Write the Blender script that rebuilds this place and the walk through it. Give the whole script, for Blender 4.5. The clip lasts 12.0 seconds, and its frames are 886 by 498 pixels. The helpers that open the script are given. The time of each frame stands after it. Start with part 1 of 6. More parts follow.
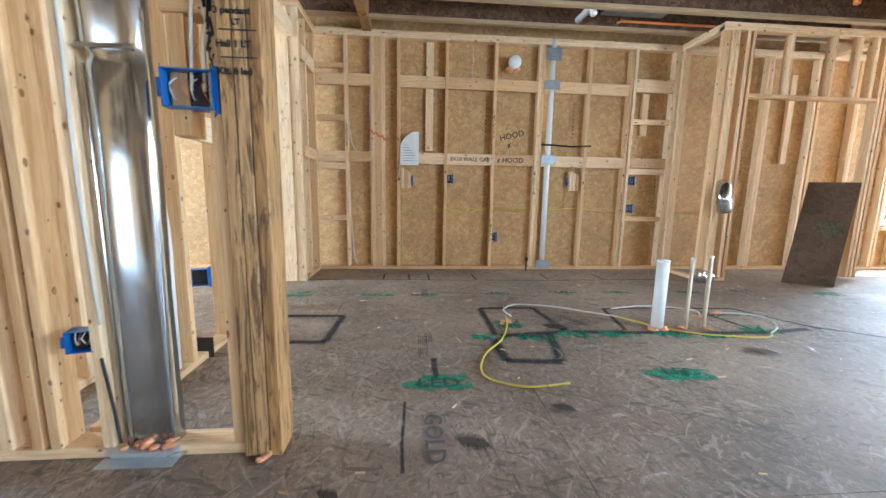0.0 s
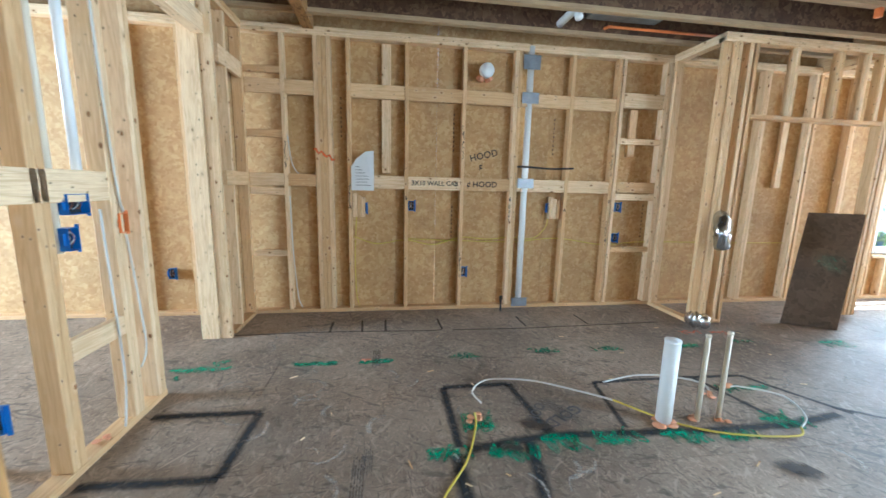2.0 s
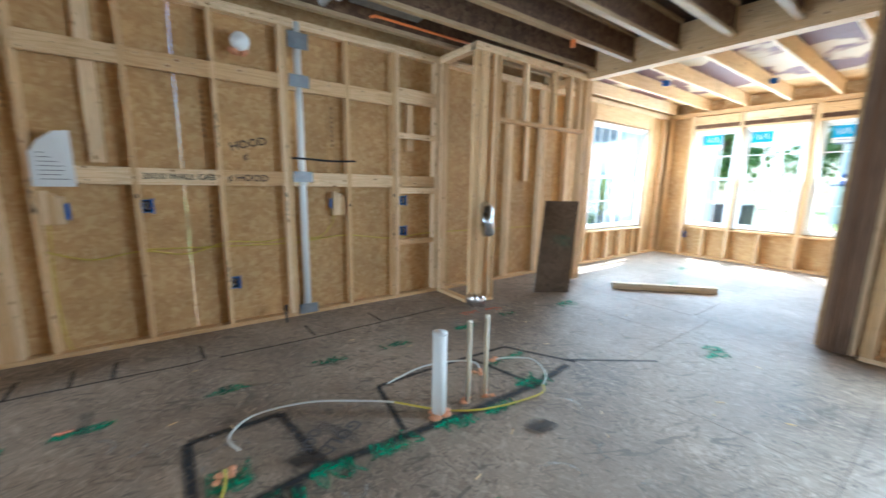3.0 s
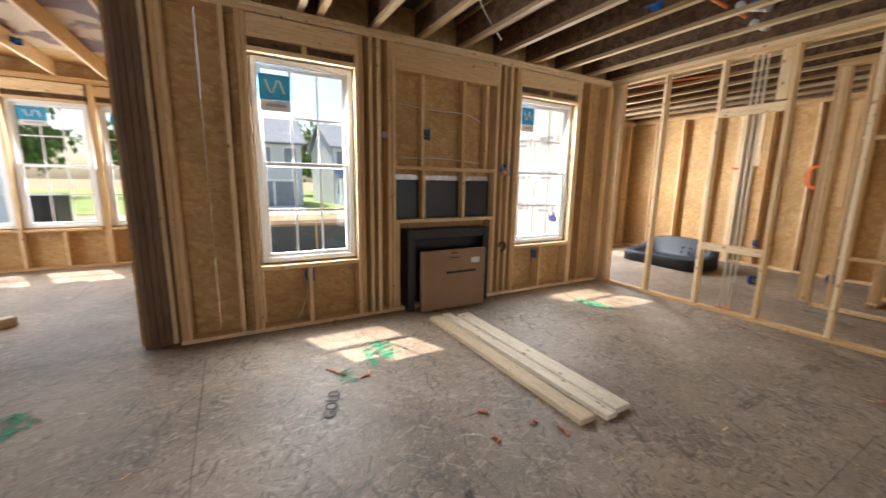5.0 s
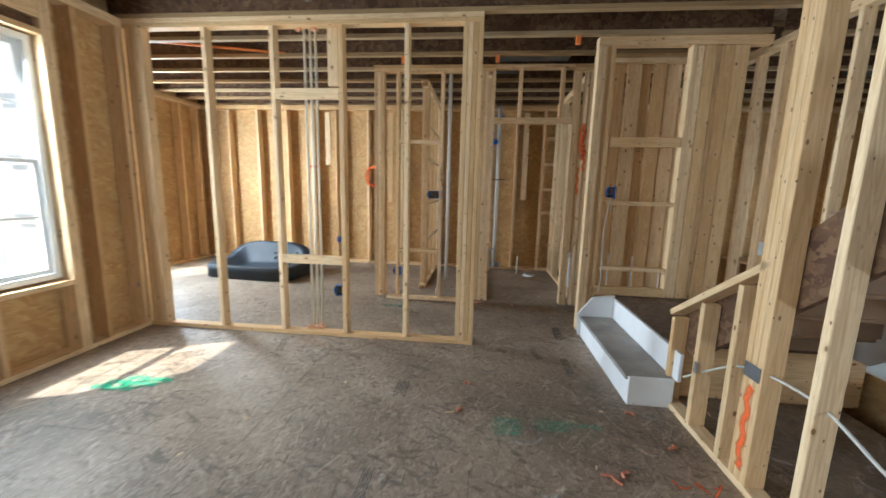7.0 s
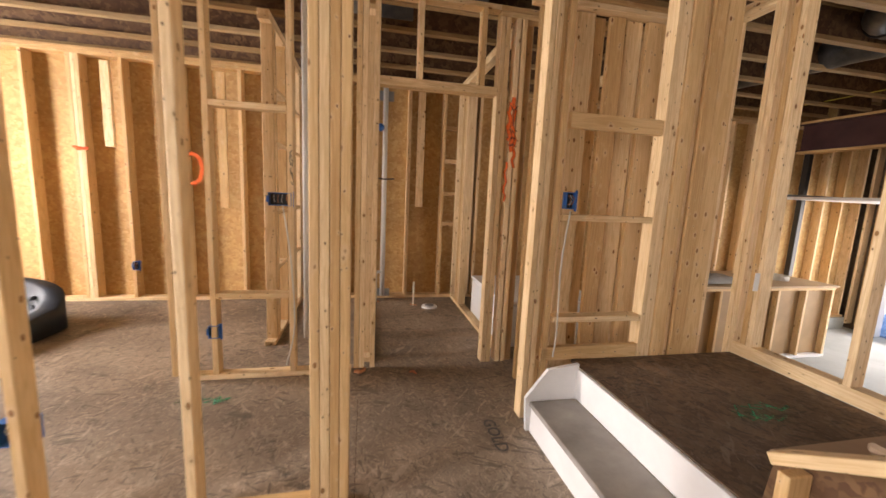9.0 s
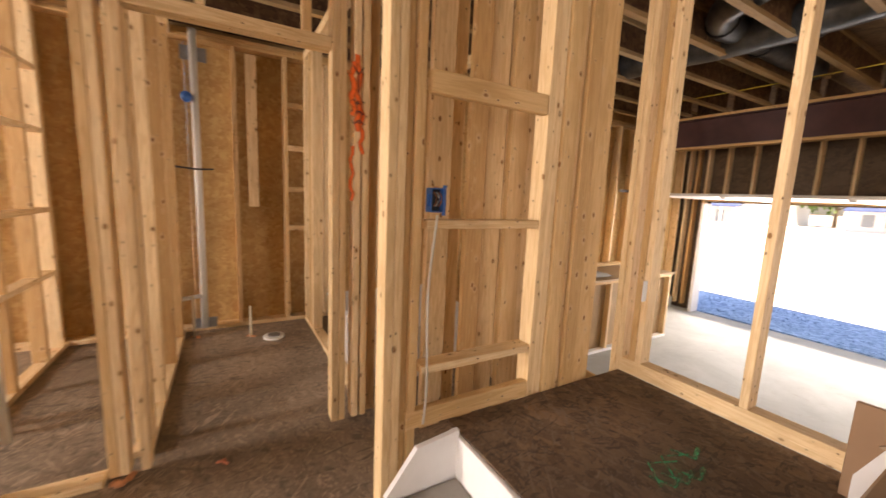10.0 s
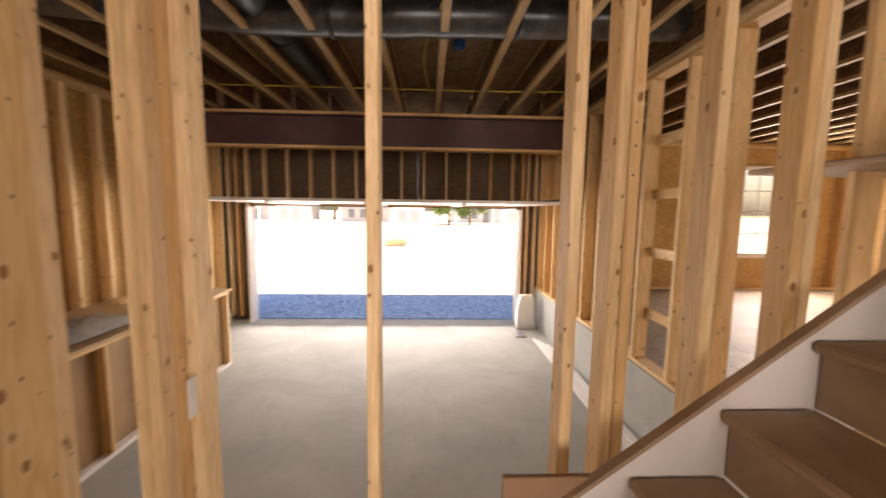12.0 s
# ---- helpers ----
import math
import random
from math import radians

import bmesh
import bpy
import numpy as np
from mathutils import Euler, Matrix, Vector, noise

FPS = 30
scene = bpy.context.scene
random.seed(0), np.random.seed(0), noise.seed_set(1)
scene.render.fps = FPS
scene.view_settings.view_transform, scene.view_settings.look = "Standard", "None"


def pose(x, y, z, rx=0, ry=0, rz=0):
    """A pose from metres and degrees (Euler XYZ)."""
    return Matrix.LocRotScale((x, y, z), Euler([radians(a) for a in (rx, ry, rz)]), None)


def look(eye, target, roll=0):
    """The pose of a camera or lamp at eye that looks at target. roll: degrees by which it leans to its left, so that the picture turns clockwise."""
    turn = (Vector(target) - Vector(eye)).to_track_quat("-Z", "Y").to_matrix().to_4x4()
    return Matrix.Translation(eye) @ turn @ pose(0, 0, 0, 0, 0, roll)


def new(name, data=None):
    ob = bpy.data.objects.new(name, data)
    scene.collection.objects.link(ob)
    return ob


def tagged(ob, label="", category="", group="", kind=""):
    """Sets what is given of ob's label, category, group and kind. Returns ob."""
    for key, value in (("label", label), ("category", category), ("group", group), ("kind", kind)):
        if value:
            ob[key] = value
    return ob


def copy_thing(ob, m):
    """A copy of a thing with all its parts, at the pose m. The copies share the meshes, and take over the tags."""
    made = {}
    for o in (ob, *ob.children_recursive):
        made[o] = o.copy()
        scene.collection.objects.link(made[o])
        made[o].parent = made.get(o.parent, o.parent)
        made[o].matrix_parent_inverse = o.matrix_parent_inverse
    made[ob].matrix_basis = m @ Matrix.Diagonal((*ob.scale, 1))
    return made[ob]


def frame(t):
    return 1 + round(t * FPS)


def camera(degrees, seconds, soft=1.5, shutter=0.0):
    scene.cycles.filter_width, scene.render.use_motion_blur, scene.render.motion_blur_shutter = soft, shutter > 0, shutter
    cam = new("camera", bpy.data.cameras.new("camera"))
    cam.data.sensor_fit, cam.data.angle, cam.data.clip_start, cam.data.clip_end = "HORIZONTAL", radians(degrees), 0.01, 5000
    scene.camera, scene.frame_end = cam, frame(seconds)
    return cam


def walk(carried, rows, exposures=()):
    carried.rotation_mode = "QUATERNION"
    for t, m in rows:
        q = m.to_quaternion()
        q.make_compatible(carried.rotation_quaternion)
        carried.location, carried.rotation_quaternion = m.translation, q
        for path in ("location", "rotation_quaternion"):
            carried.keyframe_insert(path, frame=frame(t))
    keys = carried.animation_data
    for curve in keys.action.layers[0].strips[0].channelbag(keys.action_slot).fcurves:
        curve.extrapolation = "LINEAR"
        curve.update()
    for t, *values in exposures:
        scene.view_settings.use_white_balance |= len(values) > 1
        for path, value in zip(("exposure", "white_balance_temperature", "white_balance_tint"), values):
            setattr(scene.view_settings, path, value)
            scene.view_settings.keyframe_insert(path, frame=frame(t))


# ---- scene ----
# ---- camera ----
cam = camera(99.4, 12.0, shutter=0.3)
PATH = [
    (0, (-0.086, 0.88, 0.967), (0.075, 2.85, 0.664), 1.0),
    (0.5, (-0.022, 1.047, 1.082), (0.199, 3.006, 0.747), 1.1),
    (1, (0.01, 1.256, 1.17), (0.257, 3.213, 0.839), 1.3),
    (1.5, (0.025, 1.506, 1.281), (0.268, 3.463, 0.95), 1.4),
    (2, (0.118, 1.595, 1.321), (0.408, 3.547, 0.996), 1.3),
    (2.5, (0.319, 1.685, 1.325), (0.897, 3.57, 0.993), 1.1),
    (2.7, (0.408, 1.71, 1.328), (1.193, 3.519, 0.992), 1.1),
    (4.3, (0.9, 1.765, 1.37), (2.839, 1.424, 1.016), 1.0),
    (4.5, (1.003, 1.729, 1.36), (2.889, 1.165, 1.01), 1.1),
    (5, (1.262, 1.629, 1.376), (2.977, 0.66, 1.028), 1.0),
    (5.1, (1.265, 1.604, 1.379), (2.928, 0.547, 1.034), 1.3),
    (5.3, (1.379, 1.497, 1.379), (2.899, 0.245, 1.028), 1.3),
    (5.5, (1.434, 1.36, 1.373), (2.81, -0.049, 1.028), 1.2),
    (6, (1.584, 1.005, 1.389), (2.581, -0.697, 1.062), 1.3),
    (6.5, (1.679, 0.643, 1.389), (2.278, -1.24, 1.078), 1.3),
    (7, (1.711, 0.198, 1.391), (1.904, -1.767, 1.071), 1.4),
    (7.1, (1.712, 0.106, 1.392), (1.837, -1.865, 1.079), 1.4),
    (7.2, (1.725, 0.005, 1.391), (1.789, -1.971, 1.085), 1.3),
    (8.8, (1.735, -1.34, 1.37), (1.367, -3.287, 1.095), 2.6),
    (9, (1.69, -1.495, 1.392), (1.281, -3.432, 1.106), 2.6),
    (9.5, (1.482, -1.821, 1.383), (0.858, -3.699, 1.09), 2.5),
    (10, (1.243, -2.19, 1.41), (0.251, -3.904, 1.129), 2.5),
    (10.5, (1.031, -2.459, 1.412), (-0.318, -3.909, 1.143), 2.5),
    (11, (0.755, -2.68, 1.413), (-1.003, -3.59, 1.137), 2.4),
    (11.5, (0.45, -2.697, 1.414), (-1.463, -3.22, 1.159), 1.0),
    (12, (0.262, -2.74, 1.475), (-1.726, -2.661, 1.265), 0.8),
]
walk(cam, [(t, look(eye, target, roll)) for t, eye, target, roll in PATH], exposures=[(0.0, 2.62, 5200, 4), (1.0, 2.5, 5600, 6), (1.7, 2.52, 5000, 0), (2.6, 2.42, 4950, -2), (4.4, 0.85, 6500, 12), (5.5, 1.05, 6850, 14), (6.2, 1.2, 6700, 12), (7.2, 1.15, 5750, 3), (8.8, 1.42, 7900, 22), (9.5, 1.64, 7950, 21), (10.2, 1.68, 9300, 28), (11.0, 1.52, 9600, 31), (12.0, 1.21, 9450, 29)])

SUN_DIR = Vector((0.52, 0.22, 1.0))
# world, sun and large lights
world = bpy.data.worlds.new("world")
scene.world = world
world.use_nodes = True
wn = world.node_tree
sky = wn.nodes.new("ShaderNodeTexSky")
sky.sky_type = "NISHITA"
sky.sun_disc = False
sky.sun_elevation = math.atan2(SUN_DIR.z, math.hypot(SUN_DIR.x, SUN_DIR.y))
sky.sun_rotation = math.atan2(SUN_DIR.x, SUN_DIR.y)
sky.dust_density = 2.5
wn.links.new(sky.outputs[0], wn.nodes["Background"].inputs[0])
wn.nodes["Background"].inputs[1].default_value = 0.15
sun = new("sun", bpy.data.lights.new("sun", "SUN"))
sun.data.energy = 5.0
sun.data.angle = radians(0.6)
sun.data.color = (1.0, 0.93, 0.82)
sun.matrix_world = look(SUN_DIR * 30, (0, 0, 0))


def window_light(x, y, z, w, h, toward, power, color=(0.86, 0.93, 1.0)):
    """Stands in for the sky's light that comes in through one opening."""
    lamp = new("sky_light", bpy.data.lights.new("sky_light", "AREA"))
    lamp.data.shape = "RECTANGLE"
    lamp.data.size, lamp.data.size_y = w, h
    lamp.data.energy = power
    lamp.data.color = color
    lamp.matrix_world = look((x, y, z), (x + toward[0], y + toward[1], z + toward[2]))
    return lamp


window_light(5.06, 0.99, 1.5, 0.8, 1.7, (-1, 0, -0.15), 55)
window_light(5.06, -1.92, 1.5, 0.8, 1.7, (-1, 0, -0.15), 45)
window_light(7.15, 5.66, 1.5, 1.7, 1.75, (0, -1, -0.15), 45)
window_light(9.0, 4.0, 1.5, 2.4, 1.75, (-1, 0, -0.15), 55)
window_light(6.95, -4.9, 1.5, 0.8, 1.7, (-1, 0, -0.18), 135)
window_light(-6.6, -3.5, 0.45, 4.8, 1.9, (1, 0, 0.12), 72)
window_light(-6.55, 3.85, 1.5, 1.5, 1.7, (1, 0, -0.1), 105)


# ---- materials ----
def material(name, rough=0.7, metal=0.0, color=(0.5, 0.5, 0.5)):
    m = bpy.data.materials.new(name)
    m.use_nodes = True
    b = m.node_tree.nodes["Principled BSDF"]
    b.inputs["Roughness"].default_value = rough
    b.inputs["Metallic"].default_value = metal
    b.inputs["Base Color"].default_value = (*color, 1)
    return m, m.node_tree, b


def node(nt, kind, **values):
    n = nt.nodes.new(kind)
    for key, value in values.items():
        n.inputs[key.replace("_", " ")].default_value = value
    return n


def ramp(nt, source, stops):
    r = nt.nodes.new("ShaderNodeValToRGB")
    while len(r.color_ramp.elements) < len(stops):
        r.color_ramp.elements.new(0.5)
    for e, (pos, col) in zip(r.color_ramp.elements, stops):
        e.position = pos
        e.color = (*col, 1)
    nt.links.new(source, r.inputs[0])
    return r.outputs[0]


def mix(nt, fac, a, b, mode="MIX"):
    n = nt.nodes.new("ShaderNodeMix")
    n.data_type = "RGBA"
    n.blend_type = mode
    for sock, v in ((n.inputs[0], fac), (n.inputs[6], a), (n.inputs[7], b)):
        if hasattr(v, "is_linked"):
            nt.links.new(v, sock)
        elif isinstance(v, tuple):
            sock.default_value = (*v, 1)
        else:
            sock.default_value = v
    return n.outputs[2]


def coords(nt, scale, space="Object", shift=True):
    """Texture coordinates, scaled; with a shift of its own for each object."""
    tc = nt.nodes.new("ShaderNodeTexCoord")
    vec = tc.outputs[space]
    if shift:
        info = nt.nodes.new("ShaderNodeObjectInfo")
        mul = nt.nodes.new("ShaderNodeVectorMath")
        mul.operation = "SCALE"
        mul.inputs[0].default_value = (37.0, 53.0, 71.0)
        nt.links.new(info.outputs["Random"], mul.inputs["Scale"])
        add = nt.nodes.new("ShaderNodeVectorMath")
        nt.links.new(vec, add.inputs[0])
        nt.links.new(mul.outputs[0], add.inputs[1])
        vec = add.outputs[0]
    mp = nt.nodes.new("ShaderNodeMapping")
    mp.inputs["Scale"].default_value = scale
    nt.links.new(vec, mp.inputs[0])
    return mp.outputs[0]


def noise_tex(nt, vec, scale, detail=4.0, rough=0.55, dist=0.0):
    n = node(nt, "ShaderNodeTexNoise", Scale=scale, Detail=detail, Roughness=rough, Distortion=dist)
    nt.links.new(vec, n.inputs["Vector"])
    return n.outputs["Fac"]


def bump(nt, b, height, strength=0.3, distance=0.002):
    n = node(nt, "ShaderNodeBump", Strength=strength, Distance=distance)
    nt.links.new(height, n.inputs["Height"])
    nt.links.new(n.outputs[0], b.inputs["Normal"])


def wood(name, axis, light, dark, knots=True, rough=0.68, stain=0.25, vein=0.0):
    """Sawn lumber whose grain runs along one axis."""
    m, nt, b = material(name, rough)
    k = {"x": (0.055, 1, 1), "y": (1, 0.055, 1), "z": (1, 1, 0.055)}[axis]
    vec = coords(nt, k)
    wav = noise_tex(nt, vec, 14, 3, 0.5, 1.2)
    band = node(nt, "ShaderNodeMath")
    band.operation = "SINE"
    mul = node(nt, "ShaderNodeMath")
    mul.operation = "MULTIPLY"
    nt.links.new(wav, mul.inputs[0])
    mul.inputs[1].default_value = 42.0
    nt.links.new(mul.outputs[0], band.inputs[0])
    fine = noise_tex(nt, vec, 160, 2, 0.6)
    base = ramp(nt, band.outputs[0], [(0.0, light), (1.0, tuple(0.62 * l + 0.38 * d for l, d in zip(light, dark)))])
    base = mix(nt, ramp(nt, fine, [(0.35, (0, 0, 0)), (0.75, (0.35, 0.35, 0.35))]), base, dark)
    info = nt.nodes.new("ShaderNodeObjectInfo")
    tone = ramp(nt, info.outputs["Random"], [(0.0, (0.74, 0.60, 0.43)), (0.25, (0.90, 0.80, 0.65)), (0.6, (1.0, 0.97, 0.92)), (1.0, (1.14, 1.15, 1.15))])
    base = mix(nt, 1.0, base, tone, "MULTIPLY")
    big = noise_tex(nt, coords(nt, (1, 1, 1)), 1.7, 3, 0.6)
    base = mix(nt, ramp(nt, big, [(0.5, (0, 0, 0)), (0.75, (stain, stain, stain))]), base, tuple(c * 0.62 for c in dark))
    if vein:
        vn = noise_tex(nt, coords(nt, {"x": (0.12, 1, 1), "y": (1, 0.12, 1), "z": (1, 1, 0.12)}[axis]), 22, 6, 0.65, 2.6)
        base = mix(nt, ramp(nt, vn, [(0.40, (vein, vein, vein)), (0.50, (0, 0, 0))]), base, dark)
        base = mix(nt, ramp(nt, vn, [(0.62, (0, 0, 0)), (0.70, (0.6 * vein,) * 3)]), base, tuple(c * 1.4 for c in dark))
    if knots:
        kk = {"x": (0.6, 1, 1), "y": (1, 0.6, 1), "z": (1, 1, 0.6)}[axis]
        wob = noise_tex(nt, coords(nt, kk), 60, 2, 0.6)
        for scale, r0, r1, dark_knot in ((8.0, 0.055, 0.09, (0.24, 0.10, 0.03)), (10.5, 0.075, 0.105, (0.30, 0.14, 0.045)), (24.0, 0.07, 0.10, (0.16, 0.07, 0.03))):
            vo = node(nt, "ShaderNodeTexVoronoi", Scale=scale, Randomness=1.0)
            nt.links.new(coords(nt, kk), vo.inputs["Vector"])
            add = node(nt, "ShaderNodeMath")
            add.operation = "MULTIPLY_ADD"
            nt.links.new(wob, add.inputs[0])
            add.inputs[1].default_value = 0.06
            nt.links.new(vo.outputs["Distance"], add.inputs[2])
            halo = ramp(nt, add.outputs[0], [(r1 + 0.03, (0.75, 0.75, 0.75)), (r1 + 0.15, (0, 0, 0))])
            base = mix(nt, halo, base, tuple(0.5 * l + 0.5 * d for l, d in zip(light, dark)))
            spot = ramp(nt, add.outputs[0], [(r0 + 0.03, (1, 1, 1)), (r1 + 0.03, (0, 0, 0))])
            base = mix(nt, spot, base, dark_knot)
    nt.links.new(base, b.inputs["Base Color"])
    bump(nt, b, wav, 0.25, 0.001)
    return m


def osb(name, tones, flake=26.0, grime=0.0, grime_color=(0.2, 0.17, 0.14), shift=True, rough=0.75):
    """Strand board: overlapping flakes at many angles."""
    m, nt, b = material(name, rough)
    outs = []
    for ang, sc in ((0.3, flake), (1.25, flake * 0.9), (2.2, flake * 1.15)):
        vec = coords(nt, (1, 1, 1), "Object", shift)
        rot = nt.nodes.new("ShaderNodeMapping")
        rot.vector_type = "TEXTURE"
        rot.inputs["Rotation"].default_value = (ang, ang * 0.7, ang)
        rot.inputs["Scale"].default_value = (1.0, 3.6, 1.6)
        nt.links.new(vec, rot.inputs[0])
        warp = node(nt, "ShaderNodeTexVoronoi", Scale=sc)
        nt.links.new(rot.outputs[0], warp.inputs["Vector"])
        outs.append(warp.outputs["Color"])
    sel = noise_tex(nt, coords(nt, (1, 1, 1), "Object", shift), 11, 2, 0.5)
    pick = ramp(nt, sel, [(0.46, (0, 0, 0)), (0.5, (1, 1, 1))])
    mixed = mix(nt, pick, outs[0], outs[1])
    sel2 = noise_tex(nt, coords(nt, (1.3, 1, 1), "Object", shift), 17, 2, 0.5)
    mixed = mix(nt, ramp(nt, sel2, [(0.5, (0, 0, 0)), (0.54, (1, 1, 1))]), mixed, outs[2])
    sep = nt.nodes.new("ShaderNodeSeparateColor")
    nt.links.new(mixed, sep.inputs[0])
    col = ramp(nt, sep.outputs[0], [(i / (len(tones) - 1), t) for i, t in enumerate(tones)])
    big = noise_tex(nt, coords(nt, (1, 1, 1), "Object", shift), 1.6, 5, 0.6)
    col = mix(nt, 1.0, col, ramp(nt, big, [(0.3, (0.78, 0.76, 0.74)), (0.7, (1.08, 1.06, 1.04))]), "MULTIPLY")
    if grime:
        g = noise_tex(nt, coords(nt, (1, 1, 1), "Object", shift), 3.2, 8, 0.72, 0.6)
        col = mix(nt, ramp(nt, g, [(0.36, (grime * 0.5,) * 3), (0.60, (min(1, grime * 1.32),) * 3)]), col, grime_color)
        g2 = noise_tex(nt, coords(nt, (1, 1, 1), "Object", shift), 19, 8, 0.75, 2.2)
        col = mix(nt, ramp(nt, g2, [(0.53, (0, 0, 0)), (0.63, (0.75, 0.75, 0.75))]), col, tuple(min(1, c * 1.75) for c in grime_color))
        g4 = noise_tex(nt, coords(nt, (1, 1, 1), "Object", shift), 15, 8, 0.8, 3.4)
        col = mix(nt, ramp(nt, g4, [(0.36, (0.8, 0.8, 0.8)), (0.43, (0, 0, 0))]), col, tuple(c * 0.42 for c in grime_color))
        g3 = noise_tex(nt, coords(nt, (1, 1, 1), "Object", shift), 0.8, 4, 0.6, 0.4)
        col = mix(nt, 1.0, col, ramp(nt, g3, [(0.35, (0.68, 0.67, 0.66)), (0.65, (1.22, 1.2, 1.17))]), "MULTIPLY")
    if grime:
        patch = noise_tex(nt, coords(nt, (1, 1, 1), "Object", shift), 1.3, 4, 0.6)
        for ang, sc, pale in ((0.5, 26, True), (1.7, 30, False), (2.5, 21, True), (0.1, 36, False), (1.1, 17, False)):
            rot = nt.nodes.new("ShaderNodeMapping")
            rot.vector_type = "TEXTURE"
            rot.inputs["Rotation"].default_value = (0, 0, ang)
            rot.inputs["Scale"].default_value = (1.0, 4.0, 1.0)
            nt.links.new(coords(nt, (1, 1, 1), "Object", shift), rot.inputs[0])
            stroke = noise_tex(nt, rot.outputs[0], sc, 2, 0.5, 1.4)
            thin = node(nt, "ShaderNodeMath")
            thin.operation = "MULTIPLY_ADD"
            nt.links.new(patch, thin.inputs[0])
            thin.inputs[1].default_value = 0.22 if pale else -0.22
            nt.links.new(stroke, thin.inputs[2])
            fac = ramp(nt, thin.outputs[0], [(0.74, (0, 0, 0)), (0.80, (0.55,) * 3)] if pale else [(0.21, (0.6,) * 3), (0.27, (0, 0, 0))])
            col = mix(nt, fac, col, tuple(min(1, c * 1.7) for c in grime_color) if pale else tuple(c * 0.32 for c in grime_color))
    nt.links.new(col, b.inputs["Base Color"])
    bump(nt, b, sep.outputs[0], 0.5 if grime else 0.35, 0.0018 if grime else 0.0012)
    return m


def plain(name, color, rough=0.5, metal=0.0, wear=0.12, scale=6.0, relief=0.1):
    """Painted, moulded or metal surface with slight unevenness."""
    m, nt, b = material(name, rough, metal)
    n = noise_tex(nt, coords(nt, (1, 1, 1)), scale, 6, 0.6)
    col = ramp(nt, n, [(0.3, tuple(c * (1 - wear) for c in color)), (0.7, tuple(min(1, c * (1 + wear * 0.5)) for c in color))])
    nt.links.new(col, b.inputs["Base Color"])
    fine = noise_tex(nt, coords(nt, (1, 1, 1)), scale * 12, 3, 0.6)
    bump(nt, b, fine, relief, 0.001)
    return m


PALE, PALE_D = (0.82, 0.635, 0.40), (0.54, 0.33, 0.14)
GRAIN = {a: wood("lumber_" + a, a, PALE, PALE_D, vein=0.22) for a in "xyz"}
PLANK = {a: wood("weathered_plank_" + a, a, (0.78, 0.70, 0.56), (0.50, 0.38, 0.25), vein=0.3) for a in "xyz"}
TREATED = {a: wood("laminated_" + a, a, (0.58, 0.38, 0.17), (0.10, 0.05, 0.02), False, 0.6, 0.3, 0.85) for a in "xyz"}
DARK_LAM = {a: wood("dark_laminated_" + a, a, (0.22, 0.13, 0.075), (0.08, 0.045, 0.025), False, 0.65, 0.5) for a in "xyz"}
FLANGE = {a: wood("flange_" + a, a, (0.44, 0.32, 0.18), (0.24, 0.155, 0.08), False) for a in "xyz"}
OSB_WALL = osb("sheathing_board", [(0.46, 0.265, 0.10), (0.52, 0.32, 0.13), (0.555, 0.355, 0.15), (0.62, 0.425, 0.20)], 30)
# Dark strand board, with the shade between joists mixed into its colour.
OSB_DARK = osb("shaded_web_board", [(0.075, 0.032, 0.014), (0.11, 0.052, 0.024), (0.15, 0.08, 0.036), (0.2, 0.115, 0.055)], 22)
OSB_FLOOR = osb("subfloor_board", [(0.16, 0.115, 0.08), (0.24, 0.185, 0.14), (0.29, 0.23, 0.175), (0.40, 0.335, 0.26)], 46, 0.62, (0.285, 0.222, 0.168), False, 0.6)
# Same decking twice: joist shade darkens one colour, garage daylight lightens the other.
OSB_DECK_SHADED = osb("deck_board", [(0.035, 0.018, 0.010), (0.06, 0.032, 0.017), (0.085, 0.05, 0.026)], 20)
OSB_DECK_LIT = osb("lit_garage_deck_board", [(0.17, 0.105, 0.06), (0.25, 0.16, 0.095), (0.33, 0.22, 0.135)], 18)
OSB_LAND = osb("landing_board", [(0.10, 0.06, 0.035), (0.18, 0.115, 0.07), (0.26, 0.17, 0.105)], 22, 0.3, (0.13, 0.10, 0.08), False)
VINYL = plain("white_vinyl", (0.82, 0.83, 0.83), 0.35, 0, 0.05)
WHITE = plain("white_board_paint", (0.80, 0.80, 0.80), 0.45, 0, 0.08, 4)
PVC = plain("white_pipe_plastic", (0.80, 0.80, 0.77), 0.35, 0, 0.06)
CPVC = plain("cream_pipe_plastic", (0.72, 0.65, 0.50), 0.4, 0, 0.06)
BLUE = plain("blue_box_plastic", (0.02, 0.13, 0.42), 0.4, 0, 0.15)
BLACK = plain("black_plastic", (0.018, 0.018, 0.02), 0.45, 0, 0.3)
IRON = plain("galvanised_plate", (0.30, 0.32, 0.34), 0.45, 0.8, 0.3, 9)
STEEL = plain("duct_steel", (0.52, 0.56, 0.60), 0.14, 1.0, 0.2, 3, 0.05)
GALV = plain("bright_zinc_steel", (0.62, 0.67, 0.70), 0.35, 0.6, 0.15, 12)
SAND = plain("silver_bag_film", (0.10, 0.11, 0.12), 0.3, 0.6, 0.5, 9, 0.5)
BEAM = plain("red_oxide_steel", (0.085, 0.035, 0.035), 0.55, 0.1, 0.3, 3)
CARD = plain("corrugated_card", (0.33, 0.20, 0.12), 0.8, 0, 0.12, 3)
NICHE = plain("black_steel_backing", (0.03, 0.032, 0.036), 0.35, 0.4, 0.3, 3)
FOAM = plain("orange_foam", (0.72, 0.34, 0.18), 0.8, 0, 0.3, 30, 0.6)
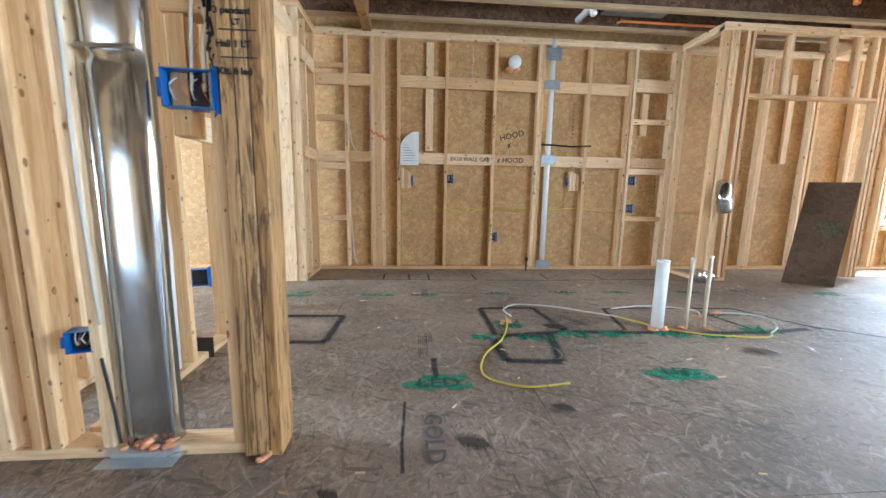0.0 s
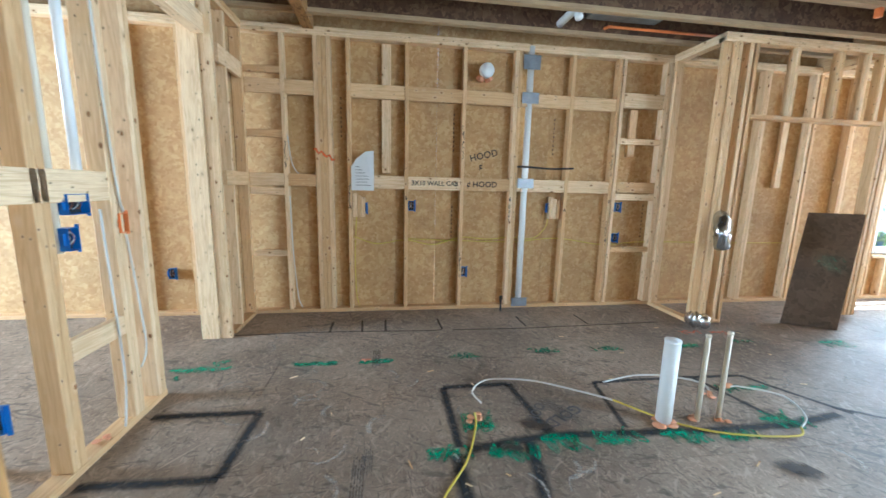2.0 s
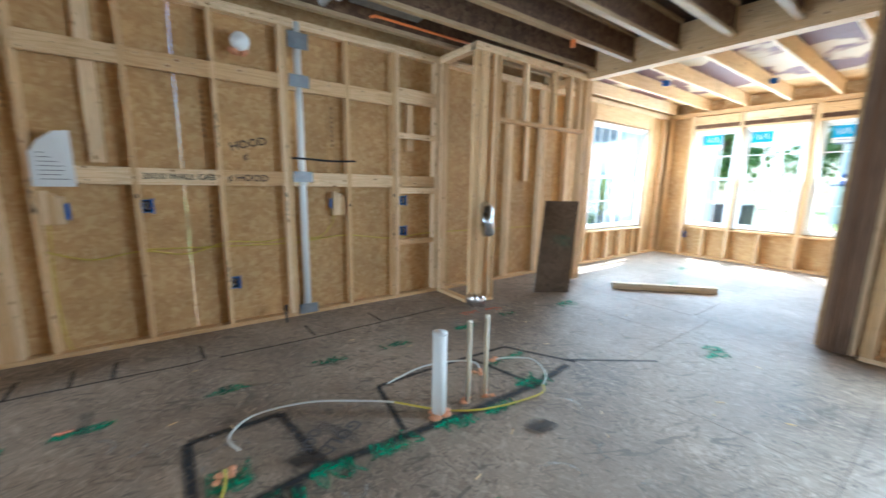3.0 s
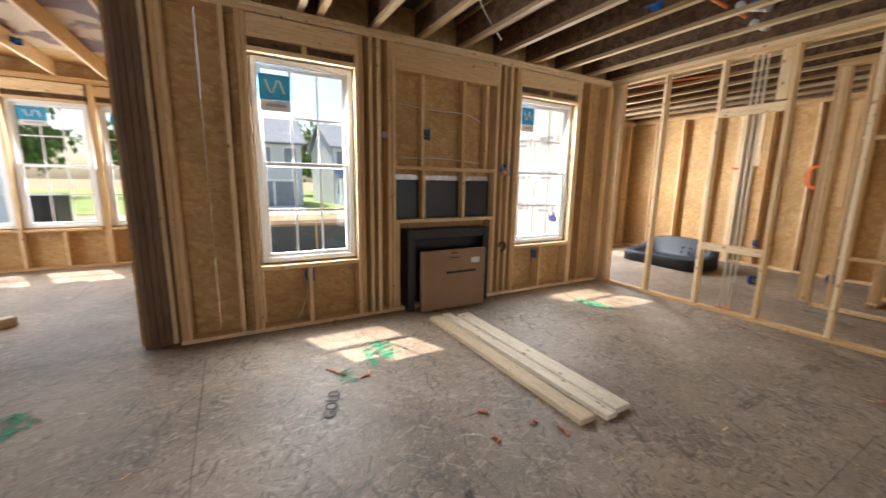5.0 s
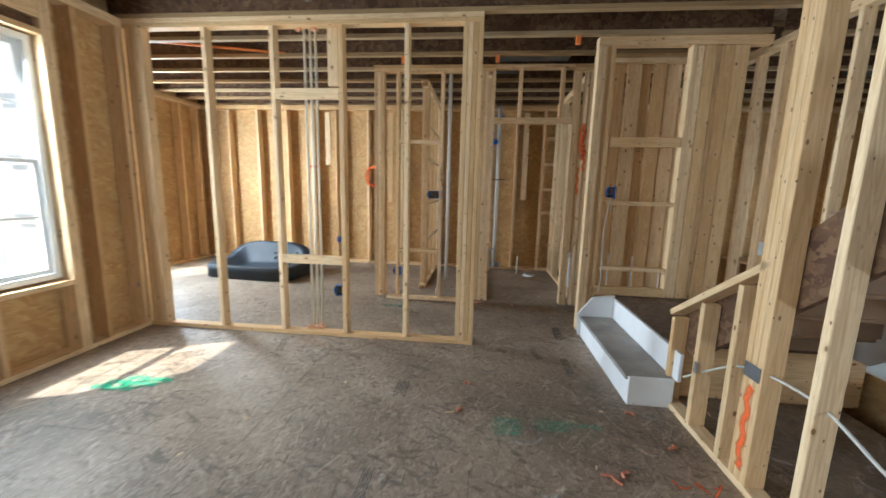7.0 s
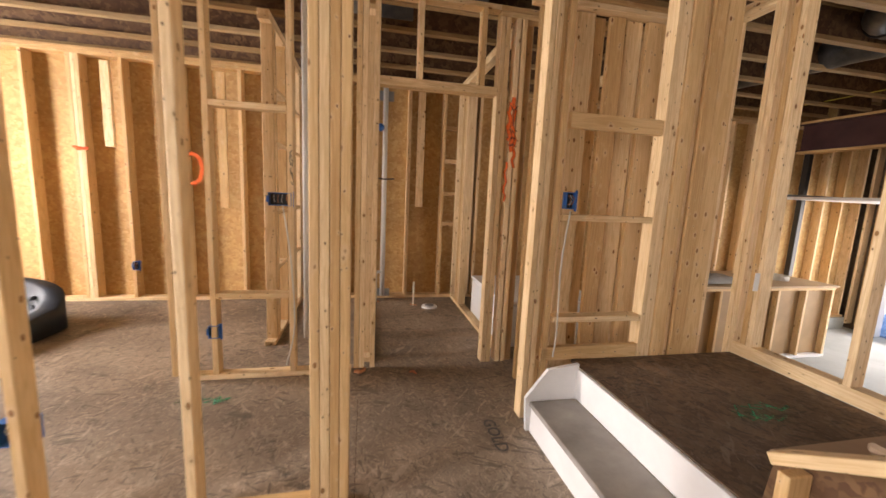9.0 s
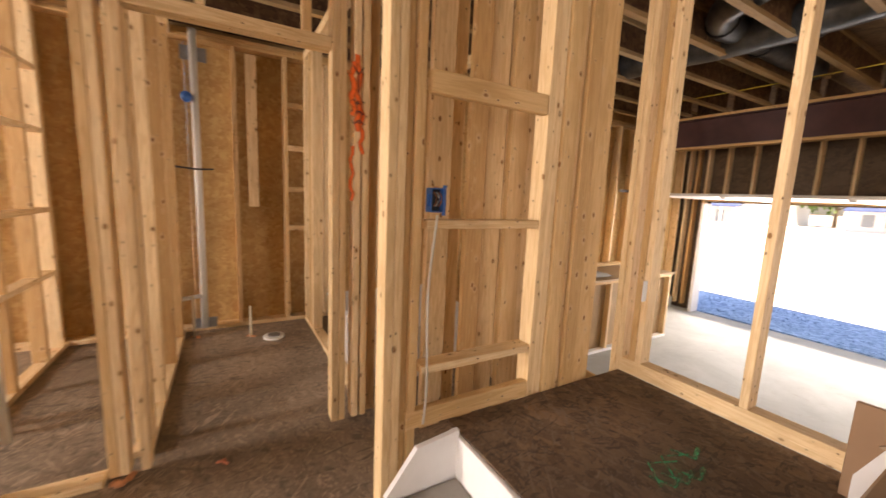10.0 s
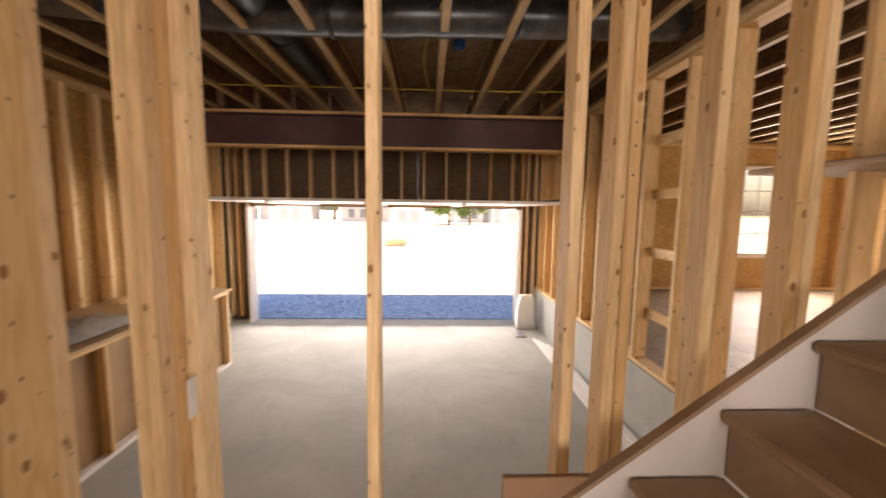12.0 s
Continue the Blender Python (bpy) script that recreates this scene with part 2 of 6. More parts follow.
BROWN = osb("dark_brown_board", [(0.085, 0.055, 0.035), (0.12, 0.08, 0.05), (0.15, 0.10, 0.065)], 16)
PAPER = plain("white_paper", (0.75, 0.75, 0.73), 0.8, 0, 0.06)
CABLE = plain("yellow_cable", (0.55, 0.42, 0.05), 0.5)
CABLEW = plain("white_cable", (0.62, 0.60, 0.54), 0.5)
INK = plain("marker_ink", (0.02, 0.02, 0.02), 0.7, 0, 0.2)
INSUL = None


def concrete():
    m, nt, b = material("slab_concrete", 0.75)
    v = coords(nt, (1, 1, 1), "Object", False)
    n = noise_tex(nt, v, 1.1, 8, 0.65, 0.5)
    c = ramp(nt, n, [(0.3, (0.31, 0.33, 0.315)), (0.6, (0.42, 0.445, 0.43)), (0.8, (0.48, 0.51, 0.49))])
    s = noise_tex(nt, v, 7, 6, 0.7, 1)
    c = mix(nt, ramp(nt, s, [(0.6, (0, 0, 0)), (0.72, (0.4, 0.4, 0.4))]), c, (0.24, 0.19, 0.14))
    nt.links.new(c, b.inputs["Base Color"])
    bump(nt, b, noise_tex(nt, v, 60, 4), 0.2, 0.001)
    return m


CONCRETE = concrete()


def patchy(name, tones, scale):
    m, nt, b = material(name, 0.7)
    n = noise_tex(nt, coords(nt, (1, 1, 1), "Object", False), scale, 3, 0.5, 0.4)
    nt.links.new(ramp(nt, n, tones), b.inputs["Base Color"])
    bump(nt, b, noise_tex(nt, coords(nt, (1, 1, 1)), 6, 5, 0.7), 0.6, 0.02)
    return m


INSUL = patchy("patchy_sheet", [(0.50, (0.12, 0.04, 0.03)), (0.515, (0.30, 0.17, 0.09)), (0.53, (0.48, 0.35, 0.20)), (0.7, (0.52, 0.40, 0.25))], 1.0)


def glass():
    m = bpy.data.materials.new("window_glass")
    m.use_nodes = True
    nt = m.node_tree
    out = nt.nodes["Material Output"]
    tr = nt.nodes.new("ShaderNodeBsdfTransparent")
    tr.inputs[0].default_value = (0.93, 0.96, 0.96, 1)
    gl = node(nt, "ShaderNodeBsdfGlossy", Roughness=0.02)
    lw = node(nt, "ShaderNodeLayerWeight", Blend=0.5)
    fac = ramp(nt, lw.outputs["Facing"], [(0.0, (0.03, 0.03, 0.03)), (0.6, (0.07, 0.07, 0.07)), (0.85, (0.25, 0.25, 0.25)), (1.0, (0.9, 0.9, 0.9))])
    mx = nt.nodes.new("ShaderNodeMixShader")
    nt.links.new(fac, mx.inputs[0])
    nt.links.new(tr.outputs[0], mx.inputs[1])
    nt.links.new(gl.outputs[0], mx.inputs[2])
    nt.links.new(mx.outputs[0], out.inputs[0])
    return m


GLASS = glass()


# ---- builders ----
def finish(bm, name, mat, smooth=False):
    me = bpy.data.meshes.new(name)
    bm.to_mesh(me)
    bm.free()
    me.materials.append(mat)
    if smooth:
        me.shade_smooth()
    return me


def thing(name, at=(0, 0, 0), label="", category="", group="", kind=""):
    ob = new(name)
    ob.location = at
    ob.empty_display_size = 0.1
    return tagged(ob, label, category, group, kind)


def place(name, me, parent, at=(0, 0, 0), label=""):
    ob = new(name, me)
    if parent:
        ob.parent = parent
        base = Vector(parent.location)
        if parent.parent:
            base += Vector(parent.parent.location)
        ob.location = Vector(at) - base
    else:
        ob.location = at
    if label:
        ob["label"] = label
    return ob


def part(name, bm, mat, parent, label="", smooth=False, at=(0, 0, 0)):
    return place(name, finish(bm, name, mat, smooth), parent, at, label)


BOXES = {}


def box_mesh(dx, dy, dz, mat, bevel):
    key = (round(dx, 4), round(dy, 4), round(dz, 4), mat.name, bevel)
    if key not in BOXES:
        bm = bmesh.new()
        bmesh.ops.create_cube(bm, size=1)
        bmesh.ops.scale(bm, vec=(dx, dy, dz), verts=bm.verts)
        if bevel:
            bmesh.ops.bevel(bm, geom=bm.edges[:], offset=min(bevel, dx * 0.3, dy * 0.3, dz * 0.3), segments=1, affect="EDGES")
        BOXES[key] = finish(bm, "board", mat)
    return BOXES[key]


def piece(name, parent, x0, x1, y0, y1, z0, z1, mat=None, bevel=0.003, label=""):
    """One straight piece between two corners; lumber takes the grain of its longest side."""
    d = (x1 - x0, y1 - y0, z1 - z0)
    if mat is None:
        mat = GRAIN
    if isinstance(mat, dict):
        mat = mat["xyz"[d.index(max(d))]]
    return place(name, box_mesh(*d, mat, bevel), parent, ((x0 + x1) / 2, (y0 + y1) / 2, (z0 + z1) / 2), label)


def solid(name, x0, x1, y0, y1, z0, z1, mat, label="", category="", kind="", group="", bevel=0.003):
    ob = piece(name, None, x0, x1, y0, y1, z0, z1, mat, bevel)
    return tagged(ob, label, category, group, kind)


def tube(bm, pts, r, sides=8, closed=False):
    """Sweeps a round section along points."""
    rings = []
    pts = [Vector(p) for p in pts]
    for i, p in enumerate(pts):
        a = pts[max(i - 1, 0)]
        b = pts[min(i + 1, len(pts) - 1)]
        d = (b - a).normalized()
        side = d.cross(Vector((0, 0, 1)))
        if side.length < 0.05:
            side = d.cross(Vector((1, 0, 0)))
        side.normalize()
        up = side.cross(d).normalized()
        rr = r[i] if isinstance(r, (list, tuple)) else r
        rings.append([bm.verts.new(p + side * rr * math.cos(t) + up * rr * math.sin(t)) for t in [2 * math.pi * k / sides for k in range(sides)]])
    for r0, r1 in zip(rings, rings[1:]):
        for k in range(sides):
            bm.faces.new((r0[k], r0[(k + 1) % sides], r1[(k + 1) % sides], r1[k]))
    bm.faces.new(rings[0][::-1])
    bm.faces.new(rings[-1])
    bmesh.ops.recalc_face_normals(bm, faces=bm.faces)


def curve_pts(pts, n=8):
    """A smooth line through points."""
    pts = [Vector(p) for p in pts]
    out = []
    for i in range(len(pts) - 1):
        p0, p1, p2, p3 = pts[max(i - 1, 0)], pts[i], pts[i + 1], pts[min(i + 2, len(pts) - 1)]
        for k in range(n):
            t = k / n
            out.append(0.5 * ((2 * p1) + (p2 - p0) * t + (2 * p0 - 5 * p1 + 4 * p2 - p3) * t * t + (3 * p1 - p0 - 3 * p2 + p3) * t ** 3))
    out.append(pts[-1])
    return out


def pipe(name, pts, r, mat, parent=None, label="", category="", group="", sides=12):
    bm = bmesh.new()
    base = Vector(pts[0]) if parent is None else Vector((0, 0, 0))
    tube(bm, [Vector(p) - base for p in pts], r, sides)
    if parent is None:
        ob = new(name, finish(bm, name, mat, True))
        ob.location = base
        return tagged(ob, label, category, group)
    return part(name, bm, mat, parent, label, True)


# ---- the setting: framing ----
TOP = 2.77
PL = 0.038


class Wall:
    """A framed wall; axis is the way it runs, lo..hi its thickness."""

    def __init__(self, name, axis, lo, hi, label=""):
        self.ob = thing(name, (0, 0, 0), label or "open stud wall of pale spruce lumber, unfinished", "wall", kind="structure")
        self.axis, self.lo, self.hi = axis, lo, hi

    def add(self, name, a0, a1, z0, z1, lo=None, hi=None, mat=None, bevel=0.003, label=""):
        lo = self.lo if lo is None else lo
        hi = self.hi if hi is None else hi
        if self.axis == "x":
            return piece(name, self.ob, a0, a1, lo, hi, z0, z1, mat, bevel, label)
        return piece(name, self.ob, lo, hi, a0, a1, z0, z1, mat, bevel, label)

    def plates(self, a0, a1, z0=0.0, bottom=True, top=TOP):
        if bottom:
            self.add("bottom_plate", a0, a1, z0, z0 + PL)
        self.add("top_plate", a0, a1, top - 2 * PL, top - PL - 0.001)
        self.add("top_plate", a0, a1, top - PL, top)

    def studs(self, places, z0=PL, z1=TOP - 2 * PL, w=PL):
        for a in places:
            self.add("stud", a - w / 2, a + w / 2, z0, z1)

    def sheath(self, a0, a1, z0, z1, at, thick=0.011, holes=(), mat=None):
        """Boards 1.2 m wide behind the studs, cut round the openings (a0, a1, z0, z1)."""
        cuts = sorted({a0, a1, *[h[0] for h in holes], *[h[1] for h in holes], *[a0 + 1.22 * i for i in range(1, 30) if a0 + 1.22 * i < a1]})
        cuts = [c for c in cuts if a0 <= c <= a1]
        for c0, c1 in zip(cuts, cuts[1:]):
            if c1 - c0 < 0.004:
                continue
            spans = [(z0, z1)]
            for h in holes:
                if h[0] < (c0 + c1) / 2 < h[1]:
                    spans = [s for lo, hi in spans for s in ((lo, h[2]), (h[3], hi)) if s[1] - s[0] > 0.01]
            for lo, hi in spans:
                self.add("sheathing_board", c0 + 0.001, c1 - 0.001, lo, hi, at, at + thick, mat or OSB_WALL, 0)


NY = 5.51
nw = Wall("wall_north", "x", NY, NY + 0.09, "exterior stud wall of pale spruce with strand board sheathing")
NWIN = (6.3, 8.1, 0.6, 2.42)
nw.plates(-6.7, 8.86)
nw.sheath(-6.7, 9.0, -0.3, 3.1, NY + 0.092, holes=(NWIN,))
nw.studs([-0.865, -0.26, 0.305, 0.885, 2.04])
nw.studs([-6.6, -6.0, -5.4, -4.8, -4.1, -2.3, -1.75])
for a in (-0.56, -0.52, -0.48, -0.44):
    nw.add("stud", a - 0.019, a + 0.019, PL, TOP - 2 * PL)
for a in (1.42, 1.46, 2.56, 2.61, 3.12, 3.16, 3.22, 4.35, 4.39, 5.02, 5.08, 5.6, 5.64, 6.2, 6.25, 8.15, 8.2, 8.75):
    nw.add("stud", a - 0.019, a + 0.019, PL, TOP - 2 * PL)


def flat(z0, z1, a0, a1):
    nw.add("blocking", a0 + 0.001, a1 - 0.001, z0, z1, NY, NY + 0.038)


for a0, a1 in ((-0.24, 0.286), (0.324, 0.866), (0.904, 1.40), (1.48, 2.02), (2.06, 2.54)):
    flat(2.16, 2.29, a0, a1)
    flat(1.29, 1.42, a0, a1)
for a0, a1 in ((-1.2, -0.885), (-0.846, -0.58)):
    flat(2.16, 2.29, a0, a1)
    flat(1.30, 1.42, a0, a1)
for z0, z1 in ((2.34, 2.40), (1.76, 1.83), (1.21, 1.28), (0.60, 0.66)):
    flat(z0, z1, -1.2, -0.885)
for z0, z1 in ((2.21, 2.36), (1.83, 1.89), (1.30, 1.42), (1.22, 1.29), (0.63, 0.69)):
    flat(z0, z1, 2.63, 3.1)
nw.add("board", 0.06, 0.15, 1.45, 2.68, NY + 0.05, NY + 0.088)
nw.add("board", 2.75, 2.84, 1.70, 2.2, NY + 0.05, NY + 0.088)
nw.add("board", 4.7, 4.78, 1.4, 2.5, NY + 0.04, NY + 0.085)
for a0, a1, z0, z1 in (NWIN,):
    nw.add("window_header", a0, a1, z1 + 0.02, z1 + 0.27)
    nw.add("window_sill_plate", a0, a1, z0 - 0.06, z0 - 0.02)
    n = max(2, round((a1 - a0) / 0.45))
    nw.studs([a0 + (i + 0.5) * (a1 - a0) / n for i in range(n)], PL, z0 - 0.06)

# window and fireplace wall
EX = 4.88
ew = Wall("wall_east", "y", EX, EX + 0.14, "exterior stud wall with strand board sheathing round two windows and a fireplace")
A = (0.56, 1.41, 0.63, 2.39)
B = (-2.36, -1.47, 0.63, 2.39)
ew.plates(-3.06, 2.07)
ew.sheath(-3.1, 2.35, -0.3, 3.1, EX + 0.142, holes=(A, B))
for a in (-3.04, -2.98, -2.62, -2.44, -2.40, -1.43, -1.39, -1.30, -1.20, -1.11, 0.165, 0.21, 0.32, 0.40, 0.49, 0.53, 1.45, 1.49, 1.60, 2.0, 2.04):
    ew.add("stud", a - 0.019, a + 0.019, PL, TOP - 2 * PL)
for a0, a1, z0, z1 in (A, B):
    ew.add("window_header", a0 - 0.02, a1 + 0.02, z1 + 0.12, z1 + 0.295)
    ew.add("window_header", a0 - 0.02, a1 + 0.02, z1 + 0.01, z1 + 0.05)
    # header slot: set-back board whose dark colour stands for the shade in the gap
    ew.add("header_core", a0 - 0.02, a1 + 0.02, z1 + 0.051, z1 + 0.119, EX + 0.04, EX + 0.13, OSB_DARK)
    ew.add("blocking", (a0 + a1) / 2 - 0.02, (a0 + a1) / 2 + 0.02, z1 + 0.051, z1 + 0.119, EX, EX + 0.039)
    ew.add("window_sill_plate", a0 - 0.02, a1 + 0.02, z0 - 0.06, z0 - 0.02)
    ew.studs([(a0 + a1) / 2 + 0.03], PL, z0 - 0.06)
ew.add("niche_header", -1.09, 0.145, 2.45, 2.69)
for a in (-0.17, -0.67, -0.98):
    ew.add("stud", a - 0.019, a + 0.019, 1.54, 2.45, EX + 0.03, EX + 0.12)
for a in (-0.17, -0.67):
    ew.add("stud", a - 0.019, a + 0.019, 0.99, 1.50, EX, EX + 0.09)
ew.add("niche_shelf", -1.09, 0.145, 1.501, 1.539)
ew.add("niche_shelf", -1.09, 0.145, 0.95, 0.989)
ew.add("jack_stud", 0.105, 0.143, PL, 0.949)
ew.add("jack_stud", -1.088, -1.05, PL, 0.949)

# post at the end of the fireplace wall
lv = Wall("wall_end_post", "y", 4.93, 5.2, "dark laminated timber post with pale studs beside it")
for i in range(4):
    lv.add("laminated_post", 2.13 + i * 0.046, 2.174 + i * 0.046, 0, TOP, mat=DARK_LAM)
lv.add("stud", 2.09, 2.128, 0, TOP, 4.95, 5.04)

# sunroom
SX = 8.86
sw = Wall("wall_sunroom_east", "y", SX, SX + 0.14, "exterior stud wall with three windows in a row")
SW = [(4.32, 5.03), (3.38, 4.25), (2.45, 3.27)]
sw.plates(2.07, 5.50)
sw.sheath(2.0, 5.7, -0.3, 3.1, SX + 0.142, holes=[(a, b, 0.62, 2.42) for a, b in SW])
sw.studs([5.06, 5.1, 4.285, 3.33, 3.29, 2.38, 2.12, 5.47])
for a0, a1 in SW:
    sw.add("window_header", a0, a1, 2.53, 2.68)
    sw.add("window_header", a0, a1, 2.42, 2.455)
    # header slot again, its shade given by the dark board colour
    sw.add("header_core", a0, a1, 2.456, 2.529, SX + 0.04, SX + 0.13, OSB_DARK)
    sw.add("window_sill_plate", a0, a1, 0.56, 0.6)
    sw.studs([(a0 + a1) / 2], PL, 0.56)
ss = Wall("wall_sunroom_south", "x", 2.07, 2.16)
ss.plates(5.25, 8.86)
ss.sheath(5.2, 9.0, -0.3, 3.1, 2.05)
ss.studs([5.3, 5.9, 6.5, 7.1, 7.7, 8.3])

# partition between the living room and the bathrooms
P2 = -3.02
p2 = Wall("wall_partition_living", "x", P2 - 0.09, P2, "open partition of pale studs with pipes and boxes")
p2.plates(1.745, 4.88)
for a in (4.84, 4.80, 4.76, 4.72, 4.13, 3.52, 2.92, 2.36, 1.884, 1.844, 1.804, 1.764):
    p2.add("stud", a - 0.019, a + 0.019, PL, TOP - 2 * PL)
for z0, z1 in ((2.11, 2.20), (0.68, 0.76)):
    p2.add("blocking", 2.94, 3.50, z0, z1, P2 - 0.038, P2)
p2.add("board", 2.95, 3.04, 2.22, 2.68, P2 - 0.06, P2 - 0.02)

# far bathroom room: bump to the east, south wall
bw = Wall("wall_bath_east", "y", 6.8, 6.94, "exterior stud wall with strand board sheathing and a window")
BW = (-5.3, -4.5, 0.63, 2.39)
bw.plates(-6.4, -3.1)
bw.sheath(-6.6, -3.0, -0.3, 3.1, 6.942, holes=(BW,))
bw.studs([-6.3, -5.9, -5.36, -4.44, -3.9, -3.4])
bn = Wall("wall_bath_north", "x", -3.1, -3.01)
bn.plates(5.03, 6.8)
bn.sheath(5.03, 6.95, -0.3, 3.1, -3.0)
bn.studs([5.1, 5.6, 6.2, 6.7])
SY = -6.4
so = Wall("wall_south", "x", SY - 0.14, SY, "exterior stud wall with strand board sheathing")
so.plates(-0.72, 6.8)
so.sheath(-0.9, 6.95, -0.3, 3.1, SY - 0.153)
for a in (6.3, 5.75, 5.2, 4.78, 4.74, 4.70, 4.30, 3.72, 3.12, 2.52, 1.92, 1.15, 0.70, 0.30, 0.22, -0.3):
    so.add("stud", a - 0.019, a + 0.019, PL, TOP - 2 * PL)
for a, z0 in ((4.40, 1.75), (3.27, 1.12), (0.96, 1.22)):
    so.add("board", a, a + 0.09, z0, 2.65, SY - 0.03, SY + 0.008)

for z in (0.98, 1.38, 1.80, 2.22):
    so.add("blocking", 0.50, 0.68, z, z + 0.05, SY - 0.09, SY)
MY = -4.30
mw = Wall("wall_partition_hall", "x", MY - 0.09, MY, "open partition of pale studs round a door opening")
mw.plates(1.60, 3.0, 0, False)
mw.plates(-0.7, 0.74, 0, False)
mw.add("top_plate", 0.74, 1.60, TOP - PL, TOP)
mw.add("bottom_plate", 1.78, 2.86, 0, PL)
for a in (2.98, 2.94, 2.90, 2.72, 2.2, 1.74, 1.70, 1.62, 0.72, 0.68, 0.60, 0.55, 0.1, -0.5):
    mw.add("stud", a - 0.019, a + 0.019, PL, TOP - 2 * PL)
mw.add("door_header", 0.74, 1.60, 2.14, 2.20)
mw.studs([1.32, 0.86], 2.2, TOP - PL)
for z0, z1 in ((1.90, 1.94), (0.60, 0.64)):
    mw.add("blocking", 2.22, 2.70, z0, z1)
for nm, x0, y0, y1, st in (("wall_bath_side", 1.62, -6.4, -4.48, [-4.6, -5.0, -5.6, -6.2]), ("wall_bath_tub", 0.44, -6.4, -4.40, [-4.42, -4.47, -4.52, -5.95, -6.02, -6.12, -6.37]), ("wall_closet_side", 2.45, -6.4, -4.9, [-5.0, -5.1, -5.5, -6.0, -6.3])):
    w = Wall(nm, "y", x0, x0 + 0.09)
    w.plates(y0, y1)
    w.studs(st)
    if nm == "wall_closet_side":
        for z in (0.65, 1.15, 1.75, 2.2):
            w.add("blocking", y0 + 0.1, y1 - 0.15, z, z + 0.038)

# wall beside the landing
CY = -3.56
cw = Wall("wall_landing_side", "x", CY - 0.09, CY, "tight group of knotty studs with flat blocks between")
cw.add("stud", 0.67, 0.708, 0, TOP - 0.08)
cw.add("stud", 0.63, 0.668, 0, TOP - 0.08)
cw.add("stud", 0.555, 0.593, 0, TOP - 0.08)
cw.add("board", 0.597, 0.626, 0, TOP - 0.08, CY - 0.09, CY - 0.02)
cw.plates(-0.75, 0.71, 0.0, False)
for x0, x1, back in ((-0.135, -0.095, 0), (-0.20, -0.14, 0.012), (-0.30, -0.205, 0), (-0.345, -0.305, 0.02), (-0.44, -0.35, 0), (-0.57, -0.445, 0.008)):
    cw.add("stud", x0, x1, 0.0, TOP - 0.08, CY - 0.09, CY - back)
cw.add("blocking", -0.09, 0.53, 1.81, 1.90, CY - 0.038, CY)
cw.add("blocking", -0.09, 0.53, 1.27, 1.308, CY - 0.09, CY)
cw.add("blocking", -0.09, 0.53, 0.63, 0.668, CY - 0.09, CY)
cw.add("blocking", -0.09, 0.60, 0.385, 0.47, CY - 0.04, CY)
cb = Wall("wall_closet_back", "x", -4.1, -4.0, "wide knotty boards and studs")
for a, w, back in ((0.47, 0.07, 0.0), (0.335, 0.055, 0.04), (0.20, 0.07, 0.0), (0.07, 0.05, 0.05), (-0.05, 0.06, 0.0), (-0.20, 0.07, 0.03), (-0.36, 0.07, 0.0), (-0.50, 0.06, 0.02)):
    cb.add("wide_board", a - w, a + w, 0, TOP - 0.08, -4.1 - back, -4.06 - back)
cb.plates(-0.55, 0.6, 0, False)

# garage side wall at the landing
GX = -0.85
gw = Wall("wall_garage_east", "y", GX - 0.09, GX, "open studs between the landing and the garage")
LZ = 0.385
gw.add("bottom_plate", -3.555, -1.0, LZ, LZ + PL + 0.05)
gw.plates(-6.4, -0.6, 0, False)
for a in (-3.60, -3.56, -3.48, -3.44, -2.905, -2.30, -2.17, -2.13, -1.87, -1.60, -1.56, -1.2):
    gw.add("stud", a - 0.019, a + 0.019, LZ + PL + 0.05 if a > -3.5 else -0.6, TOP - 2 * PL)
for a in (-6.3, -5.9, -5.3, -4.9, -4.3, -3.9):
    gw.add("stud", a - 0.019, a + 0.019, -0.4, TOP - 2 * PL)
gw.add("sheathing_board", -6.4, -0.7, -0.6, 0.22, GX - 0.11, GX - 0.092, OSB_WALL)

# garage shell
GF = -0.65
gs = Wall("wall_garage_south", "x", SY - 0.14, SY, "exterior stud wall of the garage on a concrete kerb")
gs.sheath(-6.9, -0.9, GF, 3.1, SY - 0.153)
gs.plates(-6.7, -0.75, -0.45)
gs.studs([-6.6 + 0.4 * i for i in range(15)], -0.41)
gn = Wall("wall_garage_north", "x", -0.7, -0.56, "open studs between the garage and the hall")
gn.plates(-6.7, -0.85, 0.0)
gn.studs([-6.6, -6.2, -5.8, -5.4, -5.0, -4.6, -4.2, -3.8])
gn.studs([-3.3, -2.75, -2.3, -1.9, -1.5, -1.0])
for z in (0.45, 1.05, 1.6, 2.1):
    gn.add("blocking", -3.28, -2.77, z, z + 0.09, -0.6, -0.56)
gn.sheath(-6.7, -3.75, 0.0, TOP, -0.55)
gf = Wall("wall_garage_front", "y", -6.83, -6.69, "front garage wall with cripple studs over the door opening")
# brown sheathing; the dark board colour also carries this backlit wall's shade
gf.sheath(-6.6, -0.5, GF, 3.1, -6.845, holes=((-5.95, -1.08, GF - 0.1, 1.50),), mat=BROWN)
gf.add("top_plate", -6.4, -0.7, 2.69, 2.77)
gf.add("door_header", -5.95, -1.08, 1.52, 1.60)
gf.studs([-5.7 + 0.41 * i for i in range(12)], 1.60, 2.69)
gf.studs([-6.35, -6.2, -6.02, -1.0, -0.9, -0.75], GF + 0.1, 2.69)
for y0, y1 in ((-6.01, -5.95), (-1.08, -1.02)):
    gf.add("door_jamb", y0, y1, GF, 1.48, -6.86, -6.62, VINYL)

# west front and walls that close the place
fw = Wall("wall_west", "y", -6.84, -6.70, "exterior stud wall with a row of windows")
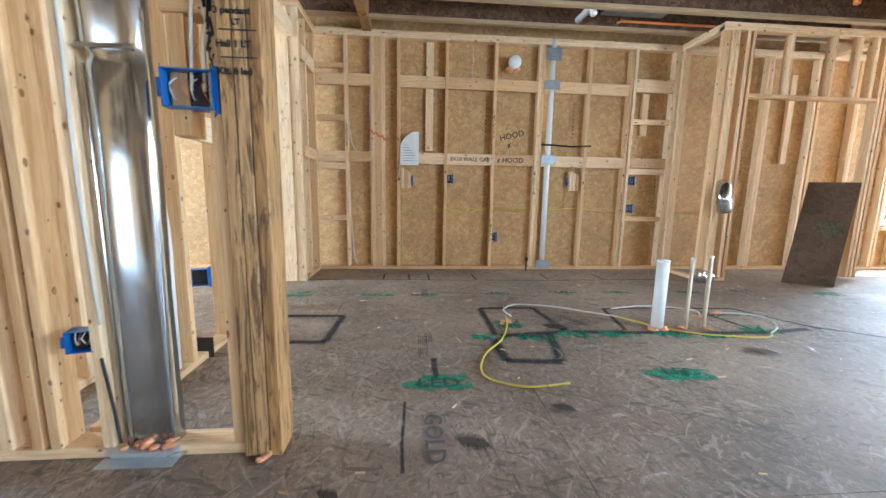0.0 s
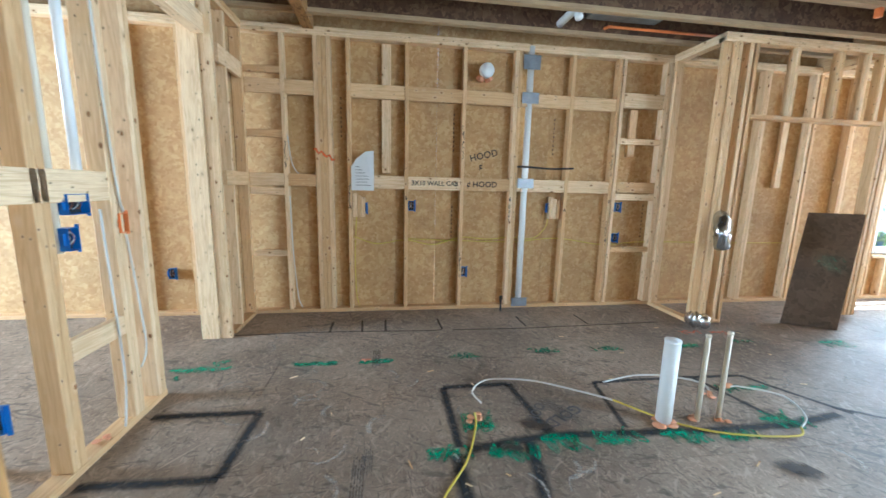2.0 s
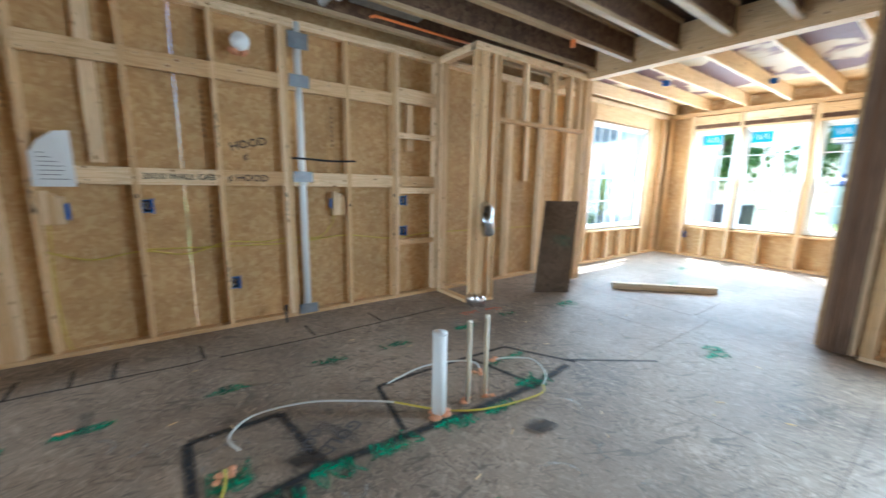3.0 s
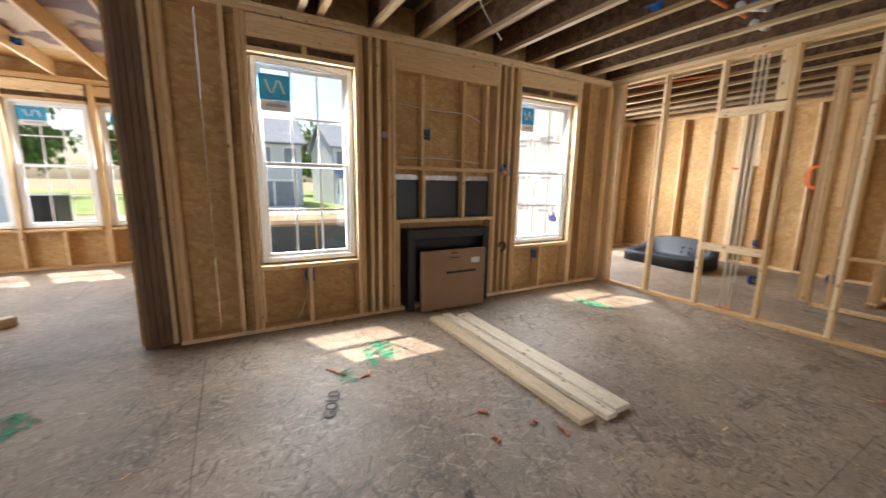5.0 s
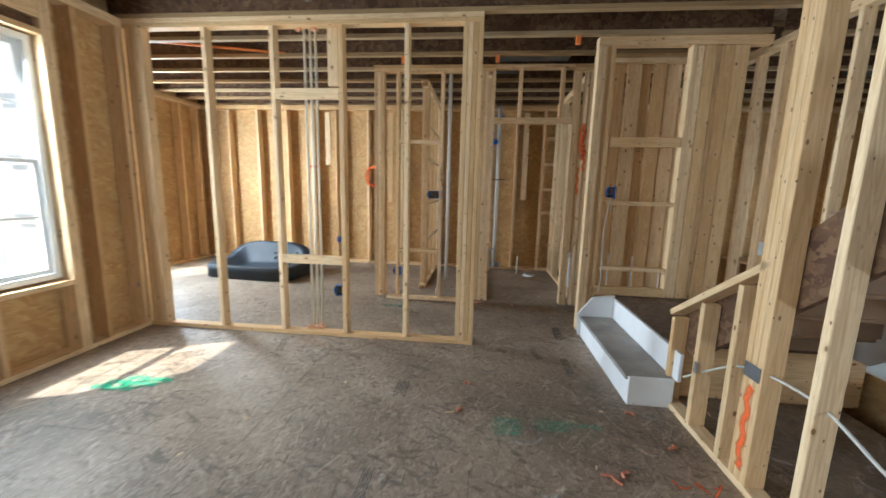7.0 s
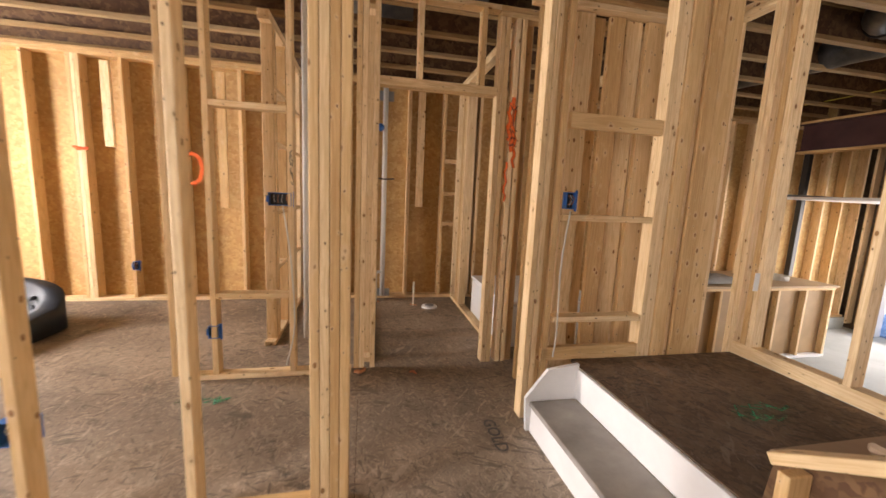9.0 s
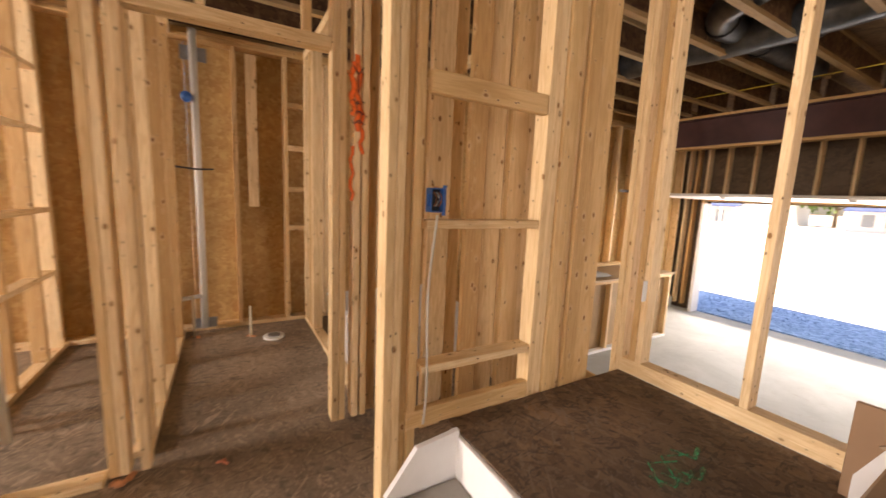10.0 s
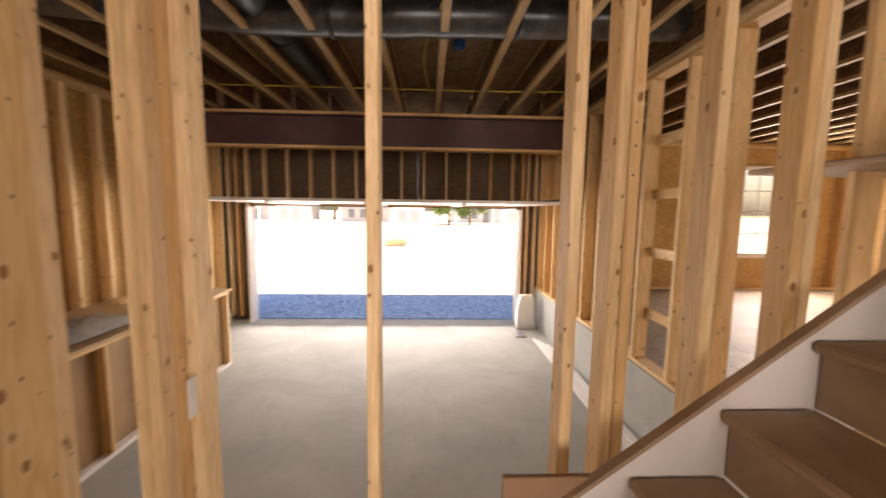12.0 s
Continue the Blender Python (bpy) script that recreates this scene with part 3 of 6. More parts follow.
FWIN = [(3.1, 4.6)]
fw.plates(-0.5, 5.5)
fw.sheath(-0.56, 5.7, -0.3, 3.1, -6.853, holes=[(a, b, 0.62, 2.38) for a, b in FWIN])
fw.studs([-0.3, 0.1, 1.3, 1.5, 3.0, 4.7, 5.2])

# chase by the first post
ch = Wall("wall_chase_front", "x", 2.19, 2.29, "open studs round a steel duct")
ch.plates(-1.9, -0.69)
for a in (-1.85, -1.72, -1.62, -1.50, -1.40, -1.34, -1.165):
    ch.add("stud", a - 0.019, a + 0.019, PL, TOP - 2 * PL)
ch.add("stud", -0.735, -0.697, PL, TOP - 2 * PL)
lp = Wall("wall_laminated_post", "x", 2.17, 2.30, "laminated timber post with dark streaks and handwriting")
for i in range(3):
    lp.add("laminated_post", -0.69 + i * 0.045, -0.648 + i * 0.045, 0, TOP, mat=TREATED)
cx = Wall("wall_chase_side", "y", -1.34, -1.25, "open stud wall with cables, pipes and boxes")
cx.plates(2.32, 4.0)
for a in (2.9, 3.3, 3.34, 3.72, 3.76, 3.93, 3.97):
    cx.add("stud", a - 0.019, a + 0.019, PL, TOP - 2 * PL)
cx.add("blocking", 2.92, 3.70, 1.22, 1.36, -1.288, -1.25)
cx.add("blocking", 3.36, 3.70, 0.52, 0.62, -1.288, -1.25)
cx.add("opening_header", 3.98, 4.88, 2.42, 2.56)
c2 = Wall("wall_chase_back", "y", -1.75, -1.66, "open stud wall")
c2.plates(2.3, 3.4)
c2.studs([2.35, 2.75, 3.2, 3.36])
bo = Wall("wall_cabinet_end", "y", -1.44, -1.2, "stacked pale studs at the end of the cabinet wall")
for y in (4.89, 4.93, 4.97):
    bo.add("stud", y - 0.019, y + 0.019, 0, TOP - 0.08, -1.44, -1.30)
bo.add("stud", 4.88, 4.918, 0, TOP - 0.08, -1.295, -1.205)
bo.add("stud", 5.12, 5.158, 0, TOP - 0.08, -1.295, -1.205)
bo.add("stud", 5.465, 5.503, 0, TOP - 0.08, -1.295, -1.205)
bo.add("bottom_plate", 4.99, 5.46, 0, PL, -1.295, -1.205)
bo.plates(4.88, 5.505, 0, False)
for z0, z1 in ((2.26, 2.40), (1.30, 1.42)):
    bo.add("blocking", 4.99, 5.46, z0, z1, -1.24, -1.202)
bo.add("sheathing_board", 4.95, 5.5, 0.04, 2.69, -1.315, -1.30, OSB_WALL)

# pantry partition
pa = Wall("wall_pantry_side", "y", 3.16, 3.25, "short open partition")
pa.plates(4.88, 5.50)
pa.studs([5.47, 4.90])
pf = Wall("wall_pantry_front", "x", 4.86, 4.95, "open partition with a door opening and cripple studs")
pf.plates(3.16, 5.2, 0, False)
pf.add("bottom_plate", 3.26, 3.52, 0, PL)
for a in (3.28, 3.32, 3.44, 3.50, 5.06, 5.11, 5.16):
    pf.add("stud", a - 0.019, a + 0.019, PL, TOP - 2 * PL)
pf.add("door_header", 3.52, 5.04, 2.03, 2.068)
pf.studs([3.95, 4.45, 4.75, 4.95], 2.07, TOP - 2 * PL)

# ---- ceiling framing ----
cf = thing("ceiling_framing", (0, 0, 0), "dark I-joists with pale flanges under strand board decking", "ceiling framing", kind="structure")
JZ = TOP


def joist(x0, x1, y, z=JZ, h=0.30):
    bm = bmesh.new()
    for zz, w, hh in ((z + 0.019, 0.058, 0.036), (z + h - 0.019, 0.058, 0.036)):
        r = bmesh.ops.create_cube(bm, size=1)
        bmesh.ops.scale(bm, vec=(x1 - x0, w, hh), verts=r["verts"])
        bmesh.ops.translate(bm, vec=((x0 + x1) / 2, y, zz), verts=r["verts"])
    part("joist_flange", bm, FLANGE["x"], cf)
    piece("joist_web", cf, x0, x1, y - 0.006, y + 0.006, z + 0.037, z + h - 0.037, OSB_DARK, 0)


y = -6.472
while y < 5.5:
    if y > -3.2:
        joist(-0.7 if y < -0.6 else -6.7, 5.02, y)
    else:
        joist(-0.7, 6.9, y)
    y += 0.488
joist(-0.7, 5.0, 1.01)
for i in range(12):
    joist(-5.0, -0.85, -6.05 + 0.488 * i)
    joist(-6.8, -5.2, -6.05 + 0.488 * i)
deck = thing("ceiling", (0, 0, 0), "underside of strand board floor decking", "ceiling", kind="structure")
# garage decking gets the lit colour, the rest the shaded one
piece("deck_board", deck, -7.0, -0.8, -6.6, -0.64, 3.08, 3.10, OSB_DECK_LIT, 0)
piece("deck_board", deck, -0.799, 5.2, -6.6, -0.64, 3.08, 3.10, OSB_DECK_SHADED, 0)
piece("deck_board", deck, -7.0, 5.2, -0.639, 5.7, 3.08, 3.10, OSB_DECK_SHADED, 0)
piece("deck_board", deck, 5.2, 9.1, 1.95, 5.7, 3.081, 3.101, OSB_DECK_SHADED, 0)
piece("deck_board", deck, 5.2, 7.0, -6.6, -2.9, 3.08, 3.10, OSB_DECK_SHADED, 0)
# sunroom rafters
sr = thing("ceiling_sunroom", (0, 0, 0), "pale rafters with wrapped boards above", "ceiling framing", kind="structure")
for i in range(6):
    yy = 2.5 + 0.58 * i
    piece("rafter", sr, 5.22, 8.86, yy - 0.019, yy + 0.019, TOP, TOP + 0.19)
piece("header_beam", sr, 5.06, 5.2, 2.33, 5.6, TOP - 0.06, TOP + 0.28)
piece("wrap_board", sr, 5.22, 8.2, 2.2, 5.6, TOP + 0.195, TOP + 0.205, INSUL, 0)
piece("deck_board", sr, 8.2, 8.95, 2.2, 5.6, TOP + 0.192, TOP + 0.203, OSB_WALL, 0)

# garage beam
gb = thing("garage_beam", (-5.1, -3.5, 2.27), "red oxide steel beam with wood nailers", "steel beam", kind="structure")
bm = bmesh.new()
for x0, x1, z0, z1 in ((-5.19, -5.01, 2.32, 2.335), (-5.19, -5.01, 2.715, 2.73), (-5.106, -5.094, 2.33, 2.72)):
    r = bmesh.ops.create_cube(bm, size=1)
    bmesh.ops.scale(bm, vec=(x1 - x0, 5.8, z1 - z0), verts=r["verts"])
    bmesh.ops.translate(bm, vec=((x0 + x1) / 2 + 5.1, 0, (z0 + z1) / 2 - 2.27), verts=r["verts"])
part("web", bm, BEAM, gb, at=(-5.1, -3.5, 2.27))
piece("nailer", gb, -5.19, -5.01, -6.39, -0.71, 2.732, 2.769)
piece("nailer", gb, -5.19, -5.01, -6.39, -0.71, 2.281, 2.318)

# garage slab, kerbs
solid("garage_floor", -6.84, -0.85, -6.4, -0.7, GF - 0.15, GF, CONCRETE, "pale grey concrete slab, lightly stained", "floor", "structure", bevel=0)
solid("kerb", -6.7, -0.85, -6.54, -6.36, GF - 0.1, -0.45, CONCRETE, "concrete kerb under the wall", "kerb", "structure")
solid("kerb", -6.7, -0.85, -0.72, -0.55, GF - 0.1, -0.002, CONCRETE, "concrete kerb under the wall", "kerb", "structure")

# landing, step and stairs
ld = thing("landing", (-0.2, -2.8, 0), "dark strand board landing, two steps up", "landing", kind="structure")
piece("deck", ld, GX, 0.385, CY + 0.002, -2.382, LZ - 0.02, LZ, OSB_LAND, 0.002)
piece("riser_board", ld, 0.387, 0.41, -3.50, -2.20, 0.19, LZ - 0.004, WHITE)
piece("rim", ld, GX, 0.36, -2.42, -2.385, 0, LZ - 0.022)
st = thing("starting_step", (0.55, -2.85, 0), "white painted step box with a dusty tread", "step")
piece("tread", st, 0.412, 0.715, -3.43, -2.24, 0.165, 0.195, plain("dusty_tread", (0.34, 0.31, 0.28), 0.7, 0, 0.3, 5), 0.006)
piece("riser", st, 0.66, 0.68, -3.43, -2.24, 0.0, 0.163, WHITE)
piece("riser", st, 0.682, 0.70, -3.43, -2.24, 0.0, 0.163, WHITE)
piece("end_board", st, 0.415, 0.70, -2.238, -2.215, 0.0, 0.197, WHITE)
bm = bmesh.new()
prof = [(0.40, 0.0), (0.72, 0.0), (0.735, 0.21), (0.60, 0.385), (0.40, 0.41)]
vs = [[bm.verts.new((x - 0.55, yy + 2.85, z)) for x, z in prof] for yy in (-3.46, -3.435)]
bm.faces.new(vs[0])
bm.faces.new(vs[1][::-1])
for i in range(5):
    j = (i + 1) % 5
    bm.faces.new((vs[0][i], vs[0][j], vs[1][j], vs[1][i]))
bmesh.ops.recalc_face_normals(bm, faces=bm.faces)
part("skirt_board", bm, WHITE, st, at=(0.55, -2.85, 0))

sf = thing("stair_flight", (-0.15, -1.3, LZ), "carpet-brown unfinished stair treads between white skirts", "stairs", kind="structure")
TREAD = plain("stair_tread_board", (0.42, 0.295, 0.20), 0.7, 0, 0.2, 6)
for i in range(6):
    y0 = -2.40 + 0.235 * i
    z = LZ + 0.19 * (i + 1)
    piece("tread", sf, -0.66, 0.31, y0 - 0.03, y0 + 0.235, z - 0.032, z, TREAD, 0.014)
    piece("riser", sf, -0.66, 0.31, y0, y0 + 0.018, z - 0.19, z - 0.031, TREAD)
piece("tread", sf, -1.8, 0.31, -0.97, 0.3, LZ + 1.30, LZ + 1.33, TREAD, 0.012)
for x0 in (-0.685,):
    bm = bmesh.new()
    prof = [(-2.50, 0.0), (-2.50, 0.10), (-2.44, 0.235), (-0.95, 1.357), (-0.95, 1.0), (-2.2, 0.0)]
    vs = [[bm.verts.new((x + 0.15, y + 1.3, z)) for y, z in prof] for x in (x0, x0 + 0.02)]
    bm.faces.new(vs[0])
    bm.faces.new(vs[1][::-1])
    for i in range(6):
        j = (i + 1) % 6
        bm.faces.new((vs[0][i], vs[0][j], vs[1][j], vs[1][i]))
    bmesh.ops.recalc_face_normals(bm, faces=bm.faces)
    part("skirt_board", bm, WHITE, sf, at=(-0.15, -1.3, LZ))

bm = bmesh.new()
prof = [(-2.44, 0.236), (-0.95, 1.358), (-0.95, 1.372), (-2.455, 0.241)]
vs = [[bm.verts.new((x + 0.15, y + 1.3, z)) for y, z in prof] for x in (-0.69, -0.66)]
bm.faces.new(vs[0])
bm.faces.new(vs[1][::-1])
for i in range(4):
    j = (i + 1) % 4
    bm.faces.new((vs[0][i], vs[0][j], vs[1][j], vs[1][i]))
bmesh.ops.recalc_face_normals(bm, faces=bm.faces)
part("skirt_cap", bm, TREAD, sf, "brown cap on the skirt", at=(-0.15, -1.3, LZ))

# knee wall by the stairs
kw = Wall("wall_stair_knee", "y", 0.345, 0.435, "low raked stud wall beside the stairs")
kw.add("bottom_plate", -2.32, -1.0, 0, PL)
for a, zt in ((-2.29, 0.60), (-2.0, 0.78), (-1.72, 0.96)):
    kw.add("stud", a - 0.019, a + 0.019, PL, zt)
for a in (-1.60, -1.56, -1.52, -1.25):
    kw.add("stud", a - 0.019, a + 0.019, PL, TOP)
rail = kw.add("raked_plate", -2.36, -1.54, 0.625, 0.663)
rail.rotation_euler = (radians(32), 0, 0)
rail.location.z = 0.86
rail.scale.y = 1.12
rail.location.y = -1.95

# floors
fl = thing("floor", (0, 0, 0), "dusty grey-brown strand board subfloor, scuffed and marked", "floor", kind="structure")


def floor_area(x0, x1, y0, y1):
    row = 0
    y = y0
    while y < y1 - 0.01:
        yb = min(y + 1.22, y1)
        x = x0 - (1.2 if row % 2 else 0)
        while x < x1:
            a, b = max(x, x0), min(x + 2.44, x1)
            if b - a > 0.01:
                bm = bmesh.new()
                r = bmesh.ops.create_cube(bm, size=1)
                bmesh.ops.scale(bm, vec=(b - a - 0.003, yb - y - 0.003, 0.02), verts=r["verts"])
                bmesh.ops.translate(bm, vec=((a + b) / 2, (y + yb) / 2, -0.01), verts=r["verts"])
                part("floor_board", bm, OSB_FLOOR, fl)
            x += 2.44
        y = yb
        row += 1


floor_area(-0.72, 4.93, -6.4, -0.56)
floor_area(4.93, 6.85, -6.4, -3.0)
floor_area(-6.8, 4.93, -0.56, 5.55)
floor_area(4.93, 8.9, 2.05, 5.55)
solid("subfloor_base", -6.8, 8.9, 2.0, 5.6, -0.3, -0.03, OSB_DECK_SHADED, "framing under the floor", "floor", "structure", bevel=0)
solid("subfloor_base", -6.8, 5.0, -0.55, 2.0, -0.3, -0.03, OSB_DECK_SHADED, "framing under the floor", "floor", "structure", bevel=0)
solid("subfloor_base", -0.72, 6.85, -6.5, -0.55, -0.3, -0.03, OSB_DECK_SHADED, "framing under the floor", "floor", "structure", bevel=0)


# ---- windows ----
def window(name, axis, plane, out, a0, a1, z0, z1, cols=3, rows=2, sashes=1):
    """A double-hung window with glazing bars; plane is the inner face of the frame, out the way outward."""
    w = thing(name, (0, 0, 0), "white vinyl double-hung window with glazing bars and stickers", "window", kind="structure")

    def bar(nm, u0, u1, v0, v1, d0, d1, mat=VINYL, parent=None):
        lo, hi = sorted((plane + out * d0, plane + out * d1))
        if axis == "y":
            return piece(nm, parent or w, lo, hi, u0, u1, v0, v1, mat, 0.003)
        return piece(nm, parent or w, u0, u1, lo, hi, v0, v1, mat, 0.003)

    f = 0.045
    bar("window_frame", a0, a0 + f, z0, z1, 0, 0.09)
    bar("window_frame", a1 - f, a1, z0, z1, 0, 0.09)
    bar("window_frame", a0 + f, a1 - f, z1 - f, z1, 0, 0.09)
    bar("window_sill", a0 + f, a1 - f, z0, z0 + f, -0.01, 0.09)
    n = sashes
    wid = (a1 - a0 - 2 * f) / n
    mid = (z0 + z1) / 2
    for k in range(n):
        u0 = a0 + f + k * wid
        u1 = u0 + wid
        for v0, v1, d in ((z0 + f, mid + 0.02, 0.02), (mid - 0.02, z1 - f, 0.05)):
            s = 0.035
            bar("sash", u0, u0 + s, v0, v1, d, d + 0.028)
            bar("sash", u1 - s, u1, v0, v1, d, d + 0.028)
            bar("sash", u0 + s, u1 - s, v0, v0 + s, d, d + 0.028)
            bar("sash", u0 + s, u1 - s, v1 - s, v1, d, d + 0.028)
            g = bar("pane", u0 + s, u1 - s, v0 + s, v1 - s, d + 0.012, d + 0.016, GLASS)
            g.visible_shadow = False
            for c in range(1, cols):
                uc = u0 + s + c * (u1 - u0 - 2 * s) / cols
                bar("glazing_bar", uc - 0.009, uc + 0.009, v0 + s, v1 - s, d + 0.006, d + 0.011)
            for c in range(1, rows):
                vc = v0 + s + c * (v1 - v0 - 2 * s) / rows
                bar("glazing_bar", u0 + s, u1 - s, vc - 0.009, vc + 0.009, d + 0.003, d + 0.0055)
    return w


window("window_1", "y", EX + 0.07, 1, A[0], A[1], A[2], A[3])
window("window_2", "y", EX + 0.07, 1, B[0], B[1], B[2], B[3])
window("window_3", "x", NY + 0.03, 1, NWIN[0], NWIN[1], NWIN[2], NWIN[3], 3, 2, 2)
for (a0, a1), nm in zip(SW, ("window_4", "window_5", "window_6")):
    window(nm, "y", SX + 0.07, 1, a0, a1, 0.62, 2.42)
window("window_7", "y", 6.87, 1, BW[0], BW[1], BW[2], BW[3])
for (a0, a1), nm in zip(FWIN, ("window_8",)):
    window(nm, "y", -6.77, -1, a0, a1, 0.62, 2.38)



# ---- main beams ----
mb = thing("ceiling_beam", (0, 0, 0), "laminated timber beams under the joists", "beam", kind="structure")
piece("beam", mb, -0.66, -0.56, 2.31, 5.5, 2.74, 3.06, TREATED)
piece("beam", mb, -0.55, 4.92, 2.18, 2.30, 2.75, 3.06)


# ---- services: boxes, pipes and cables ----


def joint_box(name, at, face, size=(0.06, 0.05, 0.10), mat=None, wires=True):
    """An open electrical box with side ears; face is the way its mouth looks."""
    mat = mat or BLUE
    ob = thing(name, at, "blue plastic electrical box nailed to a stud" if mat is BLUE else "orange plastic electrical box nailed to a stud", "electrical box", "electrical boxes")
    w, d, h = size
    n = Vector(face)
    ob.rotation_euler = (0, 0, math.atan2(n.x, -n.y))
    bm = bmesh.new()
    bmesh.ops.create_cube(bm, size=1)
    bmesh.ops.scale(bm, vec=(w, d, h), verts=bm.verts)
    bmesh.ops.translate(bm, vec=(0, d / 2, 0), verts=bm.verts)
    front = [f for f in bm.faces if f.normal.y < -0.9]
    bmesh.ops.inset_region(bm, faces=front, thickness=0.004)
    g = bmesh.ops.extrude_discrete_faces(bm, faces=front)
    bmesh.ops.translate(bm, vec=(0, d - 0.006, 0), verts=[v for f in g["faces"] for v in f.verts])
    part("box_shell", bm, mat, ob, at=at)
    for sx, hh in ((w / 2 + 0.008, h * 1.25), (-w / 2 - 0.008, h * 0.5)):
        bm = bmesh.new()
        bmesh.ops.create_cube(bm, size=1)
        bmesh.ops.scale(bm, vec=(0.014, 0.008, hh), verts=bm.verts)
        bmesh.ops.translate(bm, vec=(sx, 0.014, 0), verts=bm.verts)
        part("nail_ear", bm, mat, ob, at=at)
    # added black sheet partway in: gives the shade of the deep box
    bm = bmesh.new()
    bmesh.ops.create_cube(bm, size=1)
    bmesh.ops.scale(bm, vec=(w - 0.012, 0.004, h - 0.012), verts=bm.verts)
    bmesh.ops.translate(bm, vec=(0, d * 0.62, 0), verts=bm.verts)
    part("box_back", bm, BLACK, ob, "black sheet standing for the shade inside the box", at=at)
    if wires:
        rnd = random.Random(int(abs(at[0] * 100 + at[2] * 37)))
        for i in range(4):
            bm = bmesh.new()
            x = (i - 1.5) * w * 0.2
            tube(bm, curve_pts([(x, d * 0.7, h * 0.38), (x + rnd.uniform(-.01, .01), d * 0.2, h * 0.1), (x + rnd.uniform(-.01, .01), d * 0.5, -h * 0.25), (x, d * 0.8, 0)], 3), 0.0024, 5)
            part("wire", bm, COPPER if i % 2 else CABLEW, ob, at=at)
    return ob


COPPER = plain("copper_wire", (0.55, 0.22, 0.1), 0.4, 0.6, 0.3, 30)
ORANGE = plain("orange_box_plastic", (0.78, 0.22, 0.05), 0.5)
for at, face in (((0.36, 5.54, 1.12), (0, -1, 0)), ((-0.13, 5.53, 1.09), (0, -1, 0)), ((0.935, 5.54, 0.41), (0, -1, 0)), ((2.70, 5.54, 1.14), (0, -1, 0)), ((2.70, 5.54, 0.79), (0, -1, 0)), ((1.88, 5.54, 1.12), (0, -1, 0)), ((-1.98, 5.53, 0.42), (0, -1, 0)), ((4.90, 1.02, 0.49), (-1, 0, 0)), ((4.9, -0.21, 1.87), (-1, 0, 0)), ((4.90, -1.84, 0.47), (-1, 0, 0)), ((4.9, -3.0, 0.42), (-1, 0, 0)), ((8.89, 5.02, 0.42), (-1, 0, 0)), ((4.27, -6.37, 0.42), (0, 1, 0))):
    joint_box("electrical_box", at, face)
joint_box("electrical_box", (2.98, -3.09, 0.42), (0, 1, 0), (0.11, 0.06, 0.10))
joint_box("electrical_box", (2.27, -4.29, 1.31), (0, 1, 0), (0.15, 0.06, 0.09))
joint_box("electrical_box", (2.72, -4.29, 0.36), (0, 1, 0), (0.07, 0.06, 0.09))
joint_box("electrical_box", (0.49, -3.55, 1.39), (0, 1, 0), (0.06, 0.05, 0.10))
joint_box("electrical_box", (-0.785, 2.16, 1.27), (0.1, -1, 0), (0.145, 0.08, 0.115))
joint_box("electrical_box", (-1.21, 2.18, 0.44), (0.3, -1, 0), (0.075, 0.06, 0.075))
joint_box("electrical_box", (-1.24, 2.97, 0.48), (0.4, -1, 0), (0.08, 0.05, 0.09), wires=False)
joint_box("electrical_box", (-1.24, 3.49, 1.21), (1, 0, 0), (0.12, 0.06, 0.09))
joint_box("electrical_box", (-1.24, 3.44, 1.06), (1, 0, 0), (0.06, 0.05, 0.10))
joint_box("electrical_box", (-1.24, 3.77, 1.10), (1, 0, 0), (0.06, 0.05, 0.10), ORANGE)
CEIL_BOX = ((2.2, 4.42, 2.84), (3.6, 3.1, 2.84), (3.4, -1.60, 2.84), (2.9, -2.12, 2.84), (-3.0, -2.5, 2.84), (-2.7, -3.55, 2.84), (6.6, 4.6, 2.86), (7.6, 3.6, 2.86), (1.1, 0.9, 2.84))
for at in CEIL_BOX:
    ob = tagged(new("ceiling_box", None), "round blue ceiling box fixed to a joist", "electrical box", "ceiling boxes")
    ob.location = at
    bm = bmesh.new()
    bmesh.ops.create_cone(bm, segments=16, radius1=0.052, radius2=0.05, depth=0.06, cap_ends=True)
    bmesh.ops.inset_region(bm, faces=[f for f in bm.faces if f.normal.z < -0.9], thickness=0.006)
    bmesh.ops.translate(bm, vec=(0, 0, 0.03), verts=[v for f in bm.faces if f.normal.z < -0.9 and len(f.verts) > 4 for v in f.verts])
    part("box_shell", bm, BLUE, ob, at=at)
    piece("hanger_bar", ob, at[0] - 0.09, at[0] + 0.09, at[1] + 0.045, at[1] + 0.06, at[2] + 0.02, at[2] + 0.03, BLUE)

# kitchen vent pipe
vp = thing("vent_pipe", (1.57, 5.50, 0.02), "white plastic drain vent with grey nail plates", "pipe")
pipe("riser_pipe", [(1.57, 5.53, 0.02), (1.57, 5.53, 2.75)], 0.034, PVC, vp)
pipe("coupling", [(1.57, 5.53, 1.30), (1.57, 5.53, 1.42)], 0.042, PVC, vp, "white plastic coupling")
for z, h in ((2.50, 0.14), (2.17, 0.11), (1.31, 0.10), (0.0, 0.10)):
    piece("nail_plate", vp, 1.48, 1.66, 5.488, 5.492, z + 0.02, z + 0.02 + h, IRON, 0.001, "grey steel nail plate")
bm = bmesh.new()
tube(bm, curve_pts([(1.47, 5.485, 1.55), (1.6, 5.49, 1.55), (1.85, 5.50, 1.54), (2.10, 5.49, 1.55)], 5), 0.011, 6)
part("strap", bm, BLACK, vp, "black strap")

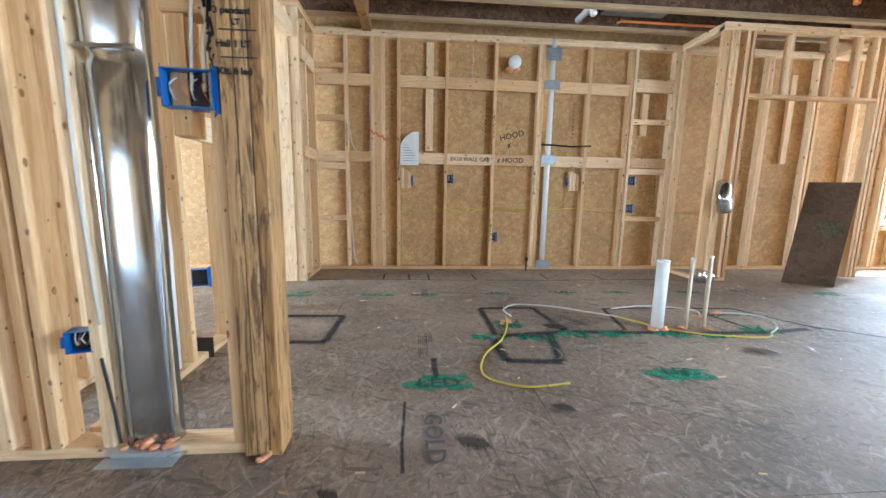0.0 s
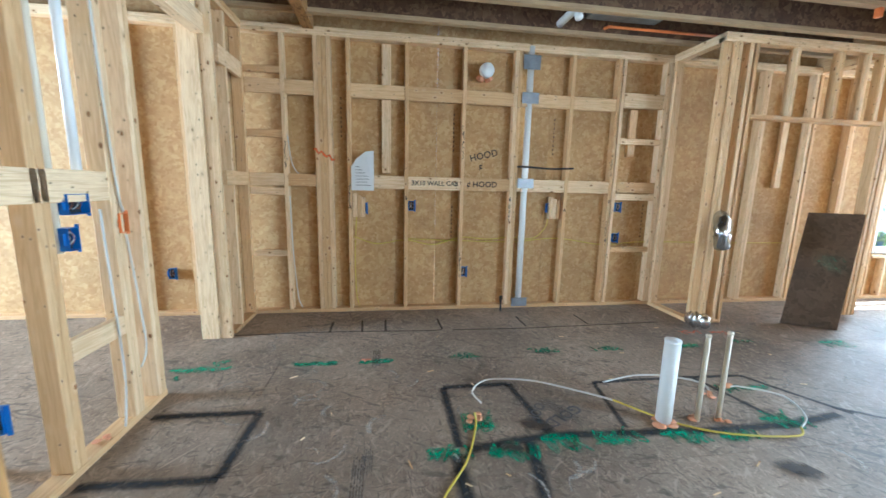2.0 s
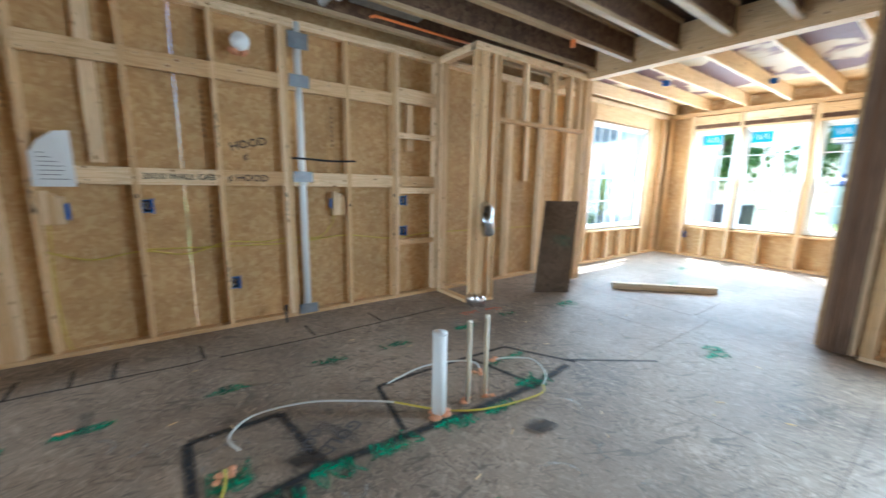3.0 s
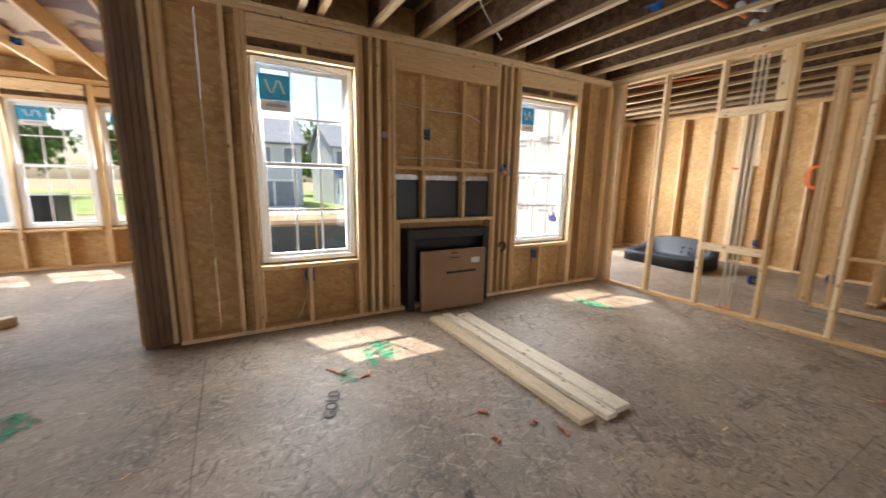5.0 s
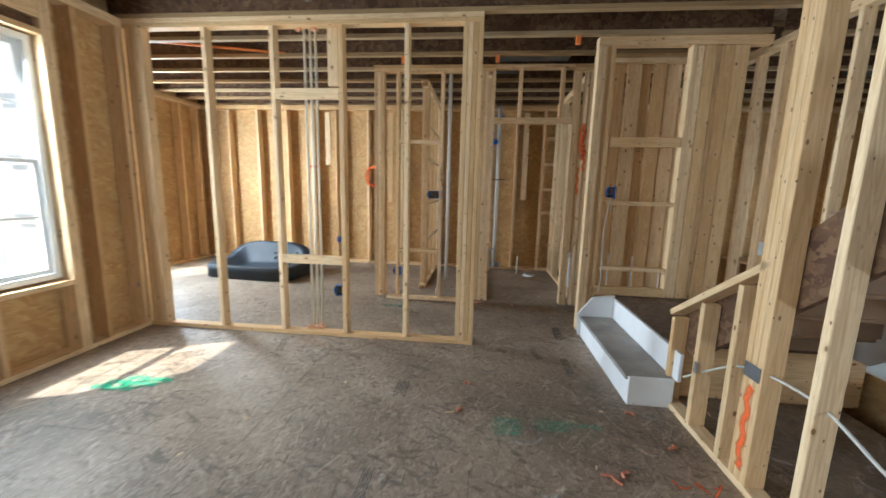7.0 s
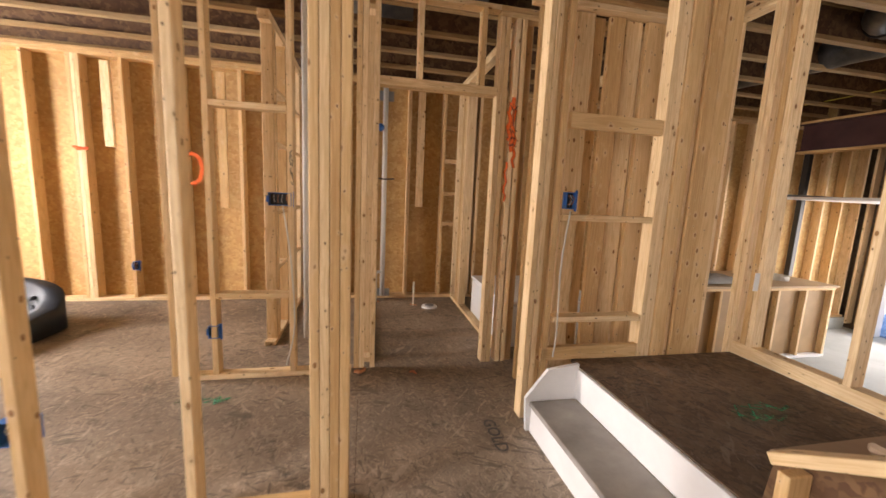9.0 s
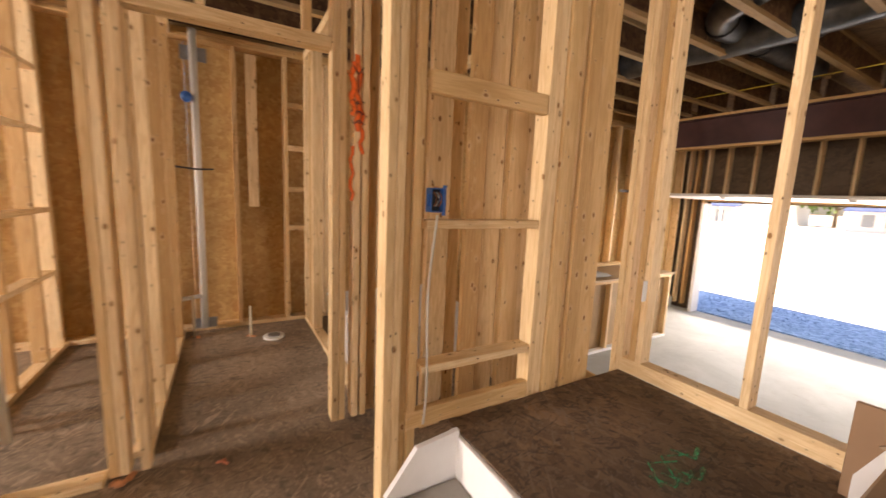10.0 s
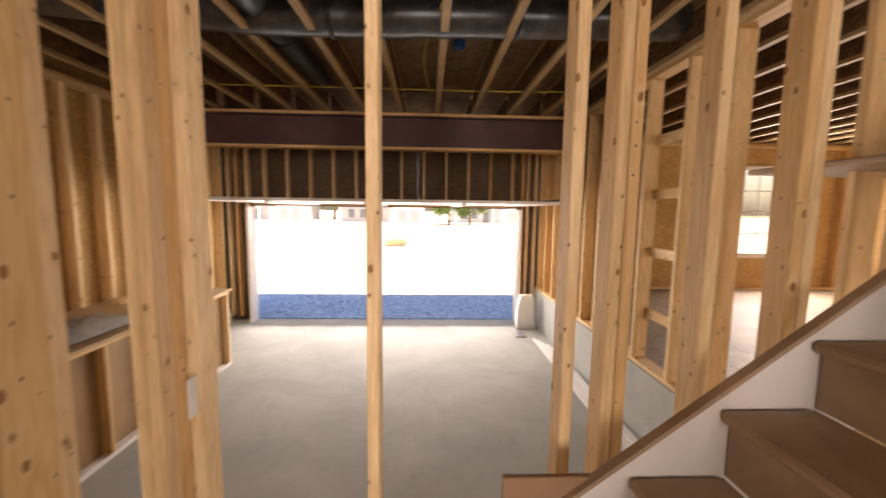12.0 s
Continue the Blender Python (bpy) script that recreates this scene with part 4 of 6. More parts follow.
hv = thing("wall_vent", (1.10, 5.50, 2.48), "round white vent cap sealed with orange foam", "vent")
bm = bmesh.new()
bmesh.ops.create_cone(bm, segments=28, radius1=0.074, radius2=0.07, depth=0.05, cap_ends=True)
bmesh.ops.bevel(bm, geom=[e for e in bm.edges if e.calc_face_angle(0) > 1], offset=0.006, segments=2)
bmesh.ops.rotate(bm, matrix=Matrix.Rotation(radians(90), 3, "X"), verts=bm.verts)
part("vent_cap", bm, plain("vent_cap_white", (0.86, 0.85, 0.82), 0.4), hv, smooth=True, at=(1.10, 5.485, 2.48))


def lumps(name, parent, at, r, flat=0.4, n=5, mat=None, seed=1, label=""):
    rnd = random.Random(seed)
    bm = bmesh.new()
    for i in range(n):
        c = Vector((rnd.uniform(-1, 1) * r, rnd.uniform(-1, 1) * r, rnd.uniform(0, 0.3) * r))
        rr = rnd.uniform(0.35, 0.6) * r
        g = bmesh.ops.create_icosphere(bm, subdivisions=2, radius=rr)
        for v in g["verts"]:
            v.co *= 1 + 0.35 * noise.noise(v.co * 40 + c * 99)
            v.co.z *= flat
            v.co += c + Vector((0, 0, rr * flat * 0.8))
    return part(name, bm, mat or FOAM, parent, label, True, at=at)


lumps("foam", hv, (1.09, 5.56, 2.38), 0.06, 0.8, 7, seed=4, label="orange sealing foam")
for at, s in (((-1.03, 2.195, 0.04), 0.04), ((-0.96, 2.195, 0.04), 0.032), ((-1.09, 2.195, 0.04), 0.032), ((-0.60, 2.16, 0.0), 0.03), ((3.2, -3.11, 0.04), 0.05), ((3.27, -3.11, 0.04), 0.04), ((3.2, -3.11, 2.68), 0.05), ((3.3, -3.11, 2.68), 0.04), ((1.72, -4.30, 0.0), 0.04), ((-1.29, 3.33, 0.04), 0.03), ((-1.29, 3.5, 0.04), 0.03), ((0.5, -3.55, 1.44), 0.012)):
    ob = thing("foam_blob", at, "blob of orange sealing foam where a pipe goes through", "sealing foam", "foam blobs")
    lumps("foam", ob, at, s, 0.5, 5, seed=int(s * 999 + abs(at[0]) * 70))

# island stubs
for x, y, r, h, m, kind in ((1.69, 3.37, 0.042, 0.50, PVC, "white plastic drain stub standing up from the floor"), (1.91, 3.37, 0.014, 0.52, CPVC, "thin cream water pipe stub standing up from the floor"), (2.05, 3.37, 0.014, 0.53, CPVC, "thin cream water pipe stub standing up from the floor")):
    ob = thing("pipe_stub", (x, y, 0), kind, "pipe", "island pipe stubs")
    pipe("stub_pipe", [(x, y, 0), (x, y, h)], r, m, ob, sides=16)
    pipe("end_cap", [(x, y, h), (x, y, h + 0.012)], r + 0.002, m, ob, sides=16)
    lumps("foam", ob, (x, y, 0), r + 0.025, 0.35, 5, seed=int(x * 100), label="orange foam collar")
ob = thing("pipe_stub", (1.33, 5.40, 0), "short black iron gas stub with a cap", "pipe")
pipe("stub_pipe", [(1.33, 5.40, 0), (1.33, 5.40, 0.13)], 0.011, BLACK, ob)
pipe("end_cap", [(1.33, 5.40, 0.13), (1.33, 5.40, 0.17)], 0.018, BLACK, ob)

# cables on the kitchen floor
pipe("floor_cable", curve_pts([(0.61, 3.52, 0.05), (0.60, 3.45, 0.008), (0.50, 3.20, 0.006), (0.34, 2.96, 0.006), (0.30, 2.72, 0.006), (0.48, 2.60, 0.006), (0.72, 2.62, 0.008)], 8), 0.006, CABLE, None, "yellow sheathed cable coming out of the floor", "cable", "loose cables")
pipe("floor_cable", curve_pts([(0.69, 3.68, 0.006), (0.66, 3.80, 0.02), (0.80, 3.93, 0.02), (1.10, 3.90, 0.012), (1.38, 3.73, 0.01), (1.52, 3.60, 0.02)], 8), 0.006, CABLEW, None, "pale sheathed cable end lying on the floor", "cable", "loose cables")
pipe("floor_cable", curve_pts([(1.52, 3.60, 0.02), (1.75, 3.36, 0.01), (2.0, 3.23, 0.008), (2.35, 3.17, 0.01), (2.44, 3.22, 0.02)], 8), 0.006, CABLE, None, "yellow cable loop coming out of the floor", "cable", "loose cables")
pipe("floor_cable", curve_pts([(1.60, 3.84, 0.006), (1.9, 3.90, 0.01), (2.15, 3.85, 0.01), (2.27, 3.72, 0.02), (2.22, 3.60, 0.005)], 8), 0.006, CABLEW, None, "pale sheathed cable end lying on the floor", "cable", "loose cables")
pipe("floor_cable", curve_pts([(2.44, 3.22, 0.02), (2.55, 3.29, 0.04), (2.62, 3.48, 0.05), (2.50, 3.66, 0.02), (2.44, 3.68, 0.005)], 8), 0.006, CABLEW, None, "pale sheathed cable loop going into the floor", "cable", "loose cables")
for x, y in ((0.61, 3.53), (2.44, 3.69), (2.22, 3.60)):
    ob = thing("foam_blob", (x, y, 0), "orange foam where a cable comes out of the floor", "sealing foam", "foam blobs")
    lumps("foam", ob, (x, y, 0), 0.035, 0.5, 5, seed=int(x * 77))

# cables in the walls
for pts, m in (([(-0.24, 5.56, 0.80), (0.0, 5.56, 0.72), (0.3, 5.56, 0.76), (0.6, 5.56, 0.71), (0.9, 5.56, 0.79), (1.2, 5.56, 0.77), (1.45, 5.56, 0.80)], CABLE), ([(1.45, 5.55, 0.80), (1.7, 5.55, 0.78), (1.85, 5.56, 0.9), (1.88, 5.56, 1.05)], CABLE), ([(0.3, 5.58, 0.77), (0.9, 5.575, 0.75), (1.5, 5.575, 0.74), (2.0, 5.575, 0.78), (2.55, 5.575, 0.71), (3.1, 5.58, 0.74), (4.3, 5.575, 0.73), (5.1, 5.575, 0.73)], CABLE), ([(-0.84, 5.53, 1.78), (-0.8, 5.52, 1.5), (-0.7, 5.53, 1.38), (-0.6, 5.53, 1.36)], CABLEW), ([(-0.84, 5.52, 1.2), (-0.83, 5.52, 0.7), (-0.8, 5.52, 0.2), (-0.76, 5.53, 0.05)], CABLEW), ([(-0.2, 5.54, 1.0), (-0.22, 5.54, 0.6), (-0.21, 5.54, 0.2), (-0.18, 5.55, 0.04)], CABLE), ([(4.93, 0.12, 2.15), (4.93, -0.3, 2.12), (4.93, -0.7, 2.12), (4.93, -0.9, 2.05)], CABLEW), ([(4.93, 0.1, 1.62), (4.93, -0.4, 1.63), (4.93, -0.9, 1.6)], CABLEW), ([(4.91, 1.02, 0.45), (4.91, 1.05, 0.3), (4.9, 1.12, 0.12), (4.9, 1.18, 0.05)], CABLEW), ([(-1.16, 2.19, 2.7), (-1.15, 2.187, 1.6), (-1.155, 2.187, 1.0), (-1.14, 2.187, 0.5)], CABLEW), ([(-1.15, 2.187, 0.38), (-1.13, 2.187, 0.2), (-1.12, 2.187, 0.06)], BLACK), ([(-0.79, 2.20, 2.7), (-0.74, 2.19, 1.9), (-0.77, 2.19, 1.5), (-0.79, 2.2, 1.27)], CABLEW), ([(-0.75, 2.20, 2.7), (-0.72, 2.2, 1.9), (-0.74, 2.2, 1.5), (-0.75, 2.2, 1.27)], CABLEW), ([(-1.24, 3.70, 2.6), (-1.235, 3.70, 1.9), (-1.235, 3.73, 1.3), (-1.235, 3.76, 1.16)], CABLEW), ([(-1.235, 3.76, 1.04), (-1.235, 3.80, 0.7), (-1.235, 3.82, 0.4), (-1.235, 3.76, 0.3)], CABLEW), ([(-1.235, 3.6, 1.18), (-1.235, 3.62, 0.7), (-1.235, 3.63, 0.3), (-1.24, 3.6, 0.05)], CABLEW), ([(0.50, -3.53, 1.33), (0.53, -3.53, 1.0), (0.52, -3.53, 0.6), (0.53, -3.53, 0.42)], CABLEW), ([(2.25, -4.28, 1.27), (2.20, -4.27, 0.9), (2.18, -4.28, 0.4), (2.24, -4.28, 0.1)], CABLEW), ([(-0.8, -2.7, 2.9), (-2.0, -2.6, 2.88), (-3.4, -2.8, 2.88), (-4.8, -2.7, 2.9)], CABLE), ([(-4.2, -5.8, 2.83), (-4.1, -4.0, 2.80), (-4.2, -2.0, 2.83), (-4.1, -1.0, 2.82)], CABLE), ([(2.0, 0.5, 2.86), (3.0, 0.35, 2.80), (4.0, -0.2, 2.86), (4.6, -0.9, 2.82)], CABLEW), ([(1.0, -2.1, 2.86), (2.4, -2.0, 2.80), (3.4, -1.6, 2.86)], CABLEW)):
    pipe("wall_cable", curve_pts(pts, 6), 0.0055, m, None, "sheathed cable stapled along the framing" if m is not BLACK else "black cable stapled along the framing", "cable", "wall cables", 7)
for x, y, r, m, z0, z1 in ((3.17, -3.11, 0.011, CPVC, 0.04, 2.9), (3.22, -3.115, 0.011, CPVC, 0.04, 2.9), (3.27, -3.11, 0.011, CPVC, 0.04, 2.9), (-1.29, 3.42, 0.015, CPVC, 1.0, 2.7), (-1.30, 3.35, 0.015, PVC, 0.04, 0.78), (-1.31, 3.60, 0.02, PVC, 1.2, 2.7)):
    pipe("water_pipe", [(x, y, z0), (x, y, z1)], r, m, None, "thin cream water pipe running up inside the framing", "pipe", "water pipes", 10)
ob = thing("vent_pipe", (1.46, -6.33, 0), "white plastic vent pipe with a grey nail plate", "pipe")
pipe("riser_pipe", [(1.46, -6.34, 0.05), (1.46, -6.34, 2.75)], 0.03, PVC, ob)
pipe("branch_pipe", [(1.46, -6.34, 0.37), (1.66, -6.22, 0.37)], 0.02, PVC, ob)
piece("nail_plate", ob, 1.36, 1.56, -6.398, -6.394 + 0.004, 0.03, 0.13, IRON, 0.001)
piece("nail_plate", ob, 1.36, 1.56, -6.398, -6.39, 2.5, 2.62, IRON, 0.001)
pipe("vent_pipe", [(2.12, -4.43, 0.25), (2.12, -4.43, 2.7)], 0.02, PVC, None, "white plastic vent pipe inside the framing", "pipe")
for x, y, h in ((1.66, -6.20, 0.36), (1.54, -6.22, 0.40), (1.08, -6.05, 0.30)):
    ob = thing("pipe_stub", (x, y, 0), "thin cream water pipe stub in the bathroom floor", "pipe", "bathroom pipe stubs")
    pipe("stub_pipe", [(x, y, 0), (x, y, h)], 0.012, CPVC, ob)
    lumps("foam", ob, (x, y, 0), 0.03, 0.4, 4, seed=int(x * 50))
tf = thing("toilet_flange", (0.89, -5.96, 0), "round white plastic toilet flange on the floor", "drain flange")
bm = bmesh.new()
tube(bm, [(0, 0, 0), (0, 0, 0.018)], 0.095, 28)
part("flange_ring", bm, PVC, tf, at=(0.89, -5.96, 0))
bm = bmesh.new()
tube(bm, [(0, 0, 0.0), (0, 0, 0.03)], 0.055, 24)
part("flange_cap", bm, IRON, tf, at=(0.89, -5.96, 0.0))
bm = bmesh.new()
bmesh.ops.create_cone(bm, segments=16, radius1=0.045, radius2=0.045, depth=0.03, cap_ends=True)
bmesh.ops.rotate(bm, matrix=Matrix.Rotation(radians(90), 3, "X"), verts=bm.verts)
ob = tagged(new("round_box", finish(bm, "round_box", BLUE, True)), "round blue electrical box on the bathroom wall", "electrical box")
ob.location = (1.52, -6.3, 2.17)
pipe("pipe_strap", [(1.80, -6.37, 1.58), (1.46, -6.295, 1.55), (1.34, -6.37, 1.56)], 0.009, BLACK, None, "black strap nailed across the vent pipe", "strap", "", 6)

# duct in the chase
dt = thing("wall_duct", (-1.03, 2.24, 0.02), "shiny oval galvanised steel wall duct, dented", "duct")
bm = bmesh.new()
rings = []
for z, w, d, dx in ((0.02, 0.090, 0.042, 0.0), (0.25, 0.090, 0.042, 0.0), (0.6, 0.091, 0.043, 0.0), (1.0, 0.092, 0.044, 0.005), (1.34, 0.094, 0.044, 0.005), (1.37, 0.086, 0.036, 0.01), (1.40, 0.096, 0.046, 0.0), (2.0, 0.098, 0.048, 0.0), (2.77, 0.098, 0.048, 0.0)):
    ring = []
    for k in range(32):
        a = 2 * math.pi * k / 32
        c, s = math.cos(a), math.sin(a)
        x = w * math.copysign(abs(c) ** 0.55, c)
        y = d * math.copysign(abs(s) ** 0.75, s)
        ring.append(bm.verts.new((x + dx + 0.004 * noise.noise(Vector((k * 0.4, z * 3, 0))), y + 0.010 * noise.noise(Vector((k * 0.33, z * 1.3, 5))), z - 0.02)))
    rings.append(ring)
for r0, r1 in zip(rings, rings[1:]):
    for k in range(32):
        bm.faces.new((r0[k], r0[(k + 1) % 32], r1[(k + 1) % 32], r1[k]))
part("duct_shell", bm, STEEL, dt, smooth=True, at=(-1.03, 2.24, 0.02))
piece("seam", dt, -1.105, -1.100, 2.192, 2.198, 0.03, 1.34, STEEL, 0)
piece("joint_band", dt, -1.115, -0.945, 2.190, 2.194, 1.385, 1.40, STEEL, 0)
bp = thing("duct_plate", (-1.04, 2.17, 0), "folded galvanised steel plate at the foot of the duct", "steel plate")
piece("plate_top", bp, -1.16, -0.92, 2.15, 2.19, 0.039, 0.042, GALV, 0.001)
piece("plate_face", bp, -1.16, -0.92, 2.184, 2.188, 0.0, 0.038, GALV, 0.001)
piece("plate_foot", bp, -1.18, -0.92, 2.13, 2.183, 0.0, 0.003, GALV, 0.001)
ob = solid("hanging_block", -0.855, -0.80, 2.20, 2.29, 1.13, 1.50, GRAIN, "short vertical lumber block hanging beside the box", "lumber block")
ob = solid("flat_block", -0.87, -0.74, 2.20, 2.29, 1.502, 1.54, GRAIN, "flat lumber block between studs", "lumber block")
for x0, x1, y0, z0, z1 in ((-1.56, -1.44, 2.68, 0.0, 0.16), (-1.33, -1.22, 3.02, 0.0, 0.12)):
    solid("membrane_strip", x0, x1, y0, y0 + 0.004, z0, z1, BLACK, "dark rubber strip at the foot of a wall", "membrane")

pipe("drain_pipe", [(-1.52, 3.03, 1.62), (-1.52, 3.03, 1.10), (-1.505, 3.018, 1.06), (-1.48, 3.0, 1.035), (-1.39, 2.925, 0.965), (-1.365, 2.905, 0.94), (-1.355, 2.895, 0.90), (-1.335, 2.85, 0.5), (-1.31, 2.80, 0.03)], 0.036, PVC, None, "white plastic drain pipe with an elbow inside the chase", "pipe", "", 14)
# elbow duct and foil bag by the pantry
el = thing("duct_elbow", (3.30, 4.83, 0.80), "crinkled steel duct elbow sticking out of the partition", "duct")
bm = bmesh.new()
pts = curve_pts([(0.07, 0.10, 0.30), (0.03, -0.01, 0.27), (-0.01, -0.07, 0.16), (0.03, -0.06, 0.0)], 4)
tube(bm, pts, [0.068 + 0.005 * (i % 2) for i in range(len(pts))], 14)
part("elbow_shell", bm, STEEL, el, smooth=True, at=(3.30, 4.83, 0.80))
ob = thing("foil_bag", (3.23, 4.80, 0), "crumpled foil-wrapped pipe end on the floor", "foil wrap")
lumps("foil", ob, (3.23, 4.80, 0), 0.09, 1.5, 9, plain("foil", (0.75, 0.75, 0.75), 0.25, 1, 0.1, 30, 0.9), 8)

# leaning panel
pn = thing("leaning_panel", (4.35, 4.68, 0), "dark brown board leaning against the pantry partition", "board")
bm = bmesh.new()
a, b2 = Vector((-0.18, 0.12, 0)), Vector((0.19, -0.12, 0))
up = Vector((0.33, 0.17, 1.14))
nrm = (b2 - a).cross(up).normalized() * 0.018
vs = [[bm.verts.new(p + o) for p in (a, b2, b2 + up, a + up)] for o in (Vector(), nrm)]
bm.faces.new(vs[0])
bm.faces.new(vs[1][::-1])
for i in range(4):
    j = (i + 1) % 4
    bm.faces.new((vs[0][i], vs[0][j], vs[1][j], vs[1][i]))
bmesh.ops.recalc_face_normals(bm, faces=bm.faces)
part("board", bm, BROWN, pn, at=(4.35, 4.68, 0))

PANEL = (Vector((4.35, 4.68, 0)) + a + nrm * 1.15, b2 - a, up, nrm.normalized())

# papers and small boxes on the kitchen wall
pp = thing("plan_sheet", (-0.13, 5.49, 1.30), "white installation sheet stapled to the blocking", "paper sheet")
bm = bmesh.new()
f = [bm.verts.new(p) for p in ((-0.11, 0, -0.05), (0.11, 0.0, -0.05), (0.11, -0.004, 0.34), (0.03, -0.012, 0.33), (-0.06, -0.006, 0.26), (-0.11, 0, 0.18))]
bm.faces.new(f)
g = bmesh.ops.extrude_face_region(bm, geom=bm.faces[:])
bmesh.ops.translate(bm, vec=(0, 0.0015, 0), verts=[v for v in g["geom"] if isinstance(v, bmesh.types.BMVert)])
part("sheet", bm, PAPER, pp, at=(-0.13, 5.485, 1.32))
FAINT = plain("faded_print", (0.20, 0.13, 0.07), 0.8)
STENCIL = plain("faded_stencil", (0.11, 0.10, 0.095), 0.8)
for i in range(7):
    piece("text_line", pp, -0.20, -0.05 - 0.02 * (i % 3), 5.4815, 5.4828, 1.50 - 0.03 * i, 1.504 - 0.03 * i, INK, 0)
for x in (-0.17, 1.93):
    ob = thing("box_spacer", (x, 5.53, 1.0), "pale lumber spacer blocks behind a box", "lumber block", "box spacers")
    for i in range(3):
        piece("block", ob, x - 0.06 + 0.04 * i, x - 0.023 + 0.04 * i, 5.515, 5.58, 1.0, 1.24 - 0.02 * i)

# writing
INKRED = plain("orange_spray", (0.95, 0.16, 0.03), 0.7)


def writing(text, at, size, rot, mat=None, extrude=0.0004, shear=0.0):
    c = bpy.data.curves.new("writing", "FONT")
    c.body = text
    c.size = size
    c.extrude = extrude
    c.shear = shear
    c.resolution_u = 2
    c.offset = 0.0012
    c.align_x = "CENTER"
    c.align_y = "CENTER"
    c.materials.append(mat or INK)
    ob = new("writing", c)
    ob.location = at
    ob.rotation_euler = [radians(v) for v in rot]
    return tagged(ob, "handwritten marker note on bare lumber or board", "writing", "marker notes")


writing("HOOD", (1.13, 5.599, 1.66), 0.10, (90, -14, 0))
writing("\u00a2", (1.10, 5.599, 1.55), 0.09, (90, 0, 0))
writing("\u00a2 HOOD", (1.10, 5.508, 1.355), 0.085, (90, 0, 0))
writing("3X10 WALL CAB", (0.60, 5.508, 1.355), 0.066, (90, 0, 0))
writing("3 pendant", (-0.64, 2.167, 1.50), 0.027, (90, 0, 0))
writing("LT", (-0.63, 2.167, 1.468), 0.024, (90, 0, 0))
writing("Hall 1 LT", (-0.64, 2.167, 1.405), 0.028, (90, 0, 0))
writing("Kit. 8 led", (-0.64, 2.167, 1.325), 0.028, (90, 0, 0))
for z in (1.445, 1.365):
    solid("marker_line", -0.68, -0.57, 2.1665, 2.1695, z, z + 0.003, INK, "black marker line on the laminated post", "writing", bevel=0)
writing("HOO", (1.0, 3.55, 0.002), 0.09, (0, 0, 55), STENCIL)
for x, y, a in ((0.0, 2.24, -90), (0.92, -3.42, 90), (1.14, 3.5, -150), (3.46, 1.16, -20)):
    writing("GOLD", (x, y, 0.0042), 0.11, (0, 0, a), STENCIL)
writing("B", (0.305, 5.508, 1.2), 0.045, (90, 0, 0))
writing("B", (2.56, 5.508, 1.2), 0.045, (90, 0, 0))
writing("A", (2.04, 5.508, 1.1), 0.045, (90, 0, 0))
writing("A", (-0.26, 5.508, 1.1), 0.045, (90, 0, 0))
rnd = random.Random(5)


def scribble(name, at, u, v, w, h, mat, n, thick, label, category="writing"):
    """Illegible strokes drawn as thin bars and bends on a plane spanned by u and v."""
    u, v = Vector(u), Vector(v)
    nn = u.cross(v).normalized()
    ob = thing(name, at, label, category, name + "s")
    for i in range(n):
        bm = bmesh.new()
        p = [(-w / 2 + w * (i + 0.5) / n + rnd.uniform(-0.8, 0.8) * w / n, rnd.uniform(-h / 2, h / 2)) for k in range(4)]
        c = curve_pts([u * a + v * b for a, b in p], 4)
        for q0, q1 in zip(c, c[1:]):
            d = q1 - q0
            if d.length < 1e-5:
                continue
            s = d.cross(nn).normalized() * thick / 2
            bm.faces.new([bm.verts.new(q) for q in (q0 - s, q0 + s, q1 + s, q1 - s)])
        bmesh.ops.recalc_face_normals(bm, faces=bm.faces)
        part("stroke", bm, mat, ob, at=at)
    return ob


def spray(name, color, edge=0.5):
    """Thin paint that lets the board show through in places."""
    m = bpy.data.materials.new(name)
    m.use_nodes = True
    nt = m.node_tree
    b = nt.nodes["Principled BSDF"]
    b.inputs["Roughness"].default_value = 0.75
    b.inputs["Base Color"].default_value = (*color, 1)
    tc = nt.nodes.new("ShaderNodeTexCoord")
    n = noise_tex(nt, tc.outputs["Object"], 30, 6, 0.75)
    fac = ramp(nt, n, [(edge - 0.12, (0, 0, 0)), (edge + 0.15, (0.85, 0.85, 0.85))])
    uv = nt.nodes.new("ShaderNodeUVMap")
    sep = nt.nodes.new("ShaderNodeSeparateXYZ")
    nt.links.new(uv.outputs[0], sep.inputs[0])
    fall = ramp(nt, sep.outputs[1], [(0.0, (0, 0, 0)), (0.35, (1, 1, 1)), (0.65, (1, 1, 1)), (1.0, (0, 0, 0))])
    mul = node(nt, "ShaderNodeMath")
    mul.operation = "MULTIPLY"
    nt.links.new(fac, mul.inputs[0])
    nt.links.new(fall, mul.inputs[1])
    nt.links.new(mul.outputs[0], b.inputs["Alpha"])
    return m


